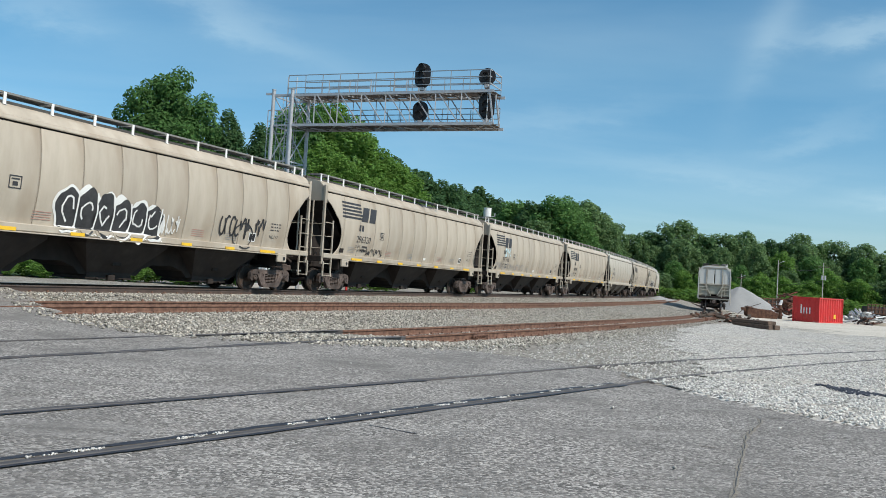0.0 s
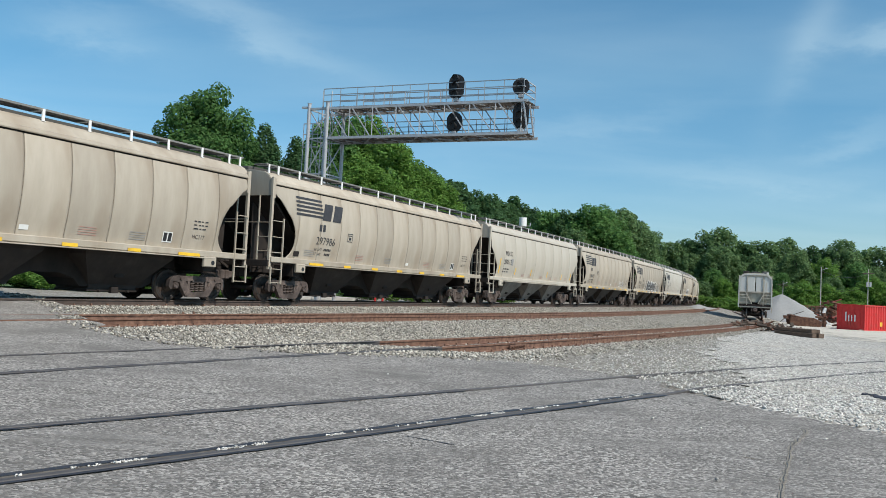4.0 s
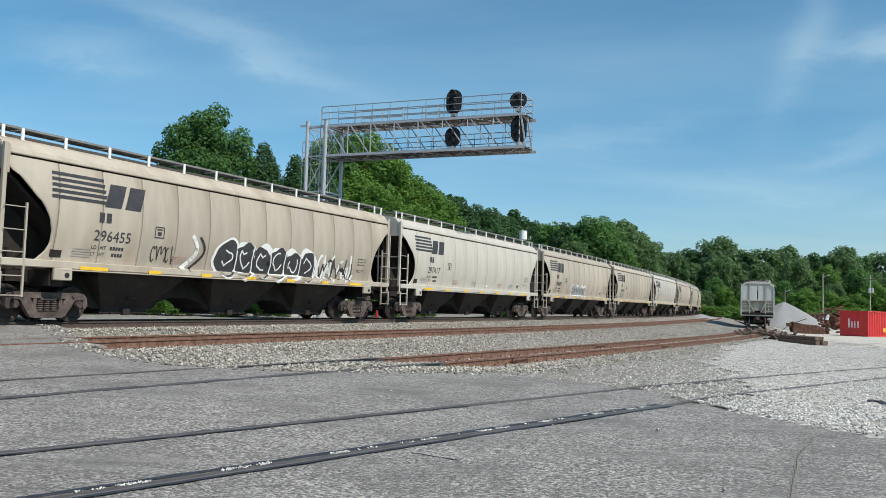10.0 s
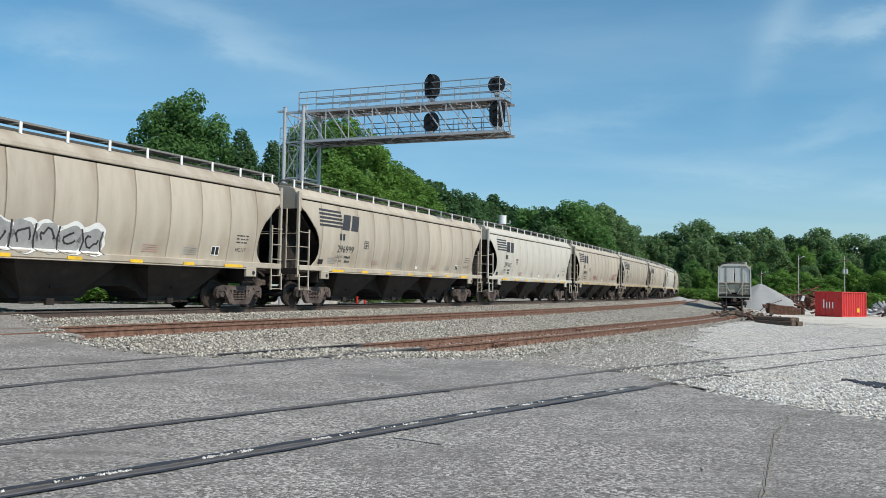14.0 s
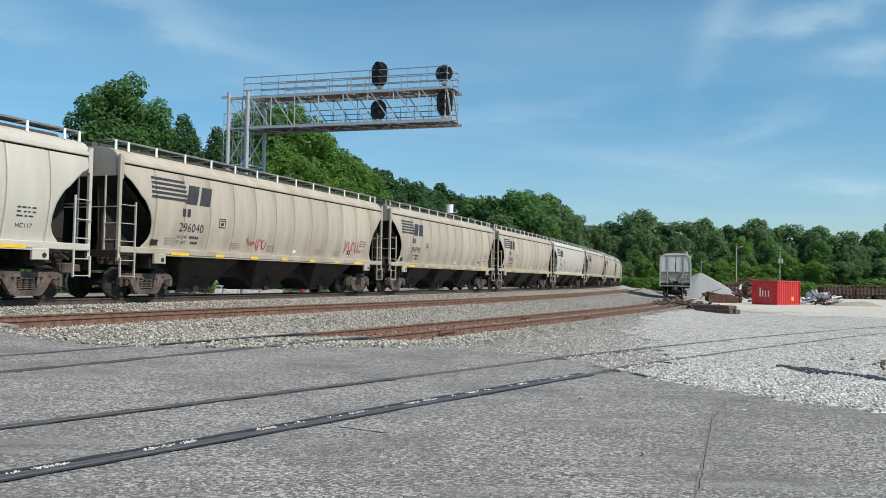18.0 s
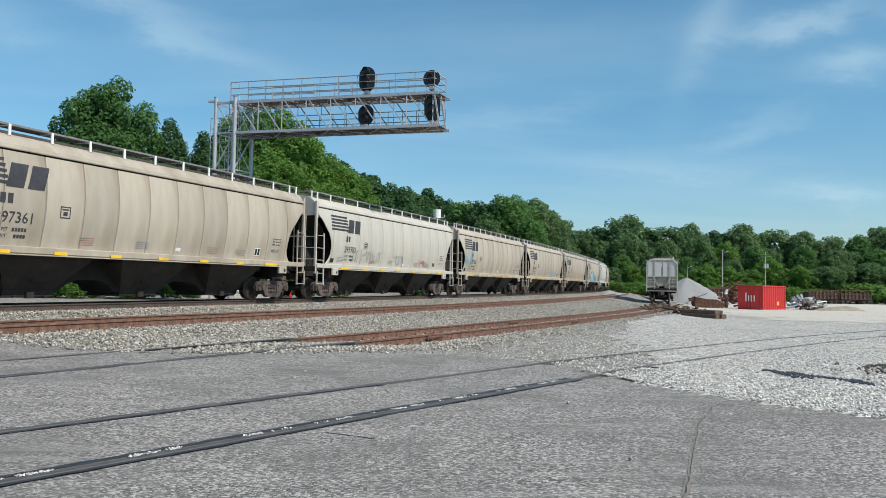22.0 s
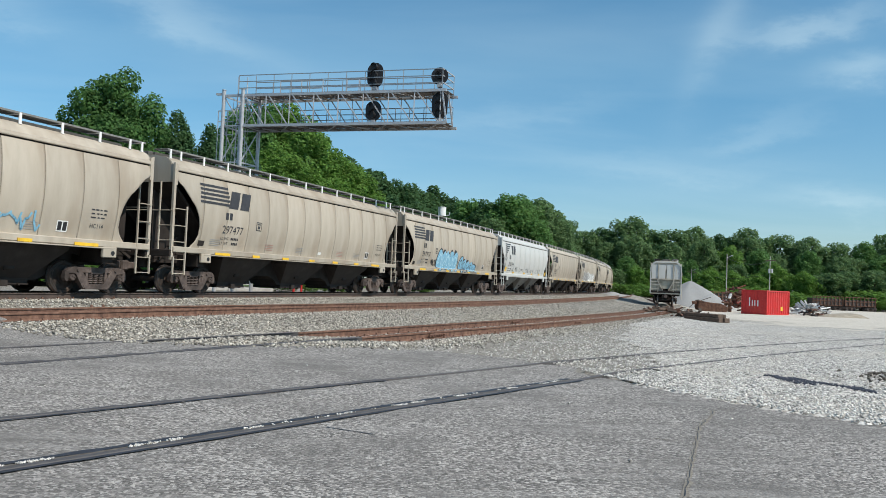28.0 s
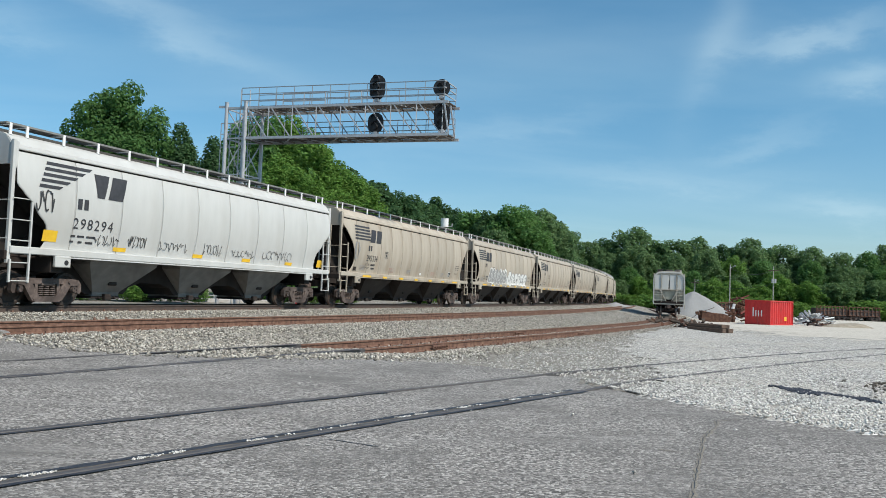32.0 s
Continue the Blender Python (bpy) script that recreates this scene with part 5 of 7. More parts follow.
scrawl(_c, -7.25, -6.7, 2.45, 3.1, 4, GRAFFITI_BLACK, .04, 91)
for _k, (_a, _b) in enumerate(((-5.2, -4.0), (-3.9, -2.9), (-2.6, -1.0), (-.5, .8), (1.1, 2.7), (3.0, 5.2))):
    scrawl(_c, _a, _b - .25, 1.74, 2.02 + .08 * (_k % 2), 7, GRAFFITI_BLACK, .02, 92 + _k)


# how far each car stands off its even place, by the slack of the couplers
SLACK = [-.12, -.12, -.13, 0, .12, .12, .06, 0, 0, -.03, -.03, 0, -.08, -.10, -.14, -.16, -.18, -.20, -.20, .02, .02]


def train_at(t):
    return 7.41 - 10.386 * t - 0.00347 * t * t


def motions():
    times = [k * 1.0 for k in range(33)]
    for i, c in TRAIN.items():
        mid = front_of(i) + LENGTHS.get(i, 18.05) / 2 + SLACK[i + 1 if i < 20 else 20]
        rows = []
        for t in times:
            s = train_at(t) + mid
            h = np.interp(s, LS, LH)
            if s < LS[0]:
                x, y = LX[0] + (s - LS[0]) * math.sin(LH[0]), LY[0] + (s - LS[0]) * math.cos(LH[0])
            elif s > LS[-1]:
                x, y = LX[-1] + (s - LS[-1]) * math.sin(LH[-1]), LY[-1] + (s - LS[-1]) * math.cos(LH[-1])
            else:
                x, y = np.interp(s, LS, LX), np.interp(s, LS, LY)
            rows.append((t, pose(x, y, RAIL1, 0, 0, 90 - math.degrees(h))))
        walk(c, rows)
    # every wheelset turns alike, by the way the train has gone; two rows a turn's quarter
    turned = {}
    steps = [k / 15 for k in range(481)]
    for c in TRAIN.values():
        for w in c.children_recursive:
            if not w.name.startswith("wheelset"):
                continue
            x = round(w.matrix_basis.translation.x, 3)
            if x not in turned:
                walk(w, [(t, pose(x, 0, AXLE_R) @ pose(0, 0, 0, 0, math.degrees((train_at(t) - train_at(0)) / AXLE_R), 0)) for t in steps])
                turned[x] = w
            else:
                w.rotation_mode = "QUATERNION"
                w.animation_data_create()
                w.animation_data.action = turned[x].animation_data.action
                w.animation_data.action_slot = turned[x].animation_data.action_slot


# ---- signal bridge ----
BRIDGE = Matrix.Translation((0, 0, EYE)) @ Matrix.Scale(1.15, 4) @ Matrix.Translation((0, 0, -EYE))


def signal_bridge():
    lf, rf = Vector((-7.47, 36.3, 0)), Vector((-6.56, 35.93, 0))
    back = Vector((.57, 1.17, 0))
    lr, rr = lf + back, rf + back
    tip = Vector((2.06, 32.80, 0))
    Z0, Z1 = 7.84, 9.20
    b = empty("signal_bridge", BRIDGE, "galvanised steel cantilever signal bridge over the tracks", "signal bridge")
    up = lambda p, z: Vector((p.x, p.y, z))
    for p in (lf, rf, lr, rr):
        bm = bmesh.new()
        rod(bm, up(p, 0.0), up(p, 9.45), .085, 12)
        rod(bm, up(p, 9.45), up(p, 9.48), .10, 12)
        rod(bm, up(p, 0.0), up(p, .12), .24, 8)
        part("mast_leg", bm, GALV, b, smooth=False)
    for p, q in ((lf, rf), (rf, rr), (rr, lr), (lr, lf)):
        for k, z in enumerate((1.2, 2.9, 4.6, 6.2, Z0, Z1)):
            bm = bmesh.new()
            bar(bm, up(p, z), up(q, z), .055, .055)
            part("mast_strut", bm, GALV, b)
            if z < 9:
                z2 = (2.9, 4.6, 6.2, Z0, Z1)[k]
                bm = bmesh.new()
                bar(bm, up(p if k % 2 else q, z), up(q if k % 2 else p, z2), .042, .042)
                part("mast_brace", bm, GALV, b)
    # ladder inside the mast, with its cage
    bm = bmesh.new()
    c = (lf + rr) / 2
    for o in (-.2, .2):
        rod(bm, (c.x + o, c.y, .1), (c.x + o, c.y, 10.2), .022, 6)
    for z in np.arange(.4, 10.1, .32):
        rod(bm, (c.x - .2, c.y, z), (c.x + .2, c.y, z), .013, 5)
    for z in np.arange(2.4, 9.2, .9):
        for k in range(8):
            a0, a1 = math.pi * k / 8, math.pi * (k + 1) / 8
            rod(bm, (c.x + .36 * math.cos(a0), c.y - .5 * math.sin(a0), z), (c.x + .36 * math.cos(a1), c.y - .5 * math.sin(a1), z), .012, 4)
    for k in range(1, 8, 2):
        a0 = math.pi * k / 8
        rod(bm, (c.x + .36 * math.cos(a0), c.y - .5 * math.sin(a0), 2.4), (c.x + .36 * math.cos(a0), c.y - .5 * math.sin(a0), 9.2), .012, 4)
    part("ladder", bm, GALV, b, "caged steel ladder")
    # side platform at the mast's left
    bm = bmesh.new()
    side = Vector((-.75, .25, 0))
    for z in (7.6, 8.2, 8.7):
        bar(bm, up(lf + back * .6, z), up(lf + back * .6 + side, z), .04, .04)
    for k in (.4, .75, 1.0):
        bar(bm, up(lf + back * .6 + side * k, 4.8), up(lf + back * .6 + side * k, 8.7), .035, .035)
    bar(bm, up(lf + back * .6 + side, 5.0), up(lf + back * .6, 5.0), .05, .05)
    bar(bm, up(lf, 9.28), up(lf + Vector((-.35, .1, 0)), 9.28), .10, .09)
    part("side_rail", bm, GALV, b)
    arm = tip - rf
    N = 8
    at = lambda k, z, off=0.0: up(rf + arm * (k / N) + back * off, z)
    for off in (0, 1):
        for z in (Z0, Z1):
            bm = bmesh.new()
            bar(bm, up(lf + back * off, z) if z == Z1 else at(0, z, off), at(N, z, off) + arm.normalized() * .25, .085, .11)
            part("chord", bm, GALV, b)
        for k in range(N + 1):
            bm = bmesh.new()
            bar(bm, at(k, Z0, off), at(k, Z1, off), .042 if off == 0 else .03, .042)
            part("upright", bm, GALV, b)
            if k < N:
                bm = bmesh.new()
                bar(bm, at(k + .08, Z1, off), at(k + .95, Z0, off), .05 if off == 0 else .03, .045)
                part("diagonal", bm, GALV, b)
    for z in (Z0, Z1):
        for k in range(N * 2 + 1):
            bm = bmesh.new()
            bar(bm, at(k / 2, z - .02, 0), at(k / 2, z - .02, 1), .05, .05)
            part("cross_bar", bm, GRATE, b)
        for k in range(N):
            bm = bmesh.new()
            bar(bm, at(k, z - .02, k % 2), at(k + 1, z - .02, 1 - k % 2), .045, .045)
            part("cross_brace", bm, GALV, b)
        for j in range(9):
            o = .08 + j * .105
            bm = bmesh.new()
            bar(bm, at(-.3, z + .07, o), at(N + .1, z + .07, o), .085, .03)
            part("walkway_plank", bm, GRATE, b)
    # handrails
    for z0, off, lo in ((Z1, 0.0, 0), (Z1, 1.0, 0), (Z0, 1.0, 2)):
        for h in (.33, .62, .90) if z0 == Z1 else (.22, .45, .68, .92):
            bm = bmesh.new()
            bar(bm, at(-.2 + lo, z0 + h, off), at(N + .05, z0 + h, off), .032, .032)
            part("handrail", bm, RAILGREY, b)
        for k in np.linspace(-.2 + lo, N + .05, 12):
            bm = bmesh.new()
            bar(bm, at(k, z0, off), at(k, z0 + (.90 if z0 == Z1 else .92), off), .03, .03)
            part("rail_post", bm, RAILGREY, b)
    for z in (.33, .62, .90):
        bm = bmesh.new()
        bar(bm, at(N + .05, Z1 + z, 0), at(N + .05, Z1 + z, 1), .038, .038)
        part("handrail", bm, GALV, b)
    for k0, k1 in ((1.2, 3.0), (4.0, 5.0)):
        bm = bmesh.new()
        for p, q in (((k0, .05), (k0, .78)), ((k0, .78), (k1, .78)), ((k1, .78), (k1, .05)), (((k0 + k1) / 2, .05), ((k0 + k1) / 2, .78)), ((k0, .42), (k1, .42))):
            bar(bm, at(p[0], Z1 + p[1], .55), at(q[0], Z1 + q[1], .55), .04, .04)
        part("gate_frame", bm, GALV, b)
    for k in (0, .55):
        bm = bmesh.new()
        bar(bm, at(N + .25, Z0, k), at(N + .05, Z1, k), .06, .06)
        part("end_brace", bm, GALV, b)
    return b


signal_bridge()


def signal_head(k, z, w, h, lamps):
    """A black backplate with hooded lamps, on the bridge's near side."""
    rf, tip = Vector((-6.48, 35.93, 0)), Vector((2.66, 32.66, 0))
    arm = (tip - rf)
    p = rf + arm * k + Vector((.57, 1.17, 0)) * .10
    ang = math.degrees(math.atan2(arm.y, arm.x))
    s = empty("railway_signal", BRIDGE @ pose(p.x, p.y, z, 0, 0, ang), "black signal head with rounded backplate and hooded lamps", "railway signal", "signals on the bridge")
    n, pts = 20, []
    for i in range(n):
        a = 2 * math.pi * i / n
        pts.append((w / 2 * math.cos(a), (h - w) / 2 * (1 if math.sin(a) >= 0 else -1) + w / 2 * math.sin(a)))
    bm = bmesh.new()
    prism(bm, pts, -.02, .02)
    part("backplate", bm, BLACK, s)
    for i in range(lamps):
        zz = (i - (lamps - 1) / 2) * .34
        bm = bmesh.new()
        bmesh.ops.create_cone(bm, cap_ends=True, segments=14, radius1=.13, radius2=.12, depth=.16, matrix=pose(0, -.09, zz, 90, 0, 0))
        part("lamp", bm, BLACK, s)
        bm = bmesh.new()
        v0 = []
        for j in range(9):
            a = math.radians(-10 + 200 * j / 8)
            v0.append([bm.verts.new((.14 * math.cos(a) * sc, y, zz + .14 * math.sin(a))) for y, sc in ((-.15, 1), (-.30, .92))])
        for a, c in zip(v0, v0[1:]):
            bm.faces.new((a[0], c[0], c[1], a[1]))
        part("hood", bm, BLACK, s)
    bm = bmesh.new()
    box(bm, -.16, .16, .02, .26, -h / 2 + .15, h / 2 - .15, .02)
    part("housing", bm, BLACK, s)
    bm = bmesh.new()
    rod(bm, (0, .12, -h / 2 - .14), (0, .12, -h / 2 + .2), .05, 8)
    box(bm, -.10, .10, -.06, .16, -h / 2 - .10, -h / 2 + .05, .01)
    part("bracket", bm, GALV, s)
    return s


signal_head(.626, 9.96, .72, 1.08, 3)
signal_head(.624, 8.42, .70, .88, 2)
signal_head(.922, 9.84, .74, .74, 1)
signal_head(.927, 8.60, .70, 1.14, 3)


# ---- trees ----
def crown_mesh(name, seed, mat, leaves, leaf, shape):
    """A crown of many small leaf sprays round uneven clumps; shape: list of clumps (x, y, z, r), unit height."""
    rng = np.random.default_rng(seed)
    cl = np.array(shape)
    wt = cl[:, 3] ** 2
    idx = rng.choice(len(cl), leaves, p=wt / wt.sum())
    d = rng.normal(size=(leaves, 3))
    d /= np.linalg.norm(d, axis=1)[:, None]
    r = rng.uniform(.30, 1, leaves) ** .35 * (1 + .16 * np.sin(d[:, 0] * 7 + seed) * np.cos(d[:, 2] * 6 + d[:, 1] * 5))
    c = cl[idx, :3] + d * (cl[idx, 3] * r)[:, None] * np.array([1.1, 1.1, .76])
    nrm = d * .85 + rng.normal(size=(leaves, 3)) * .50 + np.array([.10, -.08, .55])
    nrm /= np.linalg.norm(nrm, axis=1)[:, None]
    t = np.cross(nrm, rng.normal(size=(leaves, 3)))
    t /= np.linalg.norm(t, axis=1)[:, None]
    u = np.cross(nrm, t)
    sz = leaf * rng.uniform(.55, 1.35, leaves)[:, None]
    flat = np.array([1.35, 1.35, .92])   # crowns are narrowed later; leaves stay as wide as long
    a, b = t * sz * flat, u * sz * flat
    c[:, 2] *= .985 / c[:, 2].max()
    v = np.stack([c - a * .7, c + b * .7 + nrm * sz * .1, c + a * .9, c - b * .7 + nrm * sz * .1], 1).reshape(-1, 3)
    me = bpy.data.meshes.new(name)
    me.vertices.add(len(v))
    me.vertices.foreach_set("co", v.ravel())
    me.loops.add(leaves * 4)
    me.loops.foreach_set("vertex_index", np.arange(leaves * 4))
    me.polygons.add(leaves)
    me.polygons.foreach_set("loop_start", np.arange(leaves) * 4)
    me.update(calc_edges=True)
    me.materials.append(mat)
    return me


def trunk_mesh(seed, shape, base=.022):
    bm = bmesh.new()
    rnd = random.Random(seed)
    p = Vector((0, 0, -.02))
    for k in range(5):
        q = p + Vector((rnd.uniform(-.02, .02), rnd.uniform(-.02, .02), .14))
        rod(bm, p, q, base * (1 - k * .14), 8, base * (1 - (k + 1) * .14))
        p = q
    for x, y, z, r in shape[:7]:
        a = Vector((0, 0, max(.12, z - .28)))
        rod(bm, a, (x * .8, y * .8, z), base * .42, 5, base * .12)
    return finish(bm, "trunk", BARK)


def round_shape(seed, n=16, w=.36, low=.25, clump=1.0):
    """Clumps spread over an uneven egg-shaped core."""
    rnd = random.Random(seed)
    mid = (low + .93) / 2
    tall = (.93 - low) / 2
    out = [(0, 0, mid - tall * .35, w * .62), (0, 0, mid + tall * .1, w * .66), (0, 0, mid + tall * .5, w * .45)]
    lobes = [(rnd.uniform(0, 6.28), rnd.uniform(.05, .16)) for _ in range(3)]
    for k in range(n * 2):
        u = 1 - 1.75 * (k + .5) / (n * 2)
        a = 2.39996 * k + rnd.uniform(-.4, .4)
        bulge = 1 + sum(q * math.cos((m + 1) * a + p + 3 * u) for m, (p, q) in enumerate(lobes))
        reach = w * .80 * math.sqrt(max(.02, 1 - u * u)) * bulge * rnd.uniform(.86, 1.08)
        out.append((reach * math.cos(a), reach * math.sin(a), mid + tall * u * rnd.uniform(.86, 1.02), rnd.uniform(.075, .135) * clump))
    return out


def dome_shape(seed):
    """A broad crown of three tall lobes over a full core."""
    rnd = random.Random(seed)
    out = [(0, 0, .46, .30), (.02, 0, .60, .25), (-.12, 0, .50, .22), (.14, 0, .50, .22)]
    for cx, cy, cz, r in ((.03, .0, .76, .16), (.20, -.04, .66, .16), (-.15, .03, .68, .17), (-.28, 0, .50, .15), (.28, .02, .46, .15), (-.10, -.20, .52, .18), (.10, .22, .55, .18), (.12, -.22, .50, .18), (-.20, -.12, .38, .15), (.18, -.14, .36, .15)):
        out.append((cx, cy, cz, r))
        for k in range(10):
            u = 1 - 1.5 * (k + .5) / 10
            a = 2.39996 * k + rnd.uniform(-.5, .5)
            q = r * .9 * math.sqrt(1 - u * u) * rnd.uniform(.85, 1.12)
            out.append((cx + q * math.cos(a), cy + q * math.sin(a), cz + r * 1.1 * u, r * rnd.uniform(.36, .56)))
    return out


def cedar_shape(seed):
    """A dense pointed evergreen with uneven tips."""
    rnd = random.Random(seed)
    out = [(0, 0, .36, .24), (0, 0, .50, .20), (0, 0, .64, .15), (.01, 0, .74, .115), (.01, 0, .80, .10), (.01, 0, .85, .085), (.01, 0, .90, .068), (.005, 0, .94, .052), (.0, 0, .97, .04)]
    for k in range(60):
        z = .20 + .66 * ((k * .618) % 1)
        a, reach = 2.39996 * k, .27 * (1.06 - z) * rnd.uniform(.85, 1.15)
        out.append((reach * math.cos(a), reach * math.sin(a), z, rnd.uniform(.045, .085) * (1.25 - .6 * z)))
    return out


def pine_shape(seed):
    rnd = random.Random(seed)
    out = [(0, 0, .93, .07), (0, 0, .80, .12)]
    for k in range(14):
        z = rnd.uniform(.38, .92)
        a, reach = rnd.uniform(0, 2 * math.pi), .22 * (1.15 - z) + .05
        out.append((reach * math.cos(a), reach * math.sin(a), z, rnd.uniform(.06, .11)))
    return out


LOW = [(0, 0, .4, .5), (.5, .1, .4, .42), (-.5, 0, .45, .45), (.2, -.3, .5, .4), (-.25, .3, .6, .36), (.9, 0, .3, .35), (-.9, .1, .3, .35)]
KINDS = {}
for k, (mt, sh, nl, lf_) in {
        "oak": (LEAF_OAK, dome_shape(11), 80000, .0098), "maple": (LEAF, round_shape(5, 26, .32, .2, .75), 36000, .0092),
        "light": (LEAF_LIGHT, round_shape(8, 28, .34, .15, .72), 38000, .0092), "dark": (LEAF_DARK, round_shape(21, 26, .33, .2, .8), 30000, .010),
        "cedar": (LEAF_DARK, cedar_shape(4), 30000, .0085),
        "far": (LEAF_FAR, round_shape(31, 34, .38, .12, .8), 12000, .0155), "far_dark": (LEAF, round_shape(33, 30, .36, .12, .8), 12000, .0155), "far_light": (LEAF_LIGHT, round_shape(35, 30, .40, .1, .8), 11000, .016),
        "far_broad": (LEAF_FAR, round_shape(57, 40, .40, .15, .65), 13000, .015), "ridge": (LEAF_DARK, round_shape(61, 30, .36, .2, .7), 13000, .014),
        "pine": (LEAF_DARK, pine_shape(3), 11000, .014), "thicket": (LEAF_LIGHT, LOW, 5000, .04), "bush": (LEAF_LIGHT, LOW, 14000, .026)}.items():
    KINDS[k] = (crown_mesh(k + "_crown", len(k) * 7 + nl % 13, mt, nl, lf_, sh), trunk_mesh(nl % 17, sh) if k not in ("bush", "thicket") else None)

TREE_LABEL = {"oak": "broad green deciduous tree in full leaf", "maple": "green deciduous tree in full leaf", "light": "light green leafy tree", "dark": "dark green leafy tree", "far": "distant green woodland tree", "far_dark": "distant dark green woodland tree", "far_light": "distant light green woodland tree", "pine": "dark pine with a clumped top", "cedar": "dark pointed cedar behind the tracks", "far_broad": "distant broad green woodland tree", "ridge": "dark green tree of the wooded ridge", "bush": "low leafy green bush beyond the tracks", "thicket": "dense light green thicket at the wood's foot"}


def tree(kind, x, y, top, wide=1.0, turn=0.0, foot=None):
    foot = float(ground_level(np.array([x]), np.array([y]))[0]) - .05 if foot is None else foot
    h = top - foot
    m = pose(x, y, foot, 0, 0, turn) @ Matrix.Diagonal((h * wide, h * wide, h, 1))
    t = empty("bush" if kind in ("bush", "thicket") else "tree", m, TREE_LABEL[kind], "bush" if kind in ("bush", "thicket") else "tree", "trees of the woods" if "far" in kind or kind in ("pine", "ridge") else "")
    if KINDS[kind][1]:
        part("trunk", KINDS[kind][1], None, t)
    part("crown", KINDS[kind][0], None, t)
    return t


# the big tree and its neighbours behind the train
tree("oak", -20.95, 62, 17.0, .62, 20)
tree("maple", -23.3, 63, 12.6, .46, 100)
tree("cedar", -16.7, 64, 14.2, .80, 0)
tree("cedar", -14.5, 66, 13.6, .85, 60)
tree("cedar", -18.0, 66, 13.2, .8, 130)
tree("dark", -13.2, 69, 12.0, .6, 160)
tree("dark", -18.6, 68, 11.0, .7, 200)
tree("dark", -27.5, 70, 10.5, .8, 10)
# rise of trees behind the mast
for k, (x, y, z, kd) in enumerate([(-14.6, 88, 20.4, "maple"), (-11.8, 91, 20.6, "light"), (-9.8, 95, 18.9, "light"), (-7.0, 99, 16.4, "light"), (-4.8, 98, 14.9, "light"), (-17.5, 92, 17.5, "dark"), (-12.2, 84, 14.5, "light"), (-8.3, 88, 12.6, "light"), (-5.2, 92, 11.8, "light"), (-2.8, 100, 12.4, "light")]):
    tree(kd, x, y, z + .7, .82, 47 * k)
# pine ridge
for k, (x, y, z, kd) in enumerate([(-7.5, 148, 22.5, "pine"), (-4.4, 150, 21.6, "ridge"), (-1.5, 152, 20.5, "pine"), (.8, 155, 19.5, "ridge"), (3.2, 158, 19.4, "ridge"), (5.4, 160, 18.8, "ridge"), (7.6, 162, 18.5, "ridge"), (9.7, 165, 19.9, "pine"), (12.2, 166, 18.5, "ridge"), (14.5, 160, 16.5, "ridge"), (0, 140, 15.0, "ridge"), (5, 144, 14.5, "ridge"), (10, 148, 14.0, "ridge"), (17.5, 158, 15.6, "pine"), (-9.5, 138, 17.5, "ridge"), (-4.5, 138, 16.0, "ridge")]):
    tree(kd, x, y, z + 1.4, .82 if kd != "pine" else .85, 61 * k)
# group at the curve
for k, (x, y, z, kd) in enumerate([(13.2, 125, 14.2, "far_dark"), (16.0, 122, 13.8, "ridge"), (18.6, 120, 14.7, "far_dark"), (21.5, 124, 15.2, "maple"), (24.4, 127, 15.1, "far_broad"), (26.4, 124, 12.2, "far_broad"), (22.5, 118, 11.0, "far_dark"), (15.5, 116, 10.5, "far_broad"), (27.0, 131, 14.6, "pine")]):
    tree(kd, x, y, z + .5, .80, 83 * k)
# the wood behind the yard: three ranks
_rnd = random.Random(4)
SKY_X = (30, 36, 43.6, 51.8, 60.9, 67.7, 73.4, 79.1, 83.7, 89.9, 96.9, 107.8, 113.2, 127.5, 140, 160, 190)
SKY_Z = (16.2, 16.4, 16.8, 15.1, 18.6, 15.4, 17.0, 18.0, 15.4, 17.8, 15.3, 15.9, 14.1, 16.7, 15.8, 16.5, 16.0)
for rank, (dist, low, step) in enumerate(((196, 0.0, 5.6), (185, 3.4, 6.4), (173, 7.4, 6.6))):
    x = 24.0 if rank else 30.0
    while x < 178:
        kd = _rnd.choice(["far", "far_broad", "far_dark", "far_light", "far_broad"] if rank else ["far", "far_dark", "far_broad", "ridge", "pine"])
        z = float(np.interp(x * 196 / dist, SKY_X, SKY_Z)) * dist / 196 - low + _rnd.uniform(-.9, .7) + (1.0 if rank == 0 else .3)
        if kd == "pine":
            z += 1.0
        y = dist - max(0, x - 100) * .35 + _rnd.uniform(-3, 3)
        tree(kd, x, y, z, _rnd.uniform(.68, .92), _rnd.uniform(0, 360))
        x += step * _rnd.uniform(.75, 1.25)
# lower, lighter growth along the wood's foot
x = 44.0
while x < 165:
    z = float(np.interp(x, (44, 60, 80, 100, 130), (5.0, 5.5, 7.0, 8.0, 8.5))) + _rnd.uniform(-1.6, 1.2)
    tree(_rnd.choice(["far_light", "far_broad", "far_light"]), x, 163 - max(0, x - 95) * .4 + _rnd.uniform(-3, 2), z, _rnd.uniform(1.0, 1.35), _rnd.uniform(0, 360))
    x += _rnd.uniform(4.2, 6.4)
x = 28.0
while x < 170:
    tree("thicket", x, 157 - max(0, x - 95) * .4 + _rnd.uniform(-2, 2), _rnd.uniform(1.6, 3.4), 1.6, _rnd.uniform(0, 360))
    x += _rnd.uniform(4, 6)
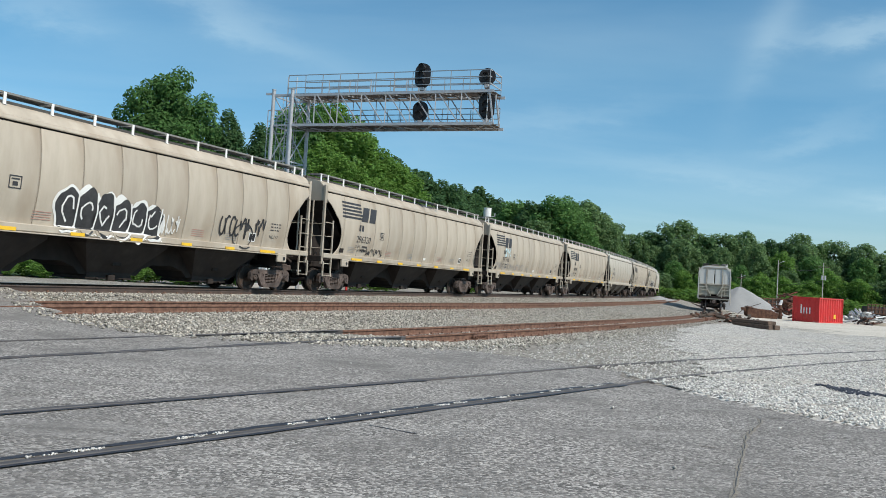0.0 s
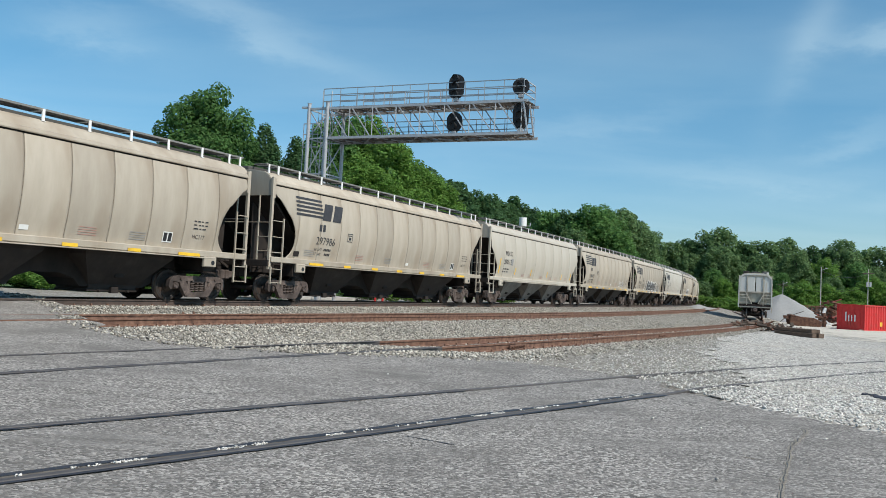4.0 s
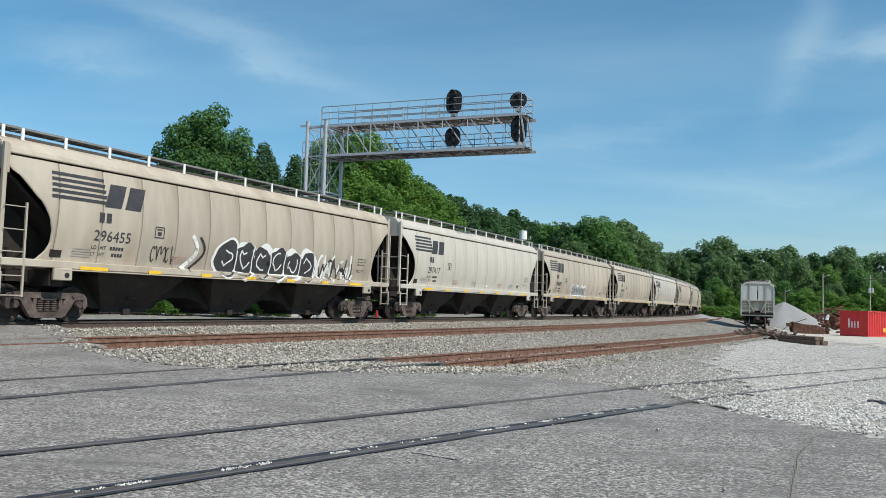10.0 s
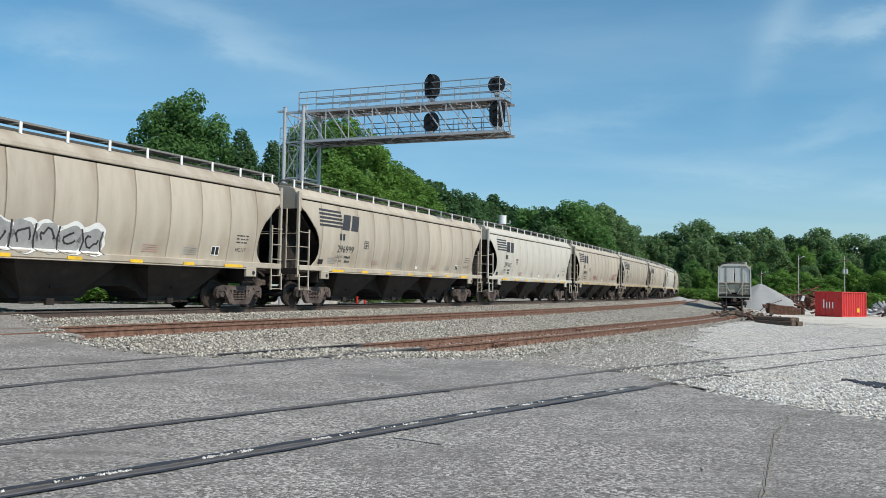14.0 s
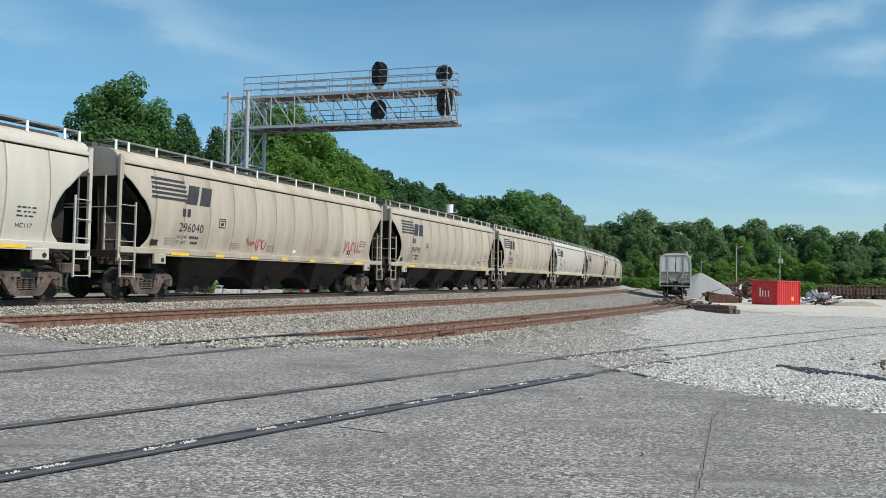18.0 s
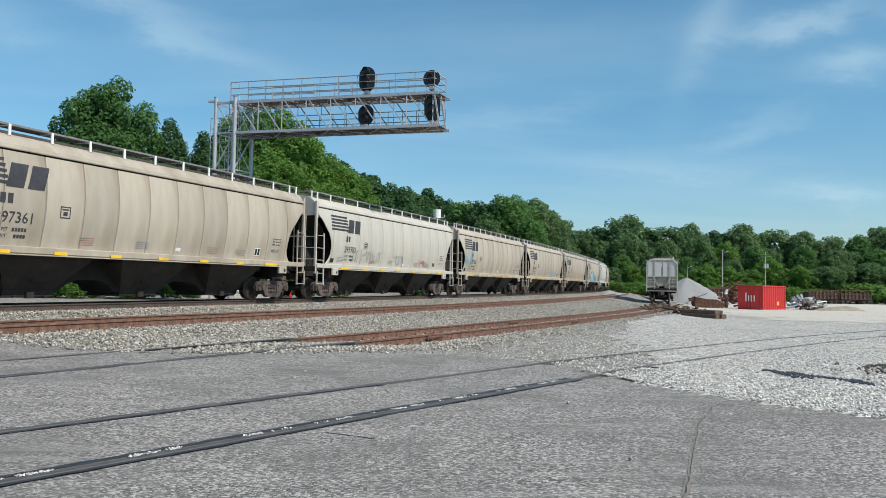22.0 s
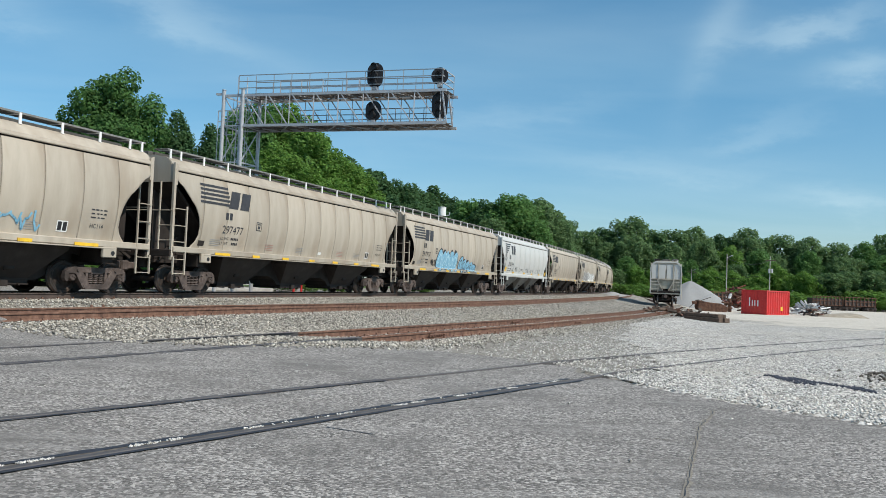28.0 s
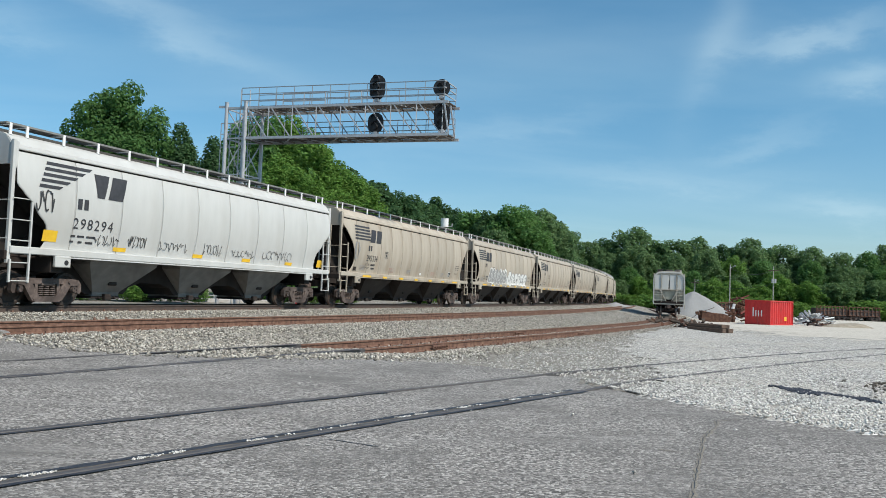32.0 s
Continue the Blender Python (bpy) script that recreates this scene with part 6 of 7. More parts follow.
# low trees that close the wood behind the curve, and bushes seen under the cars
for k in range(16):
    tree(_rnd.choice(["far_dark", "far", "far_light"]), -30 + k * 4.2, 128 + _rnd.uniform(-6, 6) + 1.2 * k, 9.5 + _rnd.uniform(-1, 1), .8, 50 * k)
for x, y, z, w in ((-36, 42, 1.9, 1.4), (-32.5, 43, 1.8, 1.3), (-29.4, 44, 1.9, 1.4), (-27, 44.6, 1.7, 1.2), (-24.6, 45, 1.9, 1.3), (-22.4, 45.4, 1.8, 1.2), (-20.4, 46, 1.9, 1.3), (-18.2, 46.4, 1.7, 1.2), (-16.2, 47, 1.95, 1.3), (-14.2, 47.4, 1.9, 1.2), (-12.3, 48, 1.8, 1.0), (-6.5, 56, 2.1, 1.0), (-3.4, 60, 2.2, 1.0), (3.5, 75, 2.2, 1.2)):
    tree("bush", x, y, z, w, x * 31)


# ---- the parked hopper car ----
def parked_car():
    s = 73.0
    o = float(smooth(off3, s))
    x, y, h = along(s, o)
    turn = math.degrees(h) + math.degrees(math.atan((float(smooth(off3, s + 4)) - float(smooth(off3, s - 4))) / 8))
    c = hopper_car(16.9, CREAM, SHADED_GRIME, "parked pale hopper car with a stained end on the siding", yellow=False)
    c["group"] = "parked cars"
    c.name = "parked_hopper_car"
    c.matrix_basis = pose(x, y, float(smooth(rail3, s)), 0, 0, 90 - turn)
    hb = 16.9 / 2 - .53
    e = -hb - .04
    for ya, yb in ((-1.42, -.80), (-.70, -.05), (.05, .70), (.80, 1.42)):
        bm = bmesh.new()
        box(bm, e - .03, e + .02, ya, yb, 2.62, 4.10, .03)
        part("end_sheet", bm, WHITE, c, "white stained end sheet")
    for k in c.children_recursive:
        if k.name.startswith(("slope_sheet", "shear_plate")):
            k.data.materials[0] = OLIVE
    for sg in (-1, 1):
        bm = bmesh.new()
        prism(bm, [(sg * 1.44, 1.30), (sg * .32, 1.30), (sg * .84, 2.58), (sg * 1.44, 2.58)], e + .04, e + .06, "x")
        part("lower_sheet", bm, OLIVE, c, "olive grey lower end sheet")
    bm = bmesh.new()
    prism(bm, [(-.86, 2.60), (.86, 2.60), (.46, 1.72), (.14, 1.60), (-.14, 1.60), (-.46, 1.72)], e + .10, e + .13, "x")
    part("centre_sheet", bm, OLIVE, c, "olive grey centre sheet between the braces")
    for z in (2.60, 1.58, 2.05, 2.32):
        bm = bmesh.new()
        bar(bm, (e - .05, -1.45, z), (e - .05, -.62 if z != 2.60 else 1.45, z), .07, .07)
        if z != 2.60:
            bar(bm, (e - .05, .62, z), (e - .05, 1.45, z), .07, .07)
        part("end_rail", bm, CREAM, c)
    for sg in (-1, 1):
        bm = bmesh.new()
        bar(bm, (e - .05, sg * .85, 2.55), (e - .05, sg * .28, 1.45), .13, .07)
        part("end_brace", bm, CREAM, c)
        bm = bmesh.new()
        bar(bm, (e - .07, sg * .75, 1.3), (e - .07, sg * .75, 4.15), .06, .06)
        part("end_stile", bm, CREAM, c)
        bm = bmesh.new()
        bar(bm, (e - .05, sg * 1.5, 1.1), (e - .05, sg * 1.5, 3.9), .12, .09)
        bar(bm, (e - .05, sg * 1.5, 3.9), (e - .05, sg * 1.05, 4.34), .12, .09)
        part("end_post", bm, WHITE, c)
    bm = bmesh.new()
    bar(bm, (e - .05, -1.05, 4.34), (e - .05, 1.05, 4.34), .09, .12)
    part("end_top", bm, WHITE, c)
    bm = bmesh.new()
    box(bm, e - .05, e + .3, -1.5, 1.5, 1.08, 1.22, .02)
    part("end_step", bm, CREAM, c)
    return c


parked_car()


# ---- things in the yard ----
def level(x, y):
    return float(ground_level(np.array([x]), np.array([y]))[0])


def heap(name, label, category, x, y, rx, ry, top, mat, seed, power=1.15, flat=.02):
    """A poured heap with an uneven skin."""
    rnd = random.Random(seed)
    v, f, n, rings = [], [], 48, 16
    z0 = level(x, y) - .1
    for j in range(rings + 1):
        r = j / rings
        for i in range(n):
            a = 2 * math.pi * i / n
            k = 1 + .10 * math.sin(2 * a + seed) + .06 * math.sin(5 * a)
            px, py = rx * r * k * math.cos(a), ry * r * k * math.sin(a)
            hgt = max(0, 1 - r) ** power
            w = noise.noise((px * .5, py * .5, seed)) * .10 + noise.noise((px * 1.7, py * 1.7, seed)) * .05
            v.append((px, py, (top - z0) * max(0, min(1 - flat, hgt + w * r * (1.2 - r)))))
    for j in range(rings):
        for i in range(n):
            f.append((j * n + i, j * n + (i + 1) % n, (j + 1) * n + (i + 1) % n, (j + 1) * n + i))
    ob = new(name, raw(name, v, f, mat, True))
    ob.matrix_basis = pose(x, y, z0)
    return tagged(ob, label, category)


heap("gravel_mound", "large grey heap of crushed stone in the yard", "gravel heap", 47.6, 121, 6.4, 6.5, 2.95, DUST, 3, .82)
heap("gravel_mound", "low grey gravel mound beside the main track", "gravel heap", 34.5, 118, 3.2, 4, .75, DUST, 7)


def container():
    m = pose(37.62, 76.0, level(37.6, 76) - .02, 0, 0, 43)
    c = empty("shipping_container", m, "red corrugated steel shipping container on the gravel", "container")
    L, W, H = 6.06, 2.44, 2.45
    bm = bmesh.new()
    for x in (0, L):
        for y in (0, W):
            box(bm, x - .05, x + .05, y - .05, y + .05, 0, H, .01)
    for z in (.07, H - .06):
        for y in (0, W):
            box(bm, 0, L, y - .045, y + .045, z - .06, z + .06, .01)
        for x in (0, L):
            box(bm, x - .045, x + .045, 0, W, z - .06, z + .06, .01)
    part("frame", bm, RED, c)
    for y, sg in ((0, -1), (W, 1)):
        v, f = [], []
        n = 10
        prof = []
        for i in range(n):
            x0 = .08 + (L - .16) * i / n
            d = (L - .16) / n
            prof += [(x0, 0), (x0 + d * .32, 0), (x0 + d * .46, -sg * .11), (x0 + d * .86, -sg * .11)]
        prof.append((L - .08, 0))
        for x, o in prof:
            v += [(x, y + o, .1), (x, y + o, H - .1)]
        f = [(2 * i, 2 * i + 2, 2 * i + 3, 2 * i + 1) for i in range(len(prof) - 1)]
        part("side_wall", raw("side_wall", v, f, RED), None, c)
    for y0, y1 in ((.06, W / 2 - .01), (W / 2 + .01, W - .06)):
        bm = bmesh.new()
        box(bm, -.01, .03, y0, y1, .14, H - .12, .008)
        dr = part("door", bm, RED, c)
        for yy in (y0 + .3, y1 - .3):
            bm = bmesh.new()
            rod(bm, (-.035, yy, .12), (-.035, yy, H - .1), .02, 6)
            part("lock_rod", bm, RED, dr)
    bm = bmesh.new()
    box(bm, .05, L - .05, .05, W - .05, H - .05, H - .01)
    part("roof", bm, RED, c)
    # unreadable white writing as bars
    v, f = [], []
    for k, (a, b, z0, z1) in enumerate(((.62, .74, .85, 1.72), (.90, 1.00, .85, 1.45), (1.16, 1.26, .85, 1.45), (1.42, 1.56, .85, 1.45))):
        i = len(v)
        y0, y1 = W - a - .1, W - b - .1
        v += [(-.046, y0, z0), (-.046, y1, z0), (-.046, y1, z1), (-.046, y0, z1)]
        f.append((i, i + 1, i + 2, i + 3))
    part("writing", raw("writing", v, f, WHITEPAINT), None, c, "white sprayed writing that cannot be read")
    bm = bmesh.new()
    box(bm, L * .62, L * .72, -.012, -.004, .45, .85)
    part("sticker", bm, YELLOW, c)
    return c


container()


def timber_stack():
    a, b = Vector((17.3, 44.1, 0)), Vector((18.35, 41.9, 0))
    d = (b - a).normalized()
    ang = math.degrees(math.atan2(d.y, d.x))
    m = pose((a.x + b.x) / 2, (a.y + b.y) / 2, level(17.8, 43) + .0, 0, 0, ang)
    t = empty("timber_stack", m, "stack of dark old railway timbers on the gravel", "timber stack")
    rnd = random.Random(2)
    for k in range(4):
        bm = bmesh.new()
        box(bm, -1.25 + rnd.uniform(-.08, .08), 1.25 + rnd.uniform(-.08, .08), -.45 + k * .25, -.23 + k * .25, .0, .24, .02)
        part("timber", bm, OLDWOOD, t)
    for k in range(3):
        bm = bmesh.new()
        box(bm, -1.25, 1.1 + rnd.uniform(-.2, .2), -.32 + k * .25, -.10 + k * .25, .245, .44, .02, m=pose(0, 0, 0, 0, 0, rnd.uniform(-3, 3)))
        part("timber", bm, OLDWOOD, t)
    return t


timber_stack()


def scrap_pile(name, label, x, y, wx, wy, h, n, seed, mats, long=.9, category="scrap pile"):
    rnd = random.Random(seed)
    p = empty(name, pose(x, y, level(x, y)), label, category)
    for k in range(n):
        px, py = rnd.gauss(0, wx * .38), rnd.gauss(0, wy * .38)
        top = h * max(.08, 1 - (px / wx) ** 2 - (py / wy) ** 2) * rnd.uniform(.2, 1)
        bm = bmesh.new()
        kind = rnd.randrange(4)
        ln = long * rnd.uniform(.4, 1.2)
        if kind == 0:
            box(bm, -ln / 2, ln / 2, -.09, .09, -.07, .07, .012)
        elif kind == 1:
            rod(bm, (-ln / 2, 0, 0), (ln / 2, 0, 0), rnd.uniform(.04, .12), 8)
        elif kind == 2:
            box(bm, -ln * .3, ln * .3, -ln * .22, ln * .22, -.015, .015)
        else:
            prism(bm, [(-ln / 2, 0), (ln / 2, 0), (ln / 2, .04), (-ln / 2 + .06, .04), (-ln / 2 + .06, .2), (-ln / 2, .2)], -.1, .1)
        q = part("scrap_piece", bm, rnd.choice(mats), p)
        q.matrix_basis = pose(px, py, top + .08, rnd.uniform(-28, 28), rnd.uniform(-28, 28), rnd.uniform(0, 360))
    return p


scrap_pile("timber_debris", "heap of broken timbers and old fastenings behind the timber stack", 18.4, 46.3, 1.5, 1.3, .30, 30, 5, [OLDWOOD, TIE, SCRAP], .6)
scrap_pile("timber_debris", "loose line of broken ties along the siding", 18.9, 51.5, 1.4, 3.0, .28, 18, 6, [OLDWOOD, TIE, SCRAP])
scrap_pile("timber_debris", "loose line of broken ties along the siding", 20.6, 57.5, 1.2, 3.6, .28, 16, 9, [TIE, SCRAP])
scrap_pile("scrap_heap", "heap of rusty scrap iron behind the red container", 40.1, 88, 2.3, 1.8, 3.1, 80, 11, [SCRAP, SCRAP, RUST, REDRUST], 1.3)
scrap_pile("scrap_heap", "dark tangle of scrap at the red container's end", 44.0, 79.0, 1.5, 1.0, .75, 30, 13, [SCRAP, BLACK, TRUCK], .8)
scrap_pile("frame_heap", "tangle of pale galvanised metal frames", 45.4, 82.4, 3.2, 1.2, 1.3, 60, 17, [WHITEPAINT, GALV, CONCRETE, GALV], 1.5)


def skip_bucket():
    b = empty("steel_bucket", pose(36.0, 85.5, level(36, 85.5), 0, 0, -6), "large rusty steel bucket lying on the gravel", "bucket")
    bm = bmesh.new()
    prism(bm, [(-1.4, 0), (1.5, 0), (1.7, .55), (.9, .95), (-.6, 1.05), (-1.5, 1.25), (-1.6, .5)], -.7, .7)
    bmesh.ops.bevel(bm, geom=bm.edges[:], offset=.06, segments=1, affect="EDGES")
    part("shell", bm, SCRAP, b)
    bm = bmesh.new()
    for k in range(5):
        box(bm, -1.62, -1.45, -.6 + k * .28, -.5 + k * .28, 1.15, 1.5, .01, m=pose(0, 0, 0, 0, -14, 0))
    part("teeth", bm, SCRAP, b)
    bm = bmesh.new()
    rod(bm, (-1.6, -.8, 1.3), (-2.7, -.9, .3), .035, 6)
    rod(bm, (-1.3, -.8, 1.2), (-.3, -.9, 1.6), .035, 6)
    part("rod", bm, TRUCK, b)
    return b


skip_bucket()


def white_tank():
    t = empty("scrap_tank", pose(38.9, 87.4, level(38.9, 87.4)), "dented white scrap tank on the scrap heap's edge", "tank")
    bm = bmesh.new()
    rod(bm, (0, 0, 1.5), (.25, .1, 2.05), .17, 14)
    part("shell", bm, WHITEPAINT, t)
    bm = bmesh.new()
    rod(bm, (.1, 0, 0), (.05, 0, 1.55), .2, 10)
    part("stand", bm, SCRAP, t)
    return t


white_tank()


def utility_pole(x, y, top, extras):
    z = level(x, y)
    p = empty("utility_pole", pose(x, y, z - .1), "thin weathered wooden utility pole", "pole", "poles of the yard")
    bm = bmesh.new()
    rod(bm, (0, 0, 0), (0, 0, top - z + .1), .075, 10, .055)
    part("shaft", bm, CONCRETE, p)
    h = top - z
    if "lamp" in extras:
        bm = bmesh.new()
        rod(bm, (0, 0, h - .4), (.55, -.2, h - .1), .025, 6)
        box(bm, .45, .75, -.28, -.12, h - .14, h - .04, .03)
        part("yard_lamp", bm, GALV, p)
    if "can" in extras:
        for o in (-.28, .28):
            bm = bmesh.new()
            rod(bm, (o * .8, -.2, h - 2.6), (o * .8, -.2, h - 1.9), .17, 12)
            part("transformer", bm, GALV, p)
    if "arm" in extras:
        bm = bmesh.new()
        box(bm, -.9, .9, -.06, .06, h - .6, h - .48, .01)
        part("cross_arm", bm, BARK, p)
    return p


utility_pole(48.5, 110, 6.7, ("lamp",))
utility_pole(62.3, 125, 7.4, ("can", "arm"))
utility_pole(59.2, 150, 5.6, ("arm", "lamp"))


def cable(a, b, sag, r=.02):
    a, b = Vector(a), Vector(b)
    bm = bmesh.new()
    pts = [a.lerp(b, k / 14) - Vector((0, 0, sag * 4 * (k / 14) * (1 - k / 14))) for k in range(15)]
    for p, q in zip(pts, pts[1:]):
        rod(bm, p, q, r, 5)
    return tagged(new("overhead_cable", finish(bm, "overhead_cable", BLACK)), "thin black overhead cable between the poles", "cable")


cable((59.2, 150, 5.0), (62.3, 125, 4.6), 1.0)
cable((62.3, 125, 6.8), (48.5, 110, 6.2), .8)


def dump_car(x, y, turn, low):
    c = empty("dump_car", pose(x, y, level(x, y), 0, 0, turn), "rusty brown side-dump rail car at the edge of the wood", "rail car", "parked cars")
    bm = bmesh.new()
    for z in ((.9, 1.05), (1.75, 1.9), (2.55, 2.7)):
        box(bm, -2.9, 2.9, -1.3, -1.2, z[0], z[1], .02)
    for k in range(9):
        box(bm, -2.9 + k * .71, -2.78 + k * .71, -1.36, -1.2, .9, 2.7, .015)
    part("side_rib", bm, SCRAP, c)
    bm = bmesh.new()
    box(bm, -2.9, 2.9, -1.2, 1.2, .95, 2.6 - low, .03)
    part("body", bm, TRUCK, c)
    bm = bmesh.new()
    box(bm, -3.0, 3.0, -.5, .5, .6, .95, .02)
    part("frame", bm, TRUCK, c)
    for sx in (-2.0, 2.0):
        t = part("truck", TRUCKS["bolster"], None, c, m=pose(sx, 0, 0))
        part("side_frame", TRUCKS["side_frame"], None, t)
        for w in (-.889, .889):
            part("axle", TRUCKS["wheelset"], None, t, m=pose(w, 0, AXLE_R))
    return c


for k, (x, y) in enumerate(((86.0, 150), (92.1, 149.2))):
    dump_car(x, y, -7, .5 if k == 1 else .3)
dump_car(61.0, 141, -6, .2)
dump_car(66.5, 140.4, -6, .4)


def dirt_wedge():
    v = [(-2.6, -1.6, 0), (2.4, -1.9, 0), (2.9, 1.6, 0), (-2.5, 1.8, 0), (-1.5, -.6, .25), (1.9, -.9, .42), (2.2, .9, .5), (-1.3, 1.0, .3)]
    f = [(4, 5, 6, 7), (0, 1, 5, 4), (1, 2, 6, 5), (2, 3, 7, 6), (3, 0, 4, 7)]
    ob = new("earth_ramp", raw("earth_ramp", v, f, SANDY))
    ob.matrix_basis = pose(46.2, 78.2, level(46, 78) - .02, 0, 0, 8)
    return tagged(ob, "low sandy earth ramp on the gravel", "ramp")


dirt_wedge()


def tank_on_pole():
    t = empty("water_tank", pose(6.7, 95, level(6.7, 95)), "small white cylinder tank on a tall pole", "tank")
    bm = bmesh.new()
    rod(bm, (0, 0, 8.95), (0, 0, 9.95), .46, 20)
    rod(bm, (0, 0, 9.95), (0, 0, 10.0), .48, 20)
    part("drum", bm, WHITEPAINT, t)
    bm = bmesh.new()
    rod(bm, (0, 0, 0), (0, 0, 8.95), .12, 10)
    part("pole", bm, GALV, t)
    bm = bmesh.new()
    box(bm, .46, .95, -.1, .1, 9.0, 9.06)
    box(bm, .85, .95, -.1, .1, 9.0, 9.4)
    part("bracket", bm, GALV, t)
    return t


tank_on_pole()


# ---- beyond the main track ----
def grass_strip():
    xs, ys = np.arange(-60, 30, 1.5), np.arange(26, 118, 1.5)
    X, Y = np.meshgrid(xs, ys)
    x, y = X.ravel(), Y.ravel()
    s, o = beside(x, y)
    wob = np.array([noise.noise((a * .3, b * .3, 2)) for a, b in zip(x, y)])
    keep = o < -21 + wob * 3
    z = ground_level(x, y) + .03 + .04 * wob
    n = len(xs)
    f = [q for j in range(len(ys) - 1) for i in range(n - 1) for q in [(j * n + i, j * n + i + 1, (j + 1) * n + i + 1, (j + 1) * n + i)] if all(keep[k] for k in q)]
    return tagged(new("grass_bank", raw("grass_bank", np.stack([x, y, z], 1).tolist(), f, GRASS, True)), "green grass beyond the main track", "grass", kind="structure")


grass_strip()


def slab(x, y, lx, ly, h, turn):
    bm = bmesh.new()
    box(bm, -lx / 2, lx / 2, -ly / 2, ly / 2, 0, h, .03)
    ob = new("concrete_slab", finish(bm, "concrete_slab", CONCRETE))
    ob.matrix_basis = pose(x, y, level(x, y) - .02, 0, 0, turn)
    return tagged(ob, "flat white concrete slab beyond the main track", "slab")


slab(-9.9, 53.5, 5.0, 2.2, .24, 40)


def pipe_rack():
    p = empty("pipe_rack", pose(-11.2, 59, level(-11.2, 59), 0, 0, 30), "white pipes standing in a low steel rack", "pipe rack")
    for k in range(6):
        bm = bmesh.new()
        hgt = (1.5, 1.6, 1.2, 1.5, 1.55, 1.0)[k]
        rod(bm, (-1.1 + k * .42, 0, .1), (-1.1 + k * .42, 0, hgt), .13, 10)
        part("pipe", bm, WHITEPAINT, p)
    bm = bmesh.new()
    for z in (.35, .75):
        bar(bm, (-1.7, -.2, z), (1.7, -.2, z), .06, .06)
    for k in (-1.7, -.6, .6, 1.7):
        bar(bm, (k, -.2, 0), (k, -.2, .8), .06, .06)
    part("rack", bm, CONCRETE, p)
    return p


pipe_rack()


def marker_post(x, y, h, mat, label):
    bm = bmesh.new()
    rod(bm, (0, 0, 0), (0, 0, h), .07, 8)
    rod(bm, (0, 0, h), (0, 0, h + .05), .075, 8, .03)
    ob = new("marker_post", finish(bm, "marker_post", mat))
    ob.matrix_basis = pose(x, y, level(x, y) - .02)
    return tagged(ob, label, "post")


marker_post(-5.5, 50.2, 1.0, RED, "red marker post beyond the main track")
marker_post(-5.1, 50.9, .95, RED, "red marker post beyond the main track")


# ---- small things near the tracks and on the asphalt ----
def crack_strip(name, label, pts, w, mat, seed, lift=.004):
    rnd = random.Random(seed)
    fine = []
    for (xa, ya), (xb, yb) in zip(pts, pts[1:]):
        n = max(3, int(math.hypot(xb - xa, yb - ya) / .09))
        fine += [(xa + (xb - xa) * k / n + rnd.uniform(-.010, .010), ya + (yb - ya) * k / n + rnd.uniform(-.01, .01)) for k in range(n)]
    v, f = [], []
    for k, (x, y) in enumerate(fine):
        ww = w * rnd.uniform(.4, 1.3) / 2
        for o in (-ww, ww):
            z = float(paved_level(np.array([x + o]), np.array([y]))[0]) + noise.noise(((x + o) * 1.3, y * 1.3, 3)) * .008 + noise.noise(((x + o) * 4, y * 4, 9)) * .003
            v.append((x + o, y + o * .2, z + lift))
    f = [(2 * k, 2 * k + 1, 2 * k + 3, 2 * k + 2) for k in range(len(fine) - 1)]
    return tagged(new(name, raw(name, v, f, mat)), label, "crack", kind="structure")


crack_strip("pavement_crack", "long dirt-filled crack in the asphalt", [(3.66, 8.6), (3.55, 8.3), (3.1, 7.55), (2.78, 6.83), (2.5, 6.2), (2.15, 5.4), (1.84, 4.74), (1.5, 3.9)], .06, CRACK, 1)
crack_strip("pavement_crack", "thin dark split in the filled crack", [(3.66, 8.6), (3.55, 8.3), (3.1, 7.55), (2.78, 6.83), (2.5, 6.2), (2.15, 5.4), (1.84, 4.74), (1.5, 3.9)], .007, TAR, 1, .008)
crack_strip("pavement_crack", "pale dirt line that joins the crack", [(3.66, 8.6), (3.95, 8.75), (4.2, 8.85)], .05, CRACK, 2)
crack_strip("pavement_crack", "short dark gouge in the asphalt", [(-.42, 6.98), (-.15, 6.82), (.05, 6.68)], .03, TAR, 3)
crack_strip("pavement_crack", "thin crack in the asphalt", [(2.72, 6.8), (2.5, 6.85), (2.4, 6.95)], .03, CRACK, 4)


def fastening_lump():
    """A rusty clump of rail fastenings between the tracks."""
    x, y, h = along(-2.4, 2.9)
    p = empty("rusty_fastening", pose(x, y, level(x, y), 0, 0, 90 - math.degrees(h)), "rusty clump of old rail fastenings on the ballast", "fastening")
    bm = bmesh.new()
    box(bm, -.45, .45, -.10, .10, .02, .12, .02)
    part("plate", bm, SCRAP, p)
    for k in (-.3, .1):
        bm = bmesh.new()
        rod(bm, (k, -.1, .12), (k + .18, .1, .16), .04, 8)
        part("bolt", bm, RUST, p)
    return p


fastening_lump()


def joint_bar(s, side):
    x, y, h = along(s, float(smooth(off3, s)) + side)
    p = empty("joint_bar", pose(x, y, float(smooth(rail3, s)), 0, 0, 90 - math.degrees(h)), "rusty bolted joint bar on the siding's rail", "joint bar", "joint bars of the siding")
    bm = bmesh.new()
    box(bm, -.45, .45, -.055, -.02, -.13, -.045, .008)
    part("bar", bm, RUST, p)
    for k in range(6):
        bm = bmesh.new()
        rod(bm, (-.37 + k * .148, -.10, -.09), (-.37 + k * .148, -.05, -.09), .022, 6)
        part("bolt", bm, RUST, p)
    return p


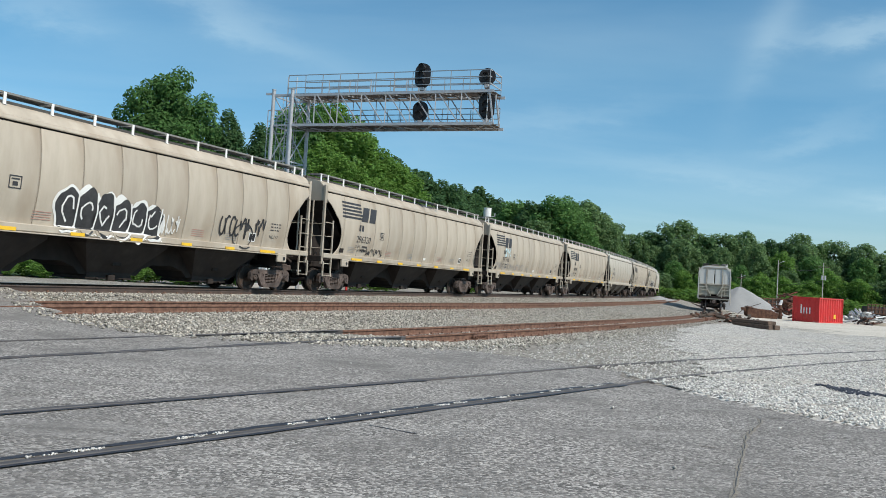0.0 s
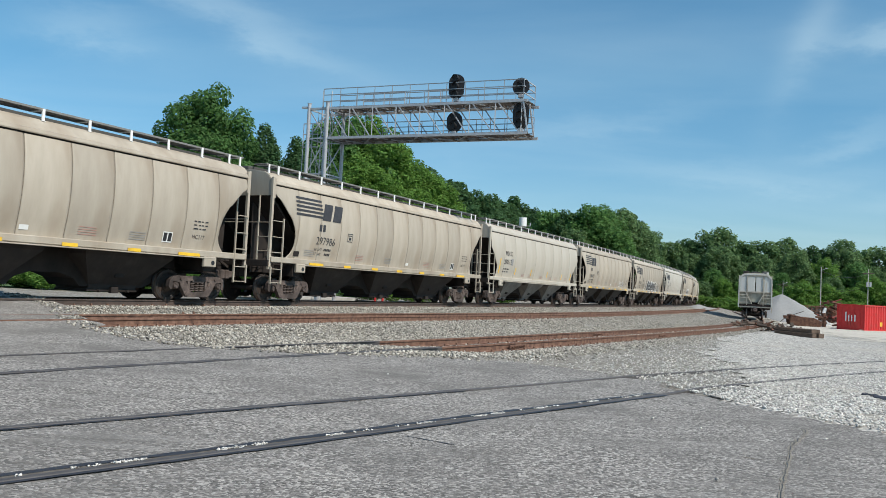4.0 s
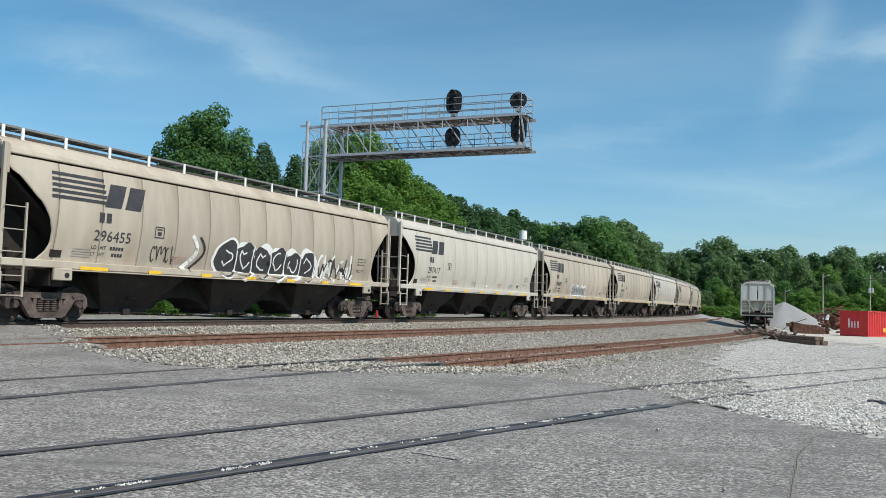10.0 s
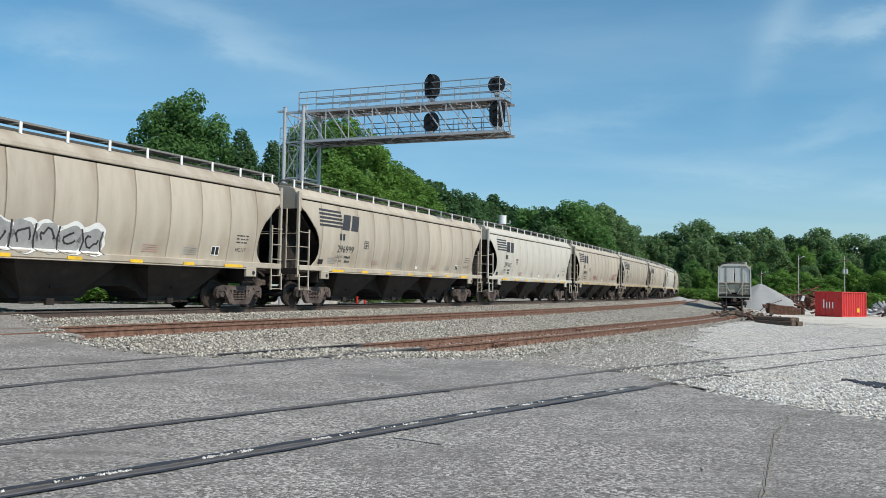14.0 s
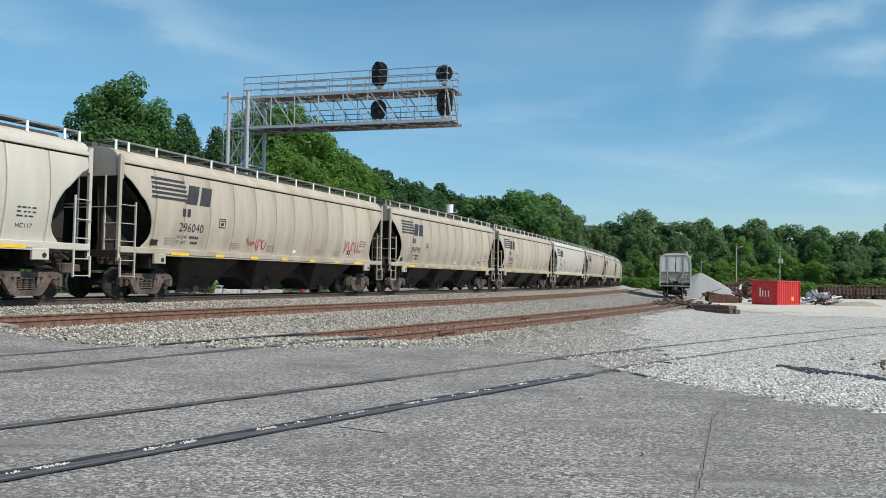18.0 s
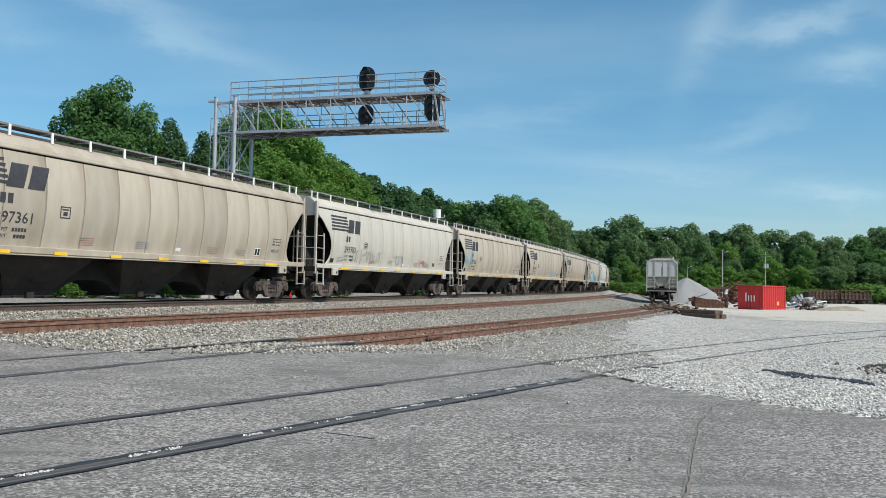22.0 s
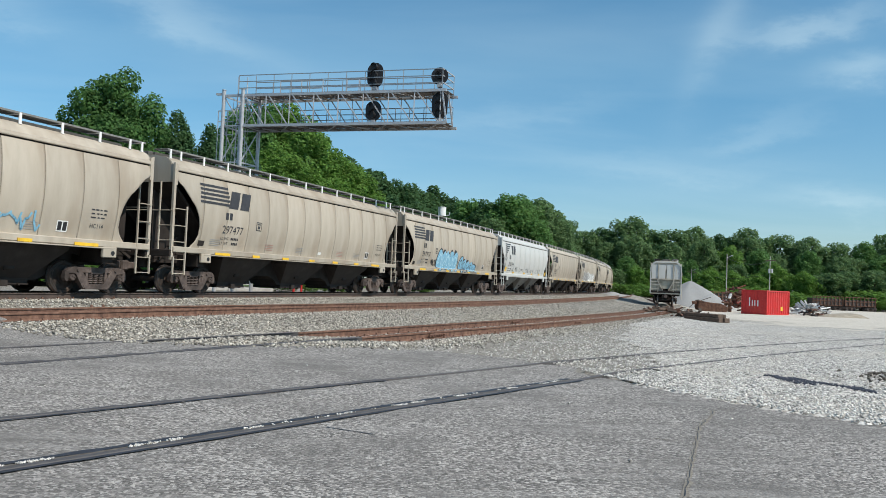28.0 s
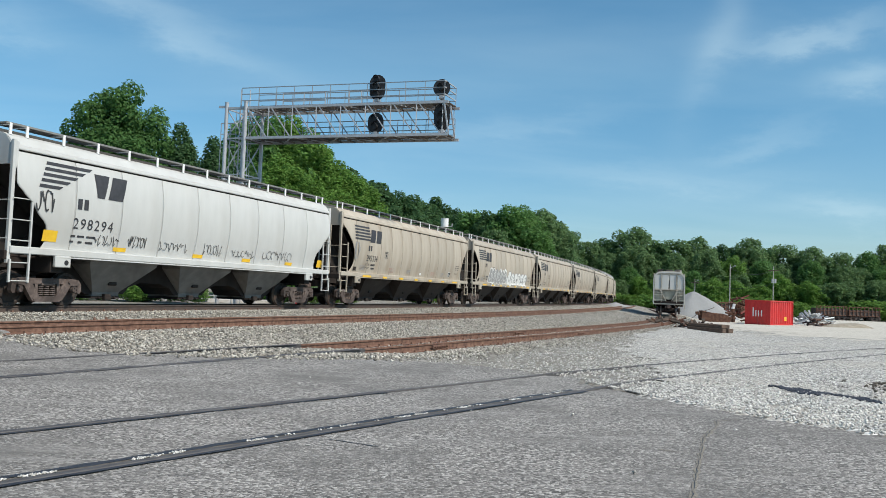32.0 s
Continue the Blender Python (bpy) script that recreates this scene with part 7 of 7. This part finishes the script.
joint_bar(8.5, -.7525)
joint_bar(11.0, .7525)
joint_bar(-.8, .7525)


heap("rubble_mound", "low brown mound of earth and rubble on the gravel", "rubble", 8.9, 11.4, 1.5, 1.9, .30, EARTH, 12, .8)


# ---- loose stones ----
def stones(name, label, x, y, size, mat, lift=.35, seed=1, base=None):
    """Many loose angular stones in one object."""
    rng = np.random.default_rng(seed)
    n = len(x)
    z = ground_level(x, y) if base is None else base
    o = np.array([(1, 0, 0), (0, 1, 0), (-1, 0, 0), (0, -1, 0), (0, 0, 1), (0, 0, -1)], float)
    v = o[None] * rng.uniform(.6, 1.25, (n, 6, 1))
    v[:, :, :2] += rng.uniform(-.25, .25, (n, 6, 2))
    v[:, 4, :2] += rng.uniform(-.5, .5, (n, 2))
    v *= (size * np.array([[1.15], [.9], [.75]])).T[:, None, :] if np.ndim(size) else size * np.array([1.15, .9, .75])
    a = rng.uniform(0, 6.283, n)
    b = rng.uniform(-.6, .6, n)
    ca, sa, cb, sb = np.cos(a)[:, None], np.sin(a)[:, None], np.cos(b)[:, None], np.sin(b)[:, None]
    X, Y, Z = v[..., 0], v[..., 1], v[..., 2]
    X, Z = X * cb - Z * sb, X * sb + Z * cb
    X, Y = X * ca - Y * sa, X * sa + Y * ca
    P = np.stack([X + x[:, None], Y + y[:, None], Z + (z + lift * np.asarray(size))[:, None]], -1).reshape(-1, 3)
    tri = np.array([(0, 1, 4), (1, 2, 4), (2, 3, 4), (3, 0, 4), (1, 0, 5), (2, 1, 5), (3, 2, 5), (0, 3, 5)])
    F = (tri[None] + (np.arange(n) * 6)[:, None, None]).reshape(-1)
    me = bpy.data.meshes.new(name)
    me.vertices.add(len(P))
    me.vertices.foreach_set("co", P.ravel())
    me.loops.add(len(F))
    me.loops.foreach_set("vertex_index", F)
    me.polygons.add(len(F) // 3)
    me.polygons.foreach_set("loop_start", np.arange(0, len(F), 3))
    me.update(calc_edges=True)
    me.materials.append(mat)
    return tagged(new(name, me), label, "gravel", kind="stuff")


def ballast():
    rng = np.random.default_rng(8)
    xs, ys = [], []
    for s0, s1, dens in ((-14, 6, 210), (6, 16, 135), (16, 30, 70), (30, 60, 26)):
        n = int((s1 - s0) * 17 * dens)
        s, o = rng.uniform(s0, s1, n), rng.uniform(-2.6, 14.4, n)
        x, y, h = along(s, o)
        c2, c3 = smooth(off2, s), smooth(off3, s)
        ok = o < c3 + 2.0 + rng.normal(0, .4, n)
        for c in (0 * s, c2, c3):
            for sd in (-.7525, .7525):
                ok &= (abs(o - c - sd) > (.20 if c is not c3 else np.where(s < -3, .09, .20)))
        gap = (c2 + c3) / 2
        ok &= rng.random(n) < np.where(abs(o - gap) < 1.0, .8, 1)
        pv = paved(x, y)
        edge = paved(x + .35, y + .35) & paved(x - .35, y + .2)
        ok &= ~pv | (~edge & (rng.random(n) < .45))
        xs.append(x[ok])
        ys.append(y[ok])
    x, y = np.concatenate(xs), np.concatenate(ys)
    z = np.where(paved(x, y), paved_level(x, y), ground_level(x, y))
    return stones("ballast_stones", "loose angular grey ballast stones between the rails", x, y, rng.uniform(.018, .042, len(x)), STONE, .45, 2, z)


ballast()


def lot_stones():
    rng = np.random.default_rng(9)
    xs, ys = [], []
    for d0, d1, dens in ((6, 13, 360), (13, 20, 160), (20, 32, 55), (32, 50, 16)):
        n = int(1.25 * (d1 ** 2 - d0 ** 2) / 2 * dens)
        d, a = np.sqrt(rng.uniform(d0 * d0, d1 * d1, n)), rng.uniform(-.15, 1.1, n)
        x, y = d * np.sin(a), d * np.cos(a)
        s, o = beside(x, y)
        ok = (o > smooth(off3, s) + 1.9) & (~paved(x, y) | (rng.random(n) < .0008))
        k = np.interp(y, [11, 17, 24, 31, 46], [3.0, 4.7, 6.6, 9.2, 17.3])
        ok &= (x > k + .4) | (y < 11.5) | (rng.random(n) < np.clip(.85 - (k + .4 - x) * .28, .12, 1))
        xs.append(x[ok])
        ys.append(y[ok])
    x, y = np.concatenate(xs), np.concatenate(ys)
    z = np.where(paved(x, y), paved_level(x, y), ground_level(x, y) + .02)
    return stones("lot_stones", "loose pale limestone chips on the yard", x, y, rng.uniform(.010, .026, len(x)), WSTONE, .4, 5, z)


lot_stones()


def stained_chips():
    """A shadow patch drawn with dark blue chips on the pale gravel, with a thin tail on either side."""
    rng = np.random.default_rng(12)
    px = np.array([5.99, 6.14, 6.06, 6.14, 6.2, 6.32, 6.5, 6.55, 6.6, 6.68, 6.7])
    py = np.array([12.14, 12.1, 11.75, 11.6, 11.48, 11.3, 11.25, 11.02, 10.85, 10.75, 10.4])
    wd = np.array([.03, .04, .16, .26, .30, .20, .05, .05, .09, .20, .08])
    k = rng.uniform(0, 10, 6000)
    k = k[rng.random(6000) < np.interp(k, np.arange(11), wd) / .5 + .03]
    w = np.interp(k, np.arange(11), wd) * rng.uniform(-1, 1, len(k)) * (1 + .3 * np.sin(k * 9))
    x, y = np.interp(k, np.arange(11), px) + w * .5 + rng.normal(0, .015, len(k)), np.interp(k, np.arange(11), py) + w
    return stones("stained_chips", "dark blue chips that draw a shadow on the pale gravel", x, y, rng.uniform(.012, .025, len(x)), DARKBLUE, .3, 7, ground_level(x, y) + .028)


stained_chips()


def flangeway_chips():
    """Pale chips caught in clumps in the spur's groove."""
    rng = np.random.default_rng(21)
    run = np.array([(p[0], p[1], p[2], p[3]) for p in _cutB])
    k = rng.uniform(0, len(run) - 1.01, 5200)
    k = k[(np.sin(k * 5.1) + .8 * np.sin(k * 13.7 + 1) + .5 * np.sin(k * 31)) > rng.uniform(.1, 1.3, len(k))]
    x, y, z, h = (np.interp(k, np.arange(len(run)), run[:, c]) for c in range(4))
    o = rng.uniform(-.095, -.045, len(k))
    return stones("groove_chips", "pale gravel chips caught in the rail's groove", x + o * np.cos(h), y - o * np.sin(h), rng.uniform(.006, .014, len(k)), WSTONE, .5, 22, z + .004)


flangeway_chips()


def rubble():
    rng = np.random.default_rng(4)
    n = 1500
    x, y = 8.9 + rng.normal(0, .70, n), 11.4 + rng.normal(0, .85, n)
    r = np.hypot((x - 8.9) / 1.5, (y - 11.4) / 1.9)
    z = ground_level(x, y) + .30 * np.clip(1 - r, 0, 1) ** .8
    return stones("rubble_stones", "brown and grey rubble stones on the earth mound", x, y, rng.uniform(.012, .04, n) * np.where(rng.random(n) < .04, 2, 1), EARTH, .4, 6, z)


rubble()


motions()
